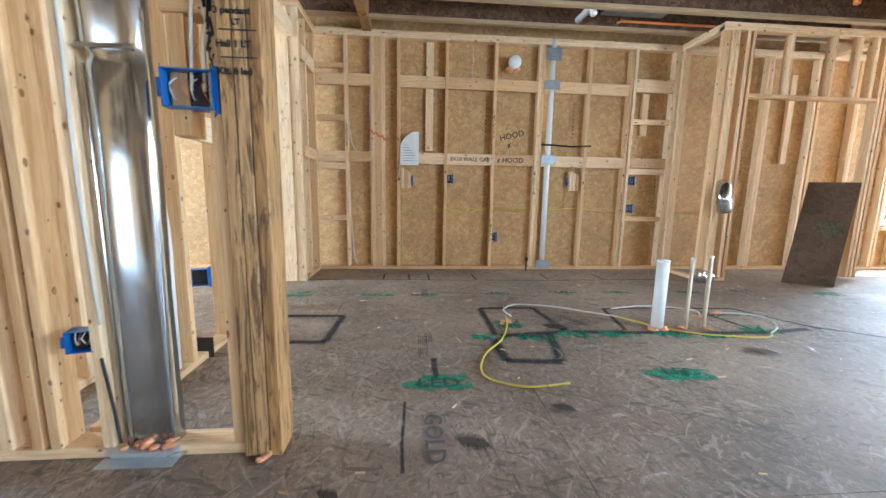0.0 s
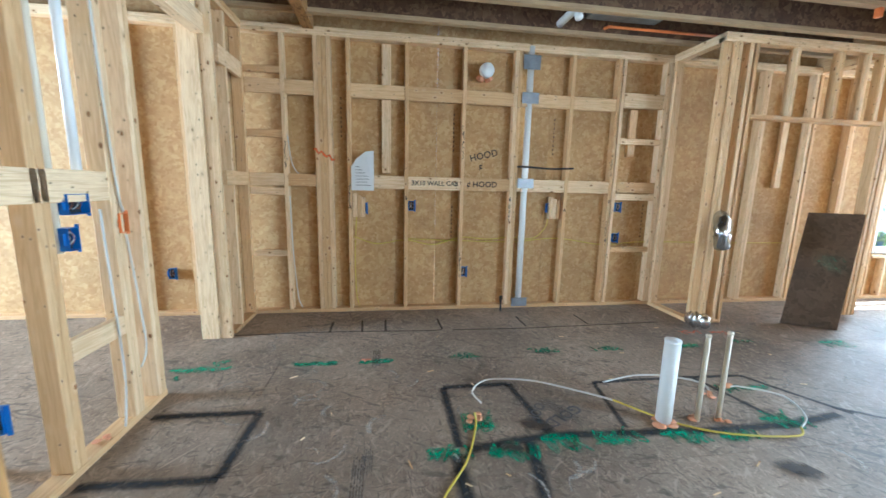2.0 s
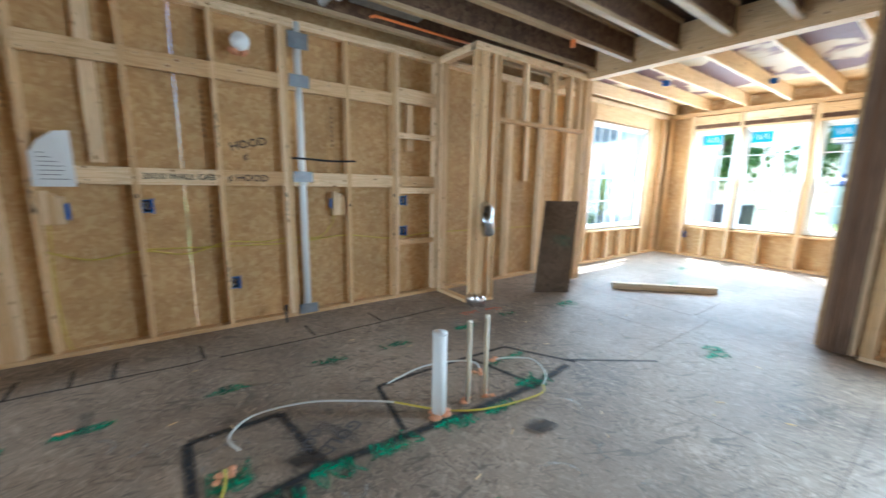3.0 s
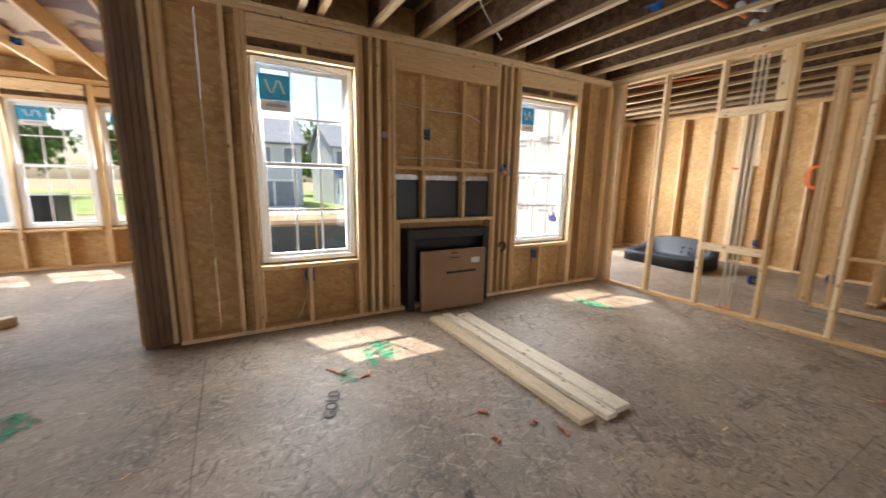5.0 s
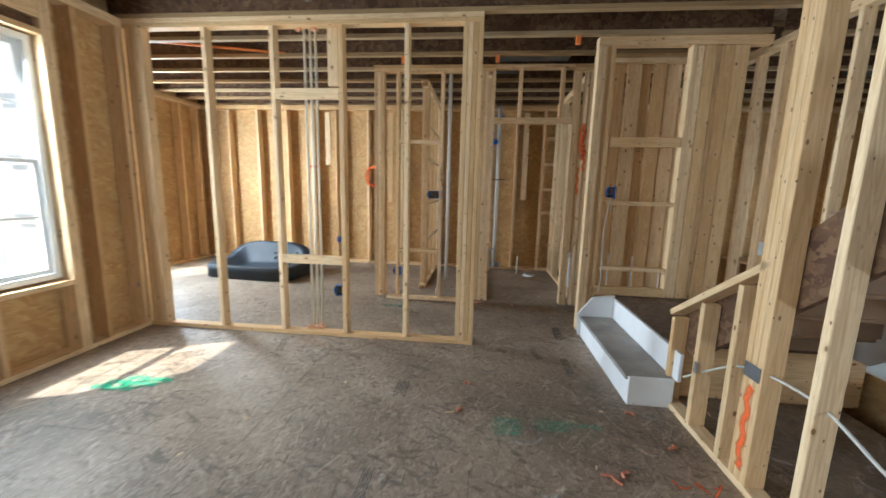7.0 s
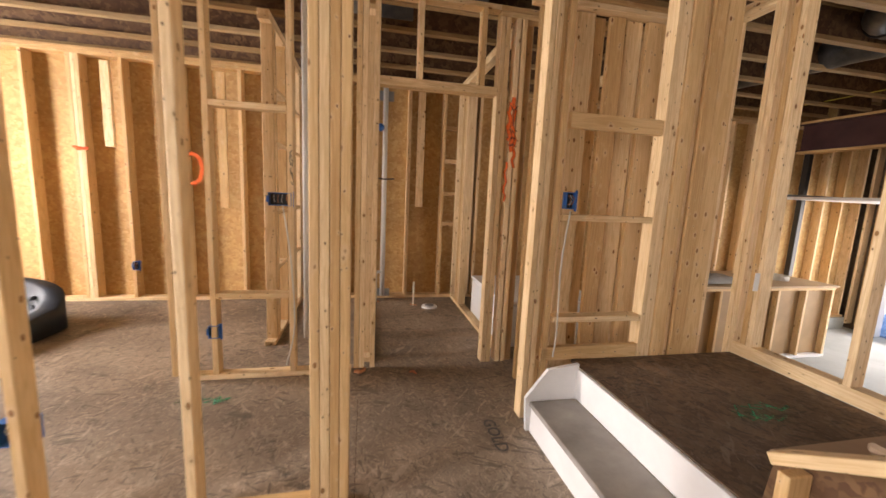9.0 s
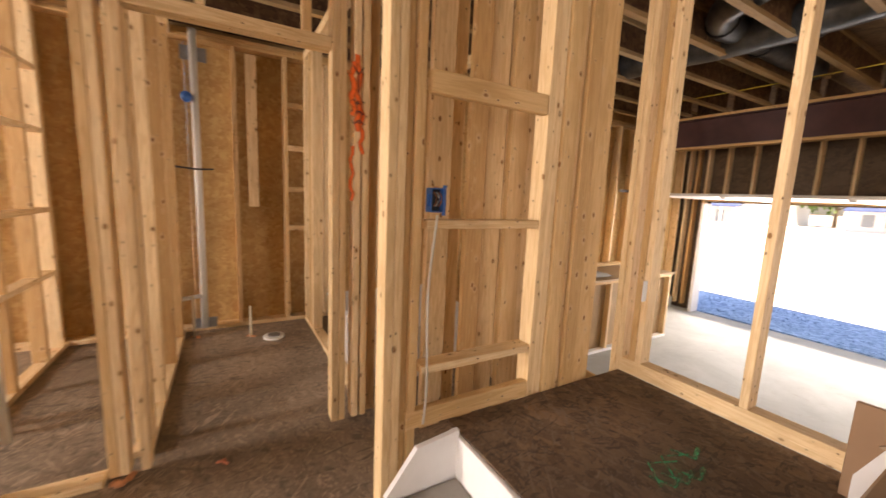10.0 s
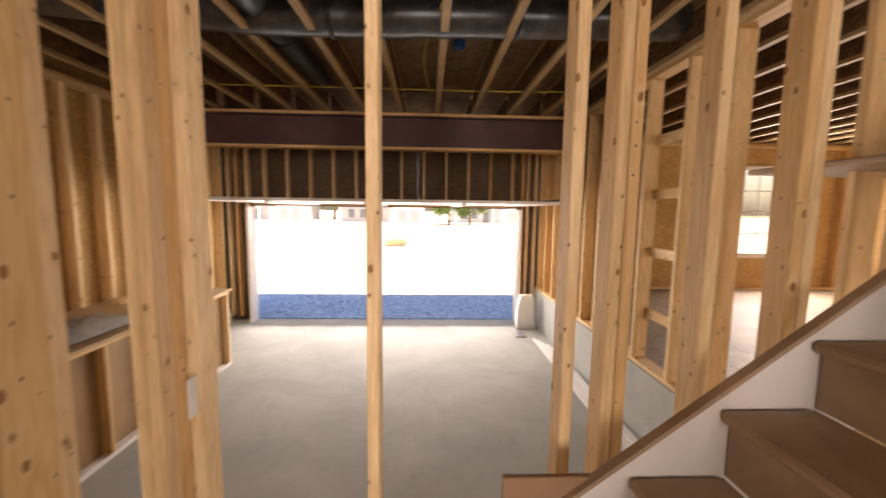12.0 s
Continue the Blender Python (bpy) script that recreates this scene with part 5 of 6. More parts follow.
SPRAY_DARK = spray("black_spray_paint", (0.03, 0.032, 0.036), 0.35)
SPRAY_GREEN = spray("green_spray_paint", (0.03, 0.36, 0.19), 0.44)
SPRAY_FAINT = spray("faded_green_spray", (0.06, 0.36, 0.22), 0.53)
PRINT = spray("faded_board_print", (0.10, 0.092, 0.085), 0.47)
SPRAY_RED = spray("orange_spray_paint", (0.95, 0.16, 0.03), 0.34)
STAIN = spray("dark_floor_stain", (0.06, 0.045, 0.035), 0.30)
DUST = spray("pale_floor_scuff", (0.50, 0.45, 0.39), 0.48)
level = [0.0008]
PRINTS = ((-0.02, 3.12, 0.05, 0.36, 0), (0.03, 4.36, 0.05, 0.30, 0), (1.14, 3.55, 0.05, 0.3, 0.5), (2.21, -1.25, 0.045, 0.36, 0), (3.39, -2.75, 0.05, 0.3, 0.3), (0.98, -2.71, 0.05, 0.3, 0), (2.21, -2.2, 0.07, 0.22, 0), (0.02, 3.25, 0.04, 0.2, 0), (1.2, -2.9, 0.05, 0.24, 0.2), (2.7, 1.37, 0.04, 0.3, 0.6))


def ribbon(name, pts, width, mat, label, category="floor marking", group="", n=None, at_z=None, lift=None):
    """A flat painted stroke on the floor, or on a wall if lift gives its plane."""
    bm = bmesh.new()
    uvl = bm.loops.layers.uv.new()
    level[0] += 0.00004
    z = level[0] if at_z is None else at_z
    up = Vector(lift) if lift else Vector((0, 0, 1))
    P = [Vector(p) if lift else Vector((p[0], p[1], z)) for p in pts]
    base = P[0].copy()
    rows = []
    for i, p in enumerate(P):
        d = (P[min(i + 1, len(P) - 1)] - P[max(i - 1, 0)]).normalized()
        s = d.cross(up).normalized() * width / 2
        rows.append((bm.verts.new(p - base - s), bm.verts.new(p - base + s)))
    for r0, r1 in zip(rows, rows[1:]):
        f = bm.faces.new((r0[0], r1[0], r1[1], r0[1]))
        for lp, vv in zip(f.loops, (0, 0, 1, 1)):
            lp[uvl].uv = (0, vv)
    ob = new(name, finish(bm, name, mat))
    ob.location = base
    return tagged(ob, label, category, group)


def line(pts, width=0.055, mat=None):
    m = mat or SPRAY_DARK
    out = []
    for a, b in zip(pts, pts[1:]):
        a, b = Vector((*a, 0)), Vector((*b, 0))
        n = max(2, int((b - a).length / 0.12))
        out.append([(a + (b - a) * k / n).to_tuple()[:2] for k in range(n + 1)])
    for o in out:
        ribbon("paint_line", [(x + rnd.uniform(-.004, .004), y + rnd.uniform(-.004, .004)) for x, y in o], width, m, "soft black spray-painted layout line on the floor", "floor marking", "layout lines")


line([(-1.20, 3.74), (-0.62, 3.73), (-0.64, 3.22), (-1.22, 3.24)], 0.075)
line([(-1.22, 4.93), (-0.41, 4.95), (0.55, 4.90), (0.62, 4.92)], 0.03)
line([(0.72, 4.90), (1.44, 4.88), (2.2, 4.91), (2.87, 4.93)], 0.03)
for x in (-0.40, -0.12, 0.10, 0.62, 1.45, 2.1):
    line([(x, 4.93), (x - 0.01, 5.22)], 0.03)
line([(0.48, 3.30), (0.48, 3.89), (0.93, 3.89), (1.0, 3.36)], 0.07)
line([(0.52, 3.28), (1.0, 3.34), (1.9, 3.28), (2.46, 3.28), (2.85, 3.33)], 0.085)
line([(0.46, 3.25), (0.46, 2.90), (0.78, 2.88), (0.86, 3.30)], 0.09)
line([(1.45, 3.36), (1.53, 3.85), (2.1, 3.85), (2.68, 3.83), (2.95, 3.32)], 0.05)
line([(2.3, 3.83), (2.42, 3.32)], 0.05)
line([(2.9, 3.4), (3.5, 2.97)], 0.04)
line([(0.04, 2.70), (0.04, 2.95)], 0.05)
line([(-0.12, 2.05), (-0.12, 2.50)], 0.02, SPRAY_DARK)


def green(x, y, w=0.22, h=0.10, ang=0.0, n=5, mat=None, width=0.028):
    c, s = math.cos(ang), math.sin(ang)
    for i in range(n):
        k = 5
        pts = []
        x0 = -w / 2 + w * i / n
        for j in range(k):
            px = x0 + rnd.uniform(-0.2, 1.2) * w / n
            py = rnd.uniform(-h / 2, h / 2)
            pts.append(Vector((x + px * c - py * s, y + px * s + py * c, 0)))
        pts = curve_pts(pts, 3)
        ribbon("paint_mark", [(p.x, p.y) for p in pts], width, mat or SPRAY_GREEN, "green spray-painted layout number, smeared" if mat is None else "bright orange spray-painted mark", "floor marking", "paint marks")


GREENP = plain("green_paint", (0.012, 0.10, 0.06), 0.8, 0, 0.4, 30)
writing("LED", (0.05, 2.66, 0.0045), 0.13, (0, 0, 0), GREENP)
writing("LED", (1.40, 2.72, 0.0045), 0.12, (0, 0, -8), GREENP)
for text, x in (("55", 0.71), ("40", 1.39), ("55", 1.96)):
    writing(text, (x, 4.36, 0.0045), 0.10, (0, 0, 0), GREENP)
for x, y, w in ((-0.07, 2.66, 0.12), (0.07, 2.63, 0.3), (0.08, 2.72, 0.24), (1.33, 2.72, 0.3), (1.40, 2.66, 0.3), (0.64, 3.46, 0.16), (0.40, 3.27, 0.15), (0.70, 3.24, 0.15), (1.02, 3.31, 0.17), (1.34, 3.26, 0.17), (1.69, 3.28, 0.16), (2.01, 3.22, 0.16), (2.40, 3.34, 0.18), (2.62, 3.67, 0.20), (4.05, 0.62, 0.34), (3.95, 0.75, 0.3), (4.05, 2.77, 0.3), (4.08, -2.0, 0.36), (4.0, -2.07, 0.34), (4.15, -1.93, 0.3), (-1.2, 4.31, 0.4), (-0.41, 4.32, 0.3), (0.03, 4.32, 0.24), (2.68, 4.36, 0.2), (4.14, 4.31, 0.26)):
    ribbon("paint_mark", [(x - w / 2 + w * k / 4, y + 0.012 * (-1) ** k, 0) for k in range(5)], 0.085, SPRAY_GREEN, "green spray-painted patch under a layout note", "floor marking", "paint marks")
for x, y, w, h, a in ((-0.41, 4.32, 0.35, 0.07, 0), (0.03, 4.32, 0.25, 0.10, 0), (0.71, 4.35, 0.26, 0.10, 0), (1.39, 4.39, 0.24, 0.09, 0), (1.96, 4.37, 0.26, 0.1, 0), (2.68, 4.36, 0.25, 0.1, 0), (3.3, 4.40, 0.2, 0.1, 0), (-1.2, 4.31, 0.35, 0.10, 0.8), (0.62, 3.50, 0.2, 0.22, 0), (0.42, 3.26, 0.22, 0.12, 0), (0.75, 3.24, 0.26, 0.16, 0), (1.05, 3.27, 0.22, 0.16, 0), (1.35, 3.29, 0.28, 0.14, 0), (1.75, 3.25, 0.2, 0.14, 0), (2.05, 3.22, 0.22, 0.1, 0), (2.45, 3.32, 0.24, 0.2, 0), (2.45, 3.67, 0.22, 0.12, 0), (1.38, 2.70, 0.34, 0.12, -0.1), (4.08, 2.79, 0.3, 0.2, 0.6), (4.1, 4.25, 0.25, 0.15, 0), (4.05, 0.62, 0.35, 0.3, 0.3), (3.75, 1.0, 0.2, 0.15, 0), (4.05, -2.0, 0.4, 0.16, 0.3), (2.7, -4.0, 0.3, 0.1, 0), (6.2, 4.0, 0.3, 0.15, 0), (7.4, 4.4, 0.3, 0.15, 0)):
    green(x, y, w, h, a)
for x, y, w in ((1.51, -1.80, 0.16), (1.51, -1.86, 0.18), (1.51, -1.92, 0.16), (1.24, -1.87, 0.2), (1.22, -1.93, 0.22), (1.02, -1.92, 0.16)):
    ribbon("paint_mark", [(x - w / 2 + w * k / 4, y + 0.008 * (-1) ** k, 0) for k in range(5)], 0.075, SPRAY_FAINT, "faded green spray-painted layout note", "floor marking", "paint marks")
for x, y in ((2.95, 4.62), (3.25, 4.58), (0.62, -1.50)):
    green(x, y, 0.2, 0.1, 0, 3, SPRAY_RED, 0.015)
for x in (0.0, 0.09):
    ribbon("paint_mark", [(x - 0.4, -2.90, 0), (x - 0.28, -2.95, 0), (x - 0.20, -2.85, 0)], 0.02, SPRAY_GREEN, "green spray-painted mark on the landing", "floor marking", "paint marks", at_z=LZ + 0.0012)
for i in range(5):
    x, y = -0.30 + rnd.uniform(-.12, .12), -2.88 + rnd.uniform(-.06, .06)
    ribbon("paint_mark", [(x - 0.06, y, 0), (x + 0.03, y + 0.03, 0), (x + 0.06, y - 0.05, 0)], 0.025, SPRAY_GREEN, "green spray-painted mark on the landing", "floor marking", "paint marks", at_z=LZ + 0.0014 + i * 0.0002)
for x, y, w, h, a in PRINTS:
    c, sn = math.cos(a), math.sin(a)
    for k in range(5):
        u = -w / 2 + w * k / 4
        ribbon("board_print", [(x + u * c - v * sn, y + u * sn + v * c) for v in (-h / 2 + 0.02 * (k % 2), -h / 5, h / 5, h / 2 - 0.015 * (k % 3))], w / 4, PRINT, "faded black maker's print on a floor board", "printed mark", "board prints")
o0, pu, pv, pn_ = PANEL
for v0, u0, u1 in ((0.60, 0.45, 0.85), (0.53, 0.5, 0.92), (0.56, 0.4, 0.6), (0.50, 0.62, 0.8)):
    ribbon("paint_mark", [o0 + pu * (u0 + (u1 - u0) * k / 5) + pv * (v0 + 0.02 * (-1) ** k) for k in range(6)], 0.035, SPRAY_FAINT, "faded green spray mark on the leaning board", "floor marking", "paint marks", lift=tuple(pn_))
# orange marks on studs
ribbon("orange_mark", [(-0.60 + 0.025 * k, 5.506, 1.66 - 0.012 * k + 0.02 * math.sin(k * 2.4)) for k in range(9)], 0.03, SPRAY_RED, "orange spray mark across a stud", "writing", "orange marks", lift=(0, 1, 0))
for dx, z0, z1, w in ((0.0, 1.74, 2.14, 0.05), (0.03, 1.82, 2.10, 0.05), (-0.02, 1.62, 1.86, 0.035), (0.035, 1.36, 1.66, 0.03)):
    pts = [(0.60 + dx + 0.010 * math.sin(k * 1.9 + dx * 90), -4.294 + dx * 0.01, z0 + (z1 - z0) * k / 8) for k in range(9)]
    ribbon("orange_mark", pts, w, SPRAY_RED, "long orange spray mark down a stud", "writing", "orange marks", lift=(0, 1, 0))
for x0, z0, x1, z1 in ((0.60, 1.93, 0.60, 2.04), (0.60, 2.04, 0.57, 2.08), (0.60, 2.04, 0.63, 2.08)):
    ribbon("marker_stroke", [(x0, -4.291, z0), (x1, -4.291, z1)], 0.006, INK, "black marker arrow on the orange mark", "writing", "marker strokes", lift=(0, 1, 0))
pts = [(4.72 + 0.08 * math.sin(k * 1.3), -6.396, 1.72 + 0.02 * math.sin(k * 2.2)) for k in range(9)]
ribbon("orange_mark", pts, 0.03, SPRAY_RED, "orange spray mark on the sheathing", "writing", "orange marks", lift=(0, 1, 0))
solid("steel_column", -5.14, -5.06, -6.3, -6.22, GF, 2.27, BLACK, "dark steel column carrying the garage beam", "column")
ob = solid("paper_tag", -0.83, -0.79, -3.425, -3.42, 0.86, 0.98, PAPER, "torn white paper scrap stapled to a stud", "paper scrap")
ring = [(3.64 + 0.10 * math.cos(t), -6.394, 1.56 + 0.17 * math.sin(t)) for t in [i * 0.5 for i in range(14)]]
ribbon("orange_mark", ring, 0.075, SPRAY_RED, "round orange spray mark on the sheathing", "writing", "orange marks", lift=(0, 1, 0))
scribble("stud_note", (-0.716, 2.1865, 1.55), (0, 0, 1), (1, 0, 0), 0.34, 0.03, INK, 7, 0.009, "bold illegible marker zigzag down a stud")
for z in (1.89, 1.84, 1.79):
    scribble("stud_note", (0.60, -4.2905, z), (1, 0, 0), (0, 0, 1), 0.07, 0.028, INK, 5, 0.004, "illegible marker note on an orange sprayed stud")
for at, v in (((-0.73 + 0.012, 2.187, 1.30), 1), ((0.885, 5.507, 1.75), 1), ((0.885, 5.507, 0.5), 1), ((-0.865, 5.507, 1.6), 1), ((-0.26, 5.507, 1.2), 1), ((1.41, 5.507, 1.1), 1), ((2.55, 5.507, 0.85), 1), ((2.55, 5.507, 1.6), 1), ((2.19, -4.295, 1.55), 1)):
    scribble("stud_note", at, (0, 0, 1), (1, 0, 0), 0.26, 0.022, INK, 7, 0.0045, "illegible marker note written down a stud")
pts = [(0.437, -1.56 + 0.012 * math.sin(k * 1.7), 0.10 + 0.035 * k) for k in range(13)]
ribbon("orange_mark", pts, 0.055, SPRAY_RED, "long orange spray mark down a stud", "writing", "orange marks", lift=(1, 0, 0))
# printed grade stamps
for x, z in [(-0.34, 2.0), (0.8, 1.9), (0.8, 0.95), (1.9, 1.9), (3.05, 1.0), (4.2, 1.4)]:
    ob = thing("grade_stamp", (x, 5.6, z), "faded black print on the sheathing", "printed mark", "grade stamps")
    for k in range(9):
        piece("bar", ob, x - 0.009, x + 0.007 - 0.004 * (k % 2), 5.5995, 5.6012, z - 0.21 + 0.045 * k, z - 0.186 + 0.045 * k, FAINT, 0)

# floor stains, dents and scuffs
for x, y, r in ((0.15, 2.19, 0.055), (0.75, 3.26, 0.05), (0.95, 3.42, 0.07), (2.1, 2.95, 0.07), (0.6, 2.4, 0.04), (-0.35, 1.96, 0.03), (2.3, 2.0, 0.05), (2.45, 0.8, 0.03)):
    pts = [(x + r * (k - 3) / 3, y + 0.2 * r * math.sin(k)) for k in range(7)]
    ribbon("floor_stain", pts, r * 1.9, STAIN, "small dark oily stain on the floor boards", "floor stain", "floor stains")
for i in range(240):
    x, y = rnd.uniform(-1.0, 4.6), rnd.uniform(-2.8, 4.9)
    a = rnd.uniform(0, 6.28)
    L = rnd.uniform(0.04, 0.22)
    pts = [(x + math.cos(a + 0.3 * k) * L * k / 4, y + math.sin(a + 0.3 * k) * L * k / 4) for k in range(5)]
    ribbon("floor_scuff", pts, rnd.uniform(0.01, 0.04), DUST, "dusty footprint or scuff on the floor boards", "floor scuff", "floor scuffs")

# offcuts and litter on the floor
CURL = plain("copper_coloured_foam", (0.62, 0.22, 0.13), 0.7, 0, 0.3, 30, 0.5)
for x, y, s in ((3.86, 1.06, 0.10), (3.80, 1.02, 0.08), (3.70, 0.86, 0.10), (2.94, 0.37, 0.05), (2.72, 0.17, 0.04), (2.58, 0.07, 0.08), (2.70, 0.46, 0.05), (1.76, -2.33, 0.04), (1.02, -1.52, 0.09), (0.94, -1.56, 0.05), (-0.05, 4.33, 0.06), (1.8, -2.0, 0.03), (0.72, -2.1, 0.05), (0.6, -1.8, 0.04), (1.3, -4.25, 0.05), (3.3, -3.2, 0.04)):
    a = rnd.uniform(0, 6.28)
    pts = [(x + s * (k / 4 - 0.5) * math.cos(a) + 0.012 * math.sin(k * 1.9), y + s * (k / 4 - 0.5) * math.sin(a) + 0.012 * math.cos(k * 1.7), 0.008 + 0.004 * (k % 2)) for k in range(5)]
    pipe("foam_curl", curve_pts(pts, 4), 0.007, CURL, None, "short reddish curl of foam or wire on the floor", "debris", "foam curls", 7)
for i in range(70):
    x, y = rnd.uniform(-0.6, 4.5), rnd.uniform(-2.8, 4.8)
    a = rnd.uniform(0, 180)
    L = rnd.uniform(0.012, 0.05)
    ob = place("wood_chip", box_mesh(round(L, 2) + 0.005, 0.006, 0.004, GRAIN["x"], 0), None, (x, y, 0.0045))
    ob.rotation_euler = (0, 0, radians(a))
    tagged(ob, "small splinter of wood on the floor", "debris", "wood chips")

# boards on the living room floor
for i, (y0, y1, x0, x1, tilt) in enumerate(((-0.165, -0.045, 2.57, 4.47, 0.0), (-0.305, -0.215, 2.53, 4.50, 0.5), (-0.47, -0.335, 2.55, 4.42, -0.5))):
    ob = solid("floor_plank", x0, x1, y0, y1, 0.001, 0.039, PLANK, "pale greyish sawn plank lying on the floor, one of three", "plank", group="planks on the floor")
    ob.rotation_euler = (0, 0, radians(tilt))
ob = thing("lumber_stack", (5.7, 3.92, 0), "two pale studs stacked on the sunroom floor", "lumber")
for z in (0.0, 0.04):
    p = piece("stud", ob, 5.07, 6.33, 3.875, 3.965, z, z + 0.038, PLANK)
    p.rotation_euler = (0, 0, radians(-45))

# fireplace, its carton and the niche above
fb = thing("fireplace_insert", (4.95, -0.46, 0), "black steel fireplace box in the framed opening", "fireplace")
piece("side_panel", fb, 4.80, 5.0, 0.02, 0.05, 0.0, 0.88, BLACK)
piece("side_panel", fb, 4.80, 5.0, -0.98, -0.95, 0.0, 0.88, BLACK)
piece("top_panel", fb, 4.80, 5.0, -0.949, 0.019, 0.78, 0.88, BLACK)
piece("back_panel", fb, 4.97, 5.0, -0.949, 0.019, 0.0, 0.779, BLACK)
piece("front_flange", fb, 4.79, 4.799, -0.98, -0.90, 0.0, 0.88, BLACK)
piece("front_flange", fb, 4.79, 4.799, -0.03, 0.05, 0.0, 0.88, BLACK)
ob = thing("fireplace_carton", (4.72, -0.47, 0), "brown cardboard carton standing before the fireplace", "cardboard box")
p = piece("carton_body", ob, 4.70, 4.76, -0.87, -0.07, 0.0, 0.66, CARD, 0.006)
piece("label", ob, 4.6975, 4.6995, -0.79, -0.68, 0.50, 0.56, PAPER, 0)
piece("print_bar", ob, 4.6975, 4.6995, -0.75, -0.36, 0.40, 0.425, INK, 0)
piece("print_bar", ob, 4.6975, 4.6995, -0.52, -0.40, 0.57, 0.58, INK, 0)
piece("handle_slot", ob, 4.6975, 4.6995, -0.5, -0.42, 0.62, 0.63, INK, 0)
ob = thing("niche_backing", (5.0, -0.46, 0.99), "black insulated backing in the niche over the fireplace", "backing board")
piece("backing", ob, 4.965, 4.975, -1.07, 0.13, 0.992, 1.40, NICHE)
piece("foil_strip", ob, 4.96, 4.968, -1.07, 0.13, 1.401, 1.455, plain("foil_strip", (0.5, 0.5, 0.5), 0.3, 0.9, 0.3, 20, 0.6))
for (y, z), m in (((-1.23, 1.53), ORANGE), ((0.27, 1.83), IRON)):
    solid("nail_plate", 4.872, 4.878, y - 0.03, y + 0.03, z - 0.03, z + 0.03, IRON, "small steel plate on a stud", "nail plate")
ob = joint_box("electrical_box", (4.87, -1.25, 1.54), (-1, 0, 0), (0.13, 0.05, 0.13))
lumps("foam", ob, (4.87, -1.25, 1.48), 0.05, 0.9, 6, seed=12)
bm = bmesh.new()
for k in range(5):
    tube(bm, [(0.02 * math.cos(t + k) - 0.01 * k * 0.3, 0.05 * math.cos(t), 0.06 * math.sin(t)) for t in [i * 0.5 for i in range(11)]], 0.004, 6)
ob = new("cable_coil", finish(bm, "cable_coil", BLACK))
ob.location = (4.85, -1.22, 0.62)
tagged(ob, "small coil of black cable hanging on a stud", "cable")

# bathtub shell
tb = thing("bathtub_shell", (5.08, -5.22, 0), "black moulded plastic tub shell on the bathroom floor", "bathtub")
bm = bmesh.new()
NA, rows = 28, []
for sc, depth in ((0.94, 0.0), (1.0, 0.05), (1.0, 1.0), (0.985, 1.03), (0.84, 1.03), (0.80, 0.97), (0.68, 0.25), (0.55, 0.16)):
    ring = []
    for k in range(NA):
        a = 2 * math.pi * (k + 0.5) / NA
        c, s = math.cos(a), math.sin(a)
        x = 0.70 * math.copysign(abs(c) ** 0.38, c)
        y = 0.42 * math.copysign(abs(s) ** 0.38, s)
        back = max(0.0, (-y - 0.1) / 0.32) * (0.75 + 0.25 * math.cos(2.0 * x))
        h = 0.19 + 0.27 * back ** 1.2
        z = h * depth if depth < 0.9 and sc > 0.9 else (0.06 + (h - 0.06) * depth if depth < 0.9 else h * depth)
        ring.append(bm.verts.new((x * sc, y * sc, z)))
    rows.append(ring)
for r0, r1 in zip(rows, rows[1:]):
    for k in range(NA):
        bm.faces.new((r0[k], r0[(k + 1) % NA], r1[(k + 1) % NA], r1[k]))
bm.faces.new(rows[0][::-1])
bm.faces.new(rows[-1])
bmesh.ops.recalc_face_normals(bm, faces=bm.faces)
TUBM = plain("black_tub_plastic", (0.012, 0.022, 0.035), 0.55, 0, 0.3)
ob = part("tub_body", bm, TUBM, tb, smooth=True, at=(5.08, -5.22, 0.0))
ob.rotation_euler = (0, 0, radians(-4))
for i in range(8):
    pipe("knob", [(4.62 + 0.12 * (i % 4), -5.48, 0.30 - 0.08 * (i // 4)), (4.62 + 0.12 * (i % 4), -5.44, 0.30 - 0.08 * (i // 4))], 0.018, TUBM, tb)
wt = thing("white_tub", (0.15, -5.4, 0), "white tub seen between the bathroom studs", "bathtub")
piece("apron", wt, -0.55, 0.43, -5.72, -4.65, 0.0, 0.42, WHITE, 0.02)
piece("rim", wt, -0.58, 0.437, -5.75, -4.62, 0.421, 0.45, WHITE, 0.01)

# landing side panel and garage items
ob = solid("stair_panel", -0.70, -0.68, -2.53, -2.22, LZ + 0.001, 0.75, CARD, "brown plywood offcut standing at the foot of the stairs", "board")
gd = thing("garage_door", (-5.5, -3.5, 1.55), "white sectional garage door, rolled up overhead", "garage door")
for i in range(4):
    piece("door_section", gd, -6.5 + 0.53 * i, -5.975 + 0.53 * i, -6.0, -1.02, 1.55, 1.59, VINYL, 0.006)
for y in (-6.05, -0.98):
    piece("track", gd, -6.6, -4.2, y - 0.02, y + 0.02, 1.59, 1.63, IRON, 0.002)
for y in (-4.7, -3.5, -2.3):
    piece("stile", gd, -6.5, -4.4, y - 0.03, y + 0.03, 1.52, 1.549, VINYL, 0.002)
kb = thing("knee_wall_box", (-3.6, -5.9, GF), "framed lumber box with a plywood top along the garage wall", "framed box")
piece("plywood_top", kb, -4.78, -2.3, -6.39, -5.36, 0.36, 0.385, plain("plywood", (0.50, 0.34, 0.19), 0.6, 0, 0.15, 3), 0.002)
piece("top_plate", kb, -4.75, -2.32, -5.46, -5.38, 0.32, 0.358)
piece("bottom_plate", kb, -4.75, -2.32, -5.46, -5.38, GF, GF + 0.038, WHITE)
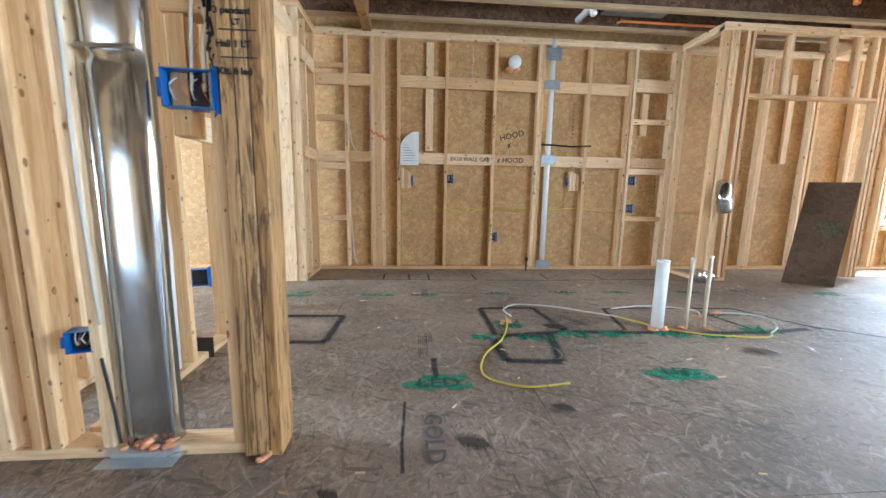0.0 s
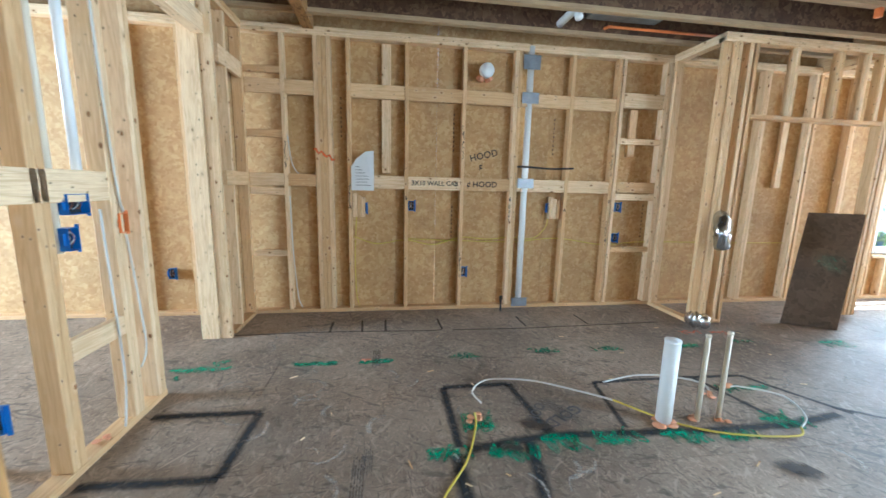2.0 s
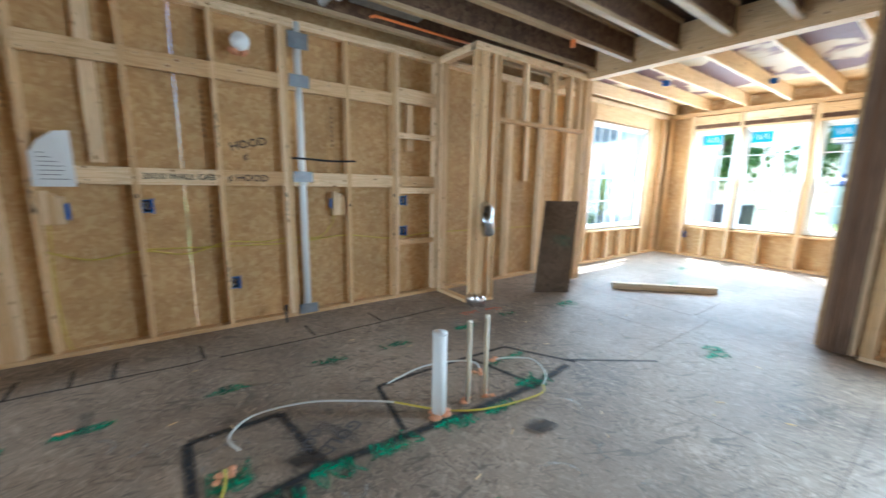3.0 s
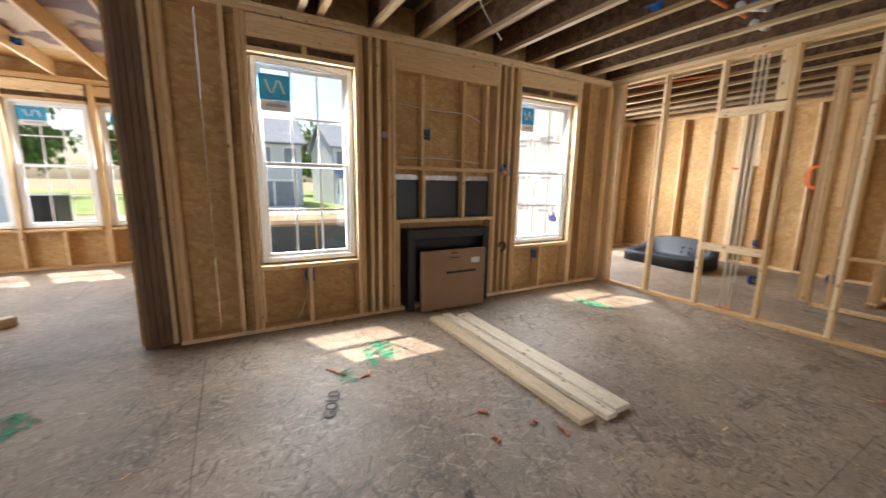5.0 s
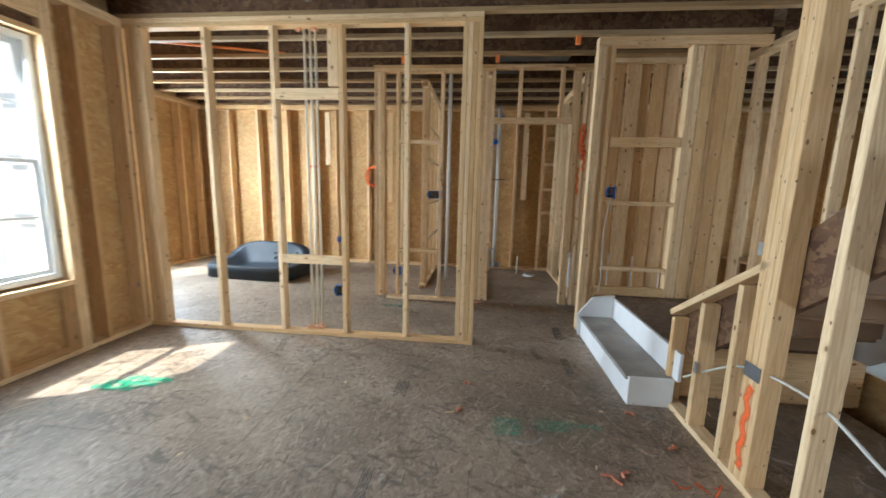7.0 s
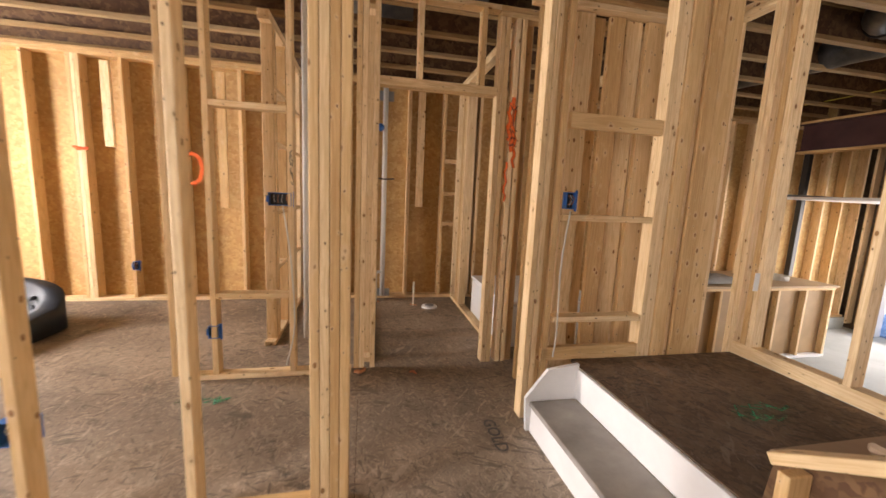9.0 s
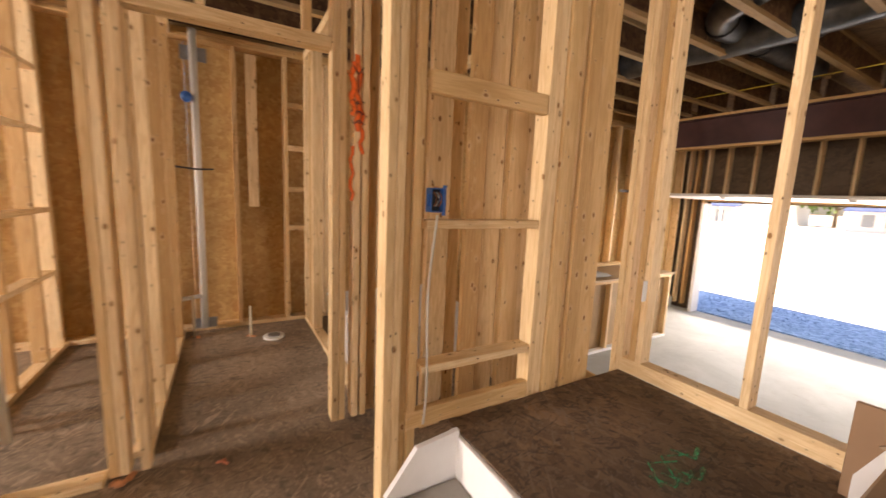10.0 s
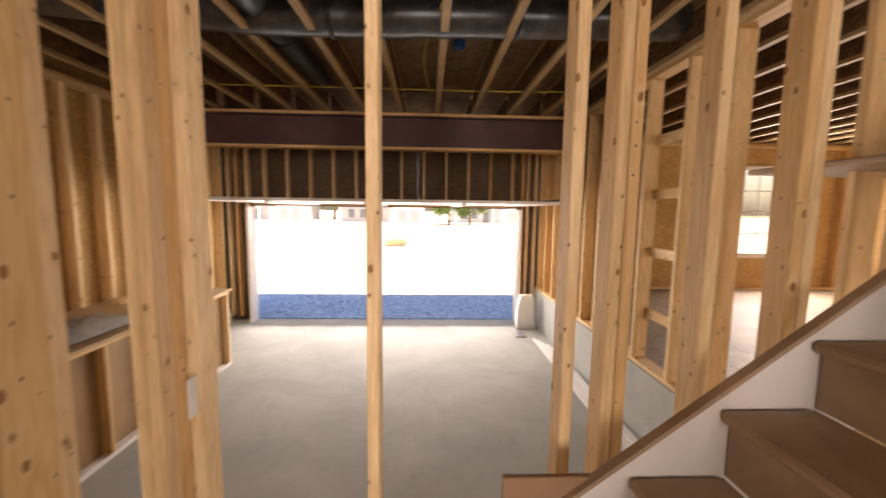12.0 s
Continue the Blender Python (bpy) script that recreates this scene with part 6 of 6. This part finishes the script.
for i in range(6):
    piece("stud", kb, -4.73 + 0.47 * i, -4.69 + 0.47 * i, -5.46, -5.38, GF + 0.04, 0.319)
piece("backing", kb, -4.74, -2.33, -5.48, -5.465, GF, 0.31, plain("ply_back", (0.42, 0.27, 0.14), 0.6, 0, 0.2, 3))
ob = thing("cable_roll", (-4.2, -5.75, 0.386), "roll of pale cable on the plywood top", "cable")
bm = bmesh.new()
for k in range(4):
    tube(bm, [(0.12 * math.cos(t), 0.12 * math.sin(t), 0.012 + 0.018 * k) for t in [i * 0.42 for i in range(16)]], 0.009, 6)
part("coil", bm, CABLEW, ob, at=(-4.2, -5.75, 0.386))
ob = solid("offcut", -4.6, -3.9, -6.2, -6.1, 0.386, 0.42, GRAIN, "lumber offcut lying on the plywood top", "lumber")
pf_ = thing("plastic_film", (-3.0, -5.72, 0.386), "crumpled grey plastic film lying on the plywood top", "plastic film")
bm = bmesh.new()
bmesh.ops.create_grid(bm, x_segments=16, y_segments=10, size=0.5)
for v in bm.verts:
    e = max(abs(v.co.x), abs(v.co.y)) / 0.5
    v.co = Vector((v.co.x * 0.9, v.co.y * 0.5, 0.012 + (1 - e ** 3) * (0.05 + 0.09 * abs(noise.noise(v.co * 6)))))
part("film_sheet", bm, plain("grey_film", (0.45, 0.46, 0.46), 0.25, 0, 0.15, 8, 0.4), pf_, smooth=True, at=(-3.0, -5.72, 0.386))
sb = thing("cement_bag", (-6.3, -0.98, GF), "white paper bag standing against the garage wall", "bag")
bm = bmesh.new()
bmesh.ops.create_cube(bm, size=1)
bmesh.ops.subdivide_edges(bm, edges=bm.edges[:], cuts=4, use_grid_fill=True)
for v in bm.verts:
    v.co = Vector((v.co.x * 0.16, v.co.y * 0.32, (v.co.z + 0.5) * 0.62))
    v.co.y *= 1 - 0.35 * (v.co.z / 0.62) ** 3
    v.co.x *= 1 - 0.3 * (v.co.z / 0.62)
    v.co += v.co.normalized() * 0.05 * noise.noise(v.co * 7)
for v in bm.verts:
    v.co.z = max(v.co.z, 0)
part("bag_body", bm, PAPER, sb, smooth=True, at=(-6.3, -0.98, GF))
for i in range(5):
    ob = solid("siding_strip", -5.7 + 0.1 * i, -2.4 + 0.2 * i, -1.0 + 0.045 * i, -0.962 + 0.045 * i, GF, GF + 0.03 + 0.008 * (i % 2), VINYL, "long white trim strip lying along the garage wall", "trim strip", group="trim strips")
ob = solid("floor_plate", -6.1, -5.8, -1.25, -0.95 - 0.12, GF, GF + 0.02, IRON, "dark flat plate on the slab", "plate")
# black wrapped ducts under the garage deck
for pts, r in (([(-0.8, -3.1, 3.0), (-1.8, -3.2, 2.97), (-2.2, -3.9, 2.92), (-3.0, -4.0, 2.95), (-4.5, -4.0, 2.97)], 0.11), ([(-2.65, -5.8, 2.96), (-2.75, -4.0, 2.90), (-2.7, -2.5, 2.90), (-2.75, -0.8, 2.95)], 0.14), ([(-2.0, -1.8, 2.95), (-1.6, -1.4, 2.93), (-1.3, -0.9, 2.95)], 0.11)):
    c = curve_pts(pts, 9)
    fd = thing("flexible_duct", c[0], "black foil-wrapped flexible duct between the joists", "duct", "flexible ducts")
    pipe("duct_sleeve", c, [r + 0.012 * noise.noise(Vector((i * 0.9, r * 50, 1))) for i in range(len(c))], SAND, fd, sides=14)
    for i in range(4, len(c) - 2, 8):
        pipe("strap", [c[i], c[i] + (c[i + 1] - c[i]).normalized() * 0.03], r + 0.014, BLACK, fd, "black strap", sides=14)
# steel ducts and plastic pipes between the house joists
for x0, x1, y0, y1, z0 in ((1.9, 2.6, 4.80, 5.10, 2.80), (2.1, 2.7, 3.83, 4.13, 2.80), (1.3, 2.1, -5.2, -5.0, 2.80), (1.5, 2.3, -3.00, -2.70, 2.80), (0.8, 1.6, -4.45, -4.10, 2.78)):
    solid("ceiling_duct", x0, x1, y0, y1, z0 + 0.06, z0 + 0.24, IRON, "galvanised steel duct between the joists", "duct", group="ceiling ducts", bevel=0.01)
for pts in ([(1.72, 5.3, 2.86), (1.72, 4.9, 2.86), (1.72, 4.85, 2.76)], [(2.9, -1.08, 2.82), (2.9, -1.60, 2.92)], [(3.0, -2.06, 2.82), (3.0, -2.58, 2.92)], [(3.1, -2.55, 2.82), (3.2, -3.07, 2.92)]):
    pipe("drain_pipe", pts, 0.035, PVC, None, "white plastic drain pipe between the joists", "pipe", "ceiling drain pipes", 14)
for pts in ([(2.2, 5.2, 2.86), (3.6, 5.2, 2.86)], [(2.2, 5.2, 2.86), (2.1, 5.35, 2.84)], [(3.1, -1.7, 2.86), (3.1, -2.4, 2.84)], [(6.0, -3.4, 2.82), (3.4, -4.2, 2.82)]):
    pipe("orange_pipe", pts, 0.014, ORANGE, None, "thin orange plastic pipe among the joists", "pipe", "orange pipes", 8)
for x, y in ((3.9, 4.264), (3.4, -3.056), (1.6, -4.032), (2.6, -4.032), (0.9, -3.544)):
    solid("sprinkler_cap", x - 0.02, x + 0.02, y - 0.02, y + 0.02, 2.70, 2.769, ORANGE, "small orange cap hanging from a joist", "pipe cap", group="orange caps")

# ---- stickers on the panes and the building wrap outside ----
STICK = plain("blue_sticker", (0.02, 0.34, 0.62), 0.5)
GREY = plain("grey_print", (0.45, 0.47, 0.5), 0.6)
for (x, y, w, h, z, ax) in ((4.955, 1.23, 0.25, 0.30, 2.11, "y"), (4.955, -1.62, 0.2, 0.28, 2.15, "y"), (8.935, 4.72, 0.3, 0.25, 2.2, "y"), (8.935, 3.98, 0.3, 0.25, 2.2, "y"), (8.935, 3.0, 0.25, 0.25, 2.2, "y")):
    ob = thing("window_sticker", (x, y, z - h / 2), "blue and white maker's sticker on a window pane", "sticker", "window stickers")
    piece("blue_field", ob, x, x + 0.002, y - w / 2, y + w / 2, z - h * 0.2, z + h / 2, STICK, 0)
    piece("white_field", ob, x, x + 0.002, y - w / 2, y + w / 2, z - h / 2, z - h * 0.2 - 0.001, PAPER, 0)
    for k in range(3):
        p = piece("mark_bar", ob, x - 0.002, x - 0.001, y - w * 0.25 + k * w * 0.22, y - w * 0.2 + k * w * 0.22, z - h * 0.02, z + h * 0.36, PAPER, 0)
        p.rotation_euler = (radians(20 if k % 2 else -20), 0, 0)
    piece("print_bar", ob, x - 0.002, x - 0.001, y - w * 0.35, y + w * 0.3, z - h * 0.38, z - h * 0.3, GREY, 0)
wr = thing("building_wrap", (5.95, -2.98, -0.3), "white printed building wrap on the outside wall", "building wrap", kind="structure")
WRAP = plain("white_wrap", (0.84, 0.85, 0.86), 0.6, 0, 0.04, 3)
piece("wrap_sheet", wr, 5.03, 7.0, -2.988, -2.982, -0.5, 3.1, WRAP, 0)
for r in range(3):
    for k in range(3):
        x, z = 5.25 + 0.62 * k, 2.1 - 0.55 * r
        piece("print_bar", wr, x, x + 0.30, -2.981, -2.979, z, z + 0.05, GREY, 0)
        piece("print_bar", wr, x, x + 0.24, -2.981, -2.979, z - 0.08, z - 0.04, GREY, 0)
        piece("mark", wr, x - 0.12, x - 0.07, -2.981, -2.979, z - 0.08, z + 0.05, GREY, 0)
piece("mark", wr, 5.06, 5.20, -2.981, -2.979, 1.66, 1.70, INK, 0)
piece("mark", wr, 5.06, 5.20, -2.981, -2.979, 1.36, 1.40, INK, 0)
piece("mark", wr, 5.06, 5.085, -2.981, -2.979, 1.41, 1.65, INK, 0)
piece("mark", wr, 5.12, 5.14, -2.981, -2.979, 1.45, 1.61, INK, 0)
piece("mark", wr, 5.175, 5.195, -2.981, -2.979, 1.45, 1.61, INK, 0)
piece("mark", wr, 5.141, 5.174, -2.981, -2.979, 1.52, 1.545, INK, 0)
bm = bmesh.new()
P = [(-0.09, 0), (-0.12, 0.13), (-0.05, 0.07), (0, 0.17), (0.05, 0.07), (0.12, 0.13), (0.09, 0)]
f = bm.faces.new([bm.verts.new((x, 0, z)) for x, z in P])
part("crown_mark", bm, plain("crown_blue", (0.05, 0.08, 0.35), 0.6), wr, at=(5.75, -2.978, 0.78))

# ---- outside ----
def ground_mat(name, a, b, scale):
    m, nt, bs = material(name, 0.95)
    v = coords(nt, (1, 1, 1), "Object", False)
    n = noise_tex(nt, v, scale, 8, 0.7, 0.5)
    c = ramp(nt, n, [(0.35, a), (0.62, b)])
    nt.links.new(c, bs.inputs["Base Color"])
    bump(nt, bs, noise_tex(nt, v, 9, 6, 0.7), 0.5, 0.03)
    return m


DIRT = ground_mat("lot_soil", (0.26, 0.17, 0.10), (0.42, 0.31, 0.20), 0.6)
GRASS = ground_mat("lawn", (0.16, 0.23, 0.06), (0.28, 0.34, 0.13), 0.8)
ROADM = ground_mat("road_surface", (0.36, 0.36, 0.36), (0.42, 0.42, 0.42), 1.0)
PAVE = ground_mat("pale_ground", (0.55, 0.53, 0.49), (0.68, 0.66, 0.62), 0.5)
GRAVEL = ground_mat("slate_gravel", (0.07, 0.20, 0.42), (0.32, 0.54, 0.82), 11)
GZ = -0.95
solid("ground", -400, 400, -400, 400, GZ - 0.2, GZ, DIRT, "bare brown soil of a building site", "ground", "structure", bevel=0)
solid("ground", -300, -7.0, -150, 150, GZ, -0.66, PAVE, "pale dry ground before the garage", "ground", "structure", bevel=0)
solid("gravel_strip", -8.9, -6.86, -7.2, 0.6, -0.659, -0.63, GRAVEL, "slate-blue gravel apron before the garage", "ground", "structure", bevel=0)
rs = np.random.RandomState(3)
bm = bmesh.new()
for i in range(2600):
    x, y = rs.uniform(-8.85, -6.9), rs.uniform(-6.8, -0.2)
    s = rs.uniform(0.012, 0.03)
    q = [Vector((rs.uniform(-1, 1), rs.uniform(-1, 1), rs.uniform(-0.3, 1))).normalized() * s for _ in range(4)]
    v = [bm.verts.new(Vector((x, y, -0.625)) + p) for p in q]
    for t in ((0, 1, 2), (0, 2, 3), (0, 3, 1), (1, 3, 2)):
        bm.faces.new([v[k] for k in t])
bmesh.ops.recalc_face_normals(bm, faces=bm.faces)
tagged(new("gravel", finish(bm, "gravel", GRAVEL)), "loose slate-blue stones", "gravel", kind="stuff")
for x0, x1, m, nm, lb in ((12.3, 14.0, GRASS, "grass_strip", "strip of rough grass"), (22.5, 24, ROADM, "pavement", "pale concrete kerb and pavement"), (28.5, 30, ROADM, "road", "pale asphalt road edge"), (24.2, 28.3, GRASS, "grass_strip", "thin dry grass"), (32, 90, GRASS, "lawn", "green lawn before the houses")):
    solid(nm, x0, x1, -120, 120, GZ, GZ + 0.03, m, lb, "ground", "structure", bevel=0)
solid("soil_bank", 19.5, 22, -60, 60, GZ, GZ + 0.5, DIRT, "low bank of brown soil", "ground", "structure", bevel=0.2)
solid("grass_strip", -200, 60, 14, 60, GZ, GZ + 0.035, GRASS, "rough grass beside the plot", "ground", "structure", bevel=0)
SILT = plain("silt_fabric", (0.06, 0.075, 0.10), 0.6, 0, 0.2)
sfn = thing("silt_fence", (14.2, 0, GZ), "black silt fence on wooden stakes", "fence")
for i in range(34):
    y = -26 + 1.8 * i
    piece("fabric", sfn, 14.2, 14.21, y, y + 1.79, GZ, GZ + 0.85, SILT, 0)
    piece("stake", sfn, 14.14, 14.19, y - 0.025, y + 0.025, GZ, GZ + 0.95)

SIDING = {"white": plain("white_siding", (0.60, 0.63, 0.66), 0.7, 0, 0.04), "grey": plain("grey_siding", (0.62, 0.66, 0.70), 0.7, 0, 0.05), "blue": plain("blue_grey_siding", (0.66, 0.75, 0.82), 0.7, 0, 0.05)}
ROOF = plain("grey_shingles", (0.24, 0.26, 0.31), 0.9, 0, 0.25, 3)
PORCH = plain("blue_metal_roof", (0.05, 0.09, 0.22), 0.5, 0.2, 0.1, 3)
PANEG = plain("dark_window_glass", (0.22, 0.26, 0.30), 0.15, 0, 0.1)


def slab(name, parent, pts, thick, mat, at):
    bm = bmesh.new()
    f = bm.faces.new([bm.verts.new(p) for p in pts])
    g = bmesh.ops.extrude_face_region(bm, geom=[f])
    bmesh.ops.translate(bm, vec=(0, 0, thick), verts=[v for v in g["geom"] if isinstance(v, bmesh.types.BMVert)])
    bmesh.ops.recalc_face_normals(bm, faces=bm.faces)
    return part(name, bm, mat, parent, at=at)


def house(x, y, turn, siding, w=13.0, d=9.0, h=5.4, z0=GZ):
    """A two-storey house; its front looks along -x before the turn."""
    o = thing("house", (0, 0, 0), "two-storey house with pale siding, shingled gable roof and a garage", "house", "houses across the road")
    m = SIDING[siding]
    piece("wall", o, 0, d, -w / 2, w / 2, 0, h, m, 0)
    slab("roof", o, [(-0.5, -w / 2 - 0.4, h), (d / 2, -w / 2 - 0.4, h + 2.6), (d / 2, w / 2 + 0.4, h + 2.6), (-0.5, w / 2 + 0.4, h)], 0.15, ROOF, (0, 0, 0))
    slab("roof", o, [(d + 0.5, -w / 2 - 0.4, h), (d / 2, -w / 2 - 0.4, h + 2.6), (d / 2, w / 2 + 0.4, h + 2.6), (d + 0.5, w / 2 + 0.4, h)], 0.15, ROOF, (0, 0, 0))
    for yy in (-w / 2, w / 2 - 0.1):
        slab("gable", o, [(0, yy, h), (d, yy, h), (d / 2, yy, h + 2.55)], 0.02, m, (0, 0, 0))
        bm = bmesh.new()
        a = [bm.verts.new(p) for p in ((0, yy, h), (d, yy, h), (d / 2, yy, h + 2.55))]
        b = [bm.verts.new((v.co.x, yy + 0.1, v.co.z)) for v in a]
        bm.faces.new(a)
        bm.faces.new(b[::-1])
        part("gable", bm, m, o)
    bm = bmesh.new()
    pk = [(-0.35, -1.2, h), (-0.35, 3.6, h), (-0.35, 1.2, h + 1.9)]
    v0 = [bm.verts.new(p) for p in pk]
    v1 = [bm.verts.new((3.2, p[1], p[2])) for p in pk]
    bm.faces.new(v0)
    for i in range(3):
        j = (i + 1) % 3
        bm.faces.new((v0[i], v0[j], v1[j], v1[i]))
    bmesh.ops.recalc_face_normals(bm, faces=bm.faces)
    part("front_gable", bm, m, o)
    for s, e in ((-1.4, 1.2), (3.8, 1.2)):
        slab("gable_trim", o, [(-0.55, s, h - 0.1), (-0.55, e, h + 2.05), (-0.30, e, h + 2.05), (-0.30, s, h - 0.1)], 0.16, VINYL, (0, 0, 0))
    slab("porch_roof", o, [(-2.0, -w / 2 + 4.6, 2.6), (0, -w / 2 + 4.6, 3.3), (0, w / 2, 3.3), (-2.0, w / 2, 2.6)], 0.12, PORCH, (0, 0, 0))
    for yy in (-w / 2 + 4.8, 0.2, w / 2 - 0.3):
        piece("porch_post", o, -1.85, -1.65, yy, yy + 0.2, 0, 2.6, VINYL, 0)
    piece("garage_frame", o, -0.05, 0.0, -w / 2 + 0.4, -w / 2 + 4.4, 0, 2.4, VINYL, 0)
    piece("garage_door", o, -0.07, -0.051, -w / 2 + 0.6, -w / 2 + 2.3, 0, 2.2, PANEG, 0)
    piece("garage_door", o, -0.07, -0.051, -w / 2 + 2.5, -w / 2 + 4.2, 0, 2.2, PANEG, 0)
    piece("driveway", o, -10, -0.1, -w / 2 + 0.5, -w / 2 + 4.3, 0.035, 0.045, PAVE, 0)
    piece("front_door", o, -0.06, 0, 0.7, 1.7, 0, 2.1, PANEG, 0)
    for yy, zz in ((-5.3, 3.7), (-3.2, 3.7), (-0.4, 3.7), (2.0, 3.7), (4.4, 3.7), (2.6, 0.9), (4.4, 0.9)):
        wn_ = thing("window", (0, 0, 0))
        wn_.parent = o
        piece("frame", wn_, -0.05, 0, yy - 0.08, yy + 1.08, zz - 0.08, zz + 1.48, VINYL, 0)
        piece("pane", wn_, -0.07, -0.051, yy, yy + 1, zz, zz + 1.4, PANEG, 0)
    for k in range(3):
        wn_ = thing("window", (0, 0, 0))
        wn_.parent = o
        xx = 1.5 + 2.6 * k
        piece("frame", wn_, xx - 0.08, xx + 1.0, -w / 2 - 0.05, -w / 2, 3.6, 5.0, VINYL, 0)
        piece("pane", wn_, xx, xx + 0.9, -w / 2 - 0.07, -w / 2 - 0.051, 3.7, 4.9, PANEG, 0)
    o.location = (x, y, z0)
    o.rotation_euler = (0, 0, radians(turn))
    return o


house(38, 1.5, 0, "white", 11.5)
house(39, -13, 2, "grey", 11.5)
house(38, 27, -3, "grey", 11.5)
house(44, 42, -6, "blue")
house(44, -30, 4, "blue")
house(14.8, 13.2, 0, "blue", 7, 9, 6.5)
house(9, 24, 90, "blue")
house(-60, -10, 180, "white")
house(-62, 8, 180, "grey")
house(-64, -30, 180, "white")

LEAF = plain("leaf_green", (0.12, 0.22, 0.05), 0.6, 0, 0.4, 3)
LEAFL = plain("leaf_light_green", (0.20, 0.30, 0.07), 0.6, 0, 0.4, 3)
BARK = plain("bark", (0.12, 0.09, 0.06), 0.9, 0, 0.3, 9, 0.6)


def tree_mesh(seed, h, spread, mat, n=2600, leaf=0.14):
    rs = random.Random(seed)
    trunk = bmesh.new()
    tube(trunk, [(0, 0, 0), (0.05, 0, h * 0.3), (0, 0.05, h * 0.6), (0.1, 0, h * 0.85)], [h * 0.03, h * 0.022, h * 0.014, h * 0.005], 8)
    tips = []
    for i in range(11):
        a = rs.uniform(0, 6.28)
        z0 = h * rs.uniform(0.25, 0.7)
        L = spread * rs.uniform(0.5, 1)
        end = Vector((math.cos(a) * L, math.sin(a) * L, z0 + L * rs.uniform(0.3, 0.9)))
        tube(trunk, [(0, 0, z0), (end.x * 0.5, end.y * 0.5, z0 + (end.z - z0) * 0.6), end], [h * 0.012, h * 0.008, h * 0.003], 6)
        tips += [end, end * 0.7 + Vector((0, 0, z0 * 0.3))]
    tips += [Vector((rs.uniform(-.4, .4) * spread, rs.uniform(-.4, .4) * spread, h * rs.uniform(0.7, 1))) for _ in range(7)]
    crown = bmesh.new()
    for i in range(n):
        c = tips[i % len(tips)]
        r = spread * 0.36
        p = c + Vector((rs.gauss(0, r * 0.5), rs.gauss(0, r * 0.5), rs.gauss(0, r * 0.4)))
        q = Euler((rs.uniform(0, 6), rs.uniform(0, 6), 0)).to_matrix()
        s = leaf * rs.uniform(0.6, 1.3)
        crown.faces.new([crown.verts.new(p + q @ Vector(t) * s) for t in ((-1, 0, 0), (0, -0.5, 0.15), (1, 0, 0), (0, 0.5, 0.15))])
    return trunk, crown


def tree(x, y, seed, h, spread, mat, n=2600, leaf=0.14):
    o = thing("tree", (x, y, GZ), "broad leafy green tree beyond the plot", "tree", "trees outside")
    t, c = tree_mesh(seed, h, spread, mat, n, leaf)
    part("trunk", t, BARK, o, at=(x, y, GZ))
    part("crown", c, mat, o, at=(x, y, GZ))
    return o


tree(9.5, 11.5, 1, 3.2, 1.8, LEAFL, 3000, 0.11)
tree(11.8, 9.6, 2, 2.6, 1.2, LEAFL, 2600, 0.09)
t0 = tree(58, 9, 3, 10, 4.5, LEAF, 2600, 0.4)
for x, y, s in ((60, 22, 1.1), (62, 27, 0.9), (63, -8, 1.0), (58, -27, 1.1), (64, 5, 1.2), (-50, 0, 0.6), (-52, 3, 0.55), (-70, -20, 1), (30, 40, 1), (12, 38, 1.1)):
    copy_thing(t0, Matrix.Translation((x, y, GZ)) @ Matrix.Diagonal((s, s, s, 1)))
solid("soil_heap", -22, -21, -5.2, -4, -0.66, -0.3, DIRT, "low heap of soil and debris", "soil heap", bevel=0.2)
solid("dumpster", 24.5, 26.5, 8.5, 12.0, GZ, GZ + 1.5, BLACK, "dark site container beside the road", "container", bevel=0.05)

bm = bmesh.new()
prof = [(-2.40, 0.0), (-2.38, 0.19), (-0.62, 1.56), (-0.62, 1.22), (-2.16, 0.0)]
vs = [[bm.verts.new((x + 0.15, y + 1.3, z)) for y, z in prof] for x in (0.311, 0.342)]
bm.faces.new(vs[0])
bm.faces.new(vs[1][::-1])
for i in range(5):
    j = (i + 1) % 5
    bm.faces.new((vs[0][i], vs[0][j], vs[1][j], vs[1][i]))
bmesh.ops.recalc_face_normals(bm, faces=bm.faces)
part("stringer", bm, OSB_DARK, sf, "dark strand board stringer", at=(-0.15, -1.3, LZ))
pipe("wall_cable", curve_pts([(0.42, -2.12, 0.27), (0.40, -2.0, 0.36), (0.39, -1.86, 0.46), (0.40, -1.74, 0.53), (0.42, -1.62, 0.58), (0.40, -1.5, 0.60), (0.39, -1.25, 0.60), (0.37, -1.0, 0.50), (0.3, -0.8, 0.42)], 6), 0.0065, CABLEW, None, "white cable threaded through the low stair wall", "cable", "", 8)
for y, z, w in ((-1.56, 0.59, 0.10), (-1.98, 0.40, 0.03)):
    solid("duct_tape", 0.436, 0.441, y - w / 2, y + w / 2, z - 0.035, z + 0.035, IRON, "strip of grey tape holding the cable to a stud", "tape", group="tape strips")
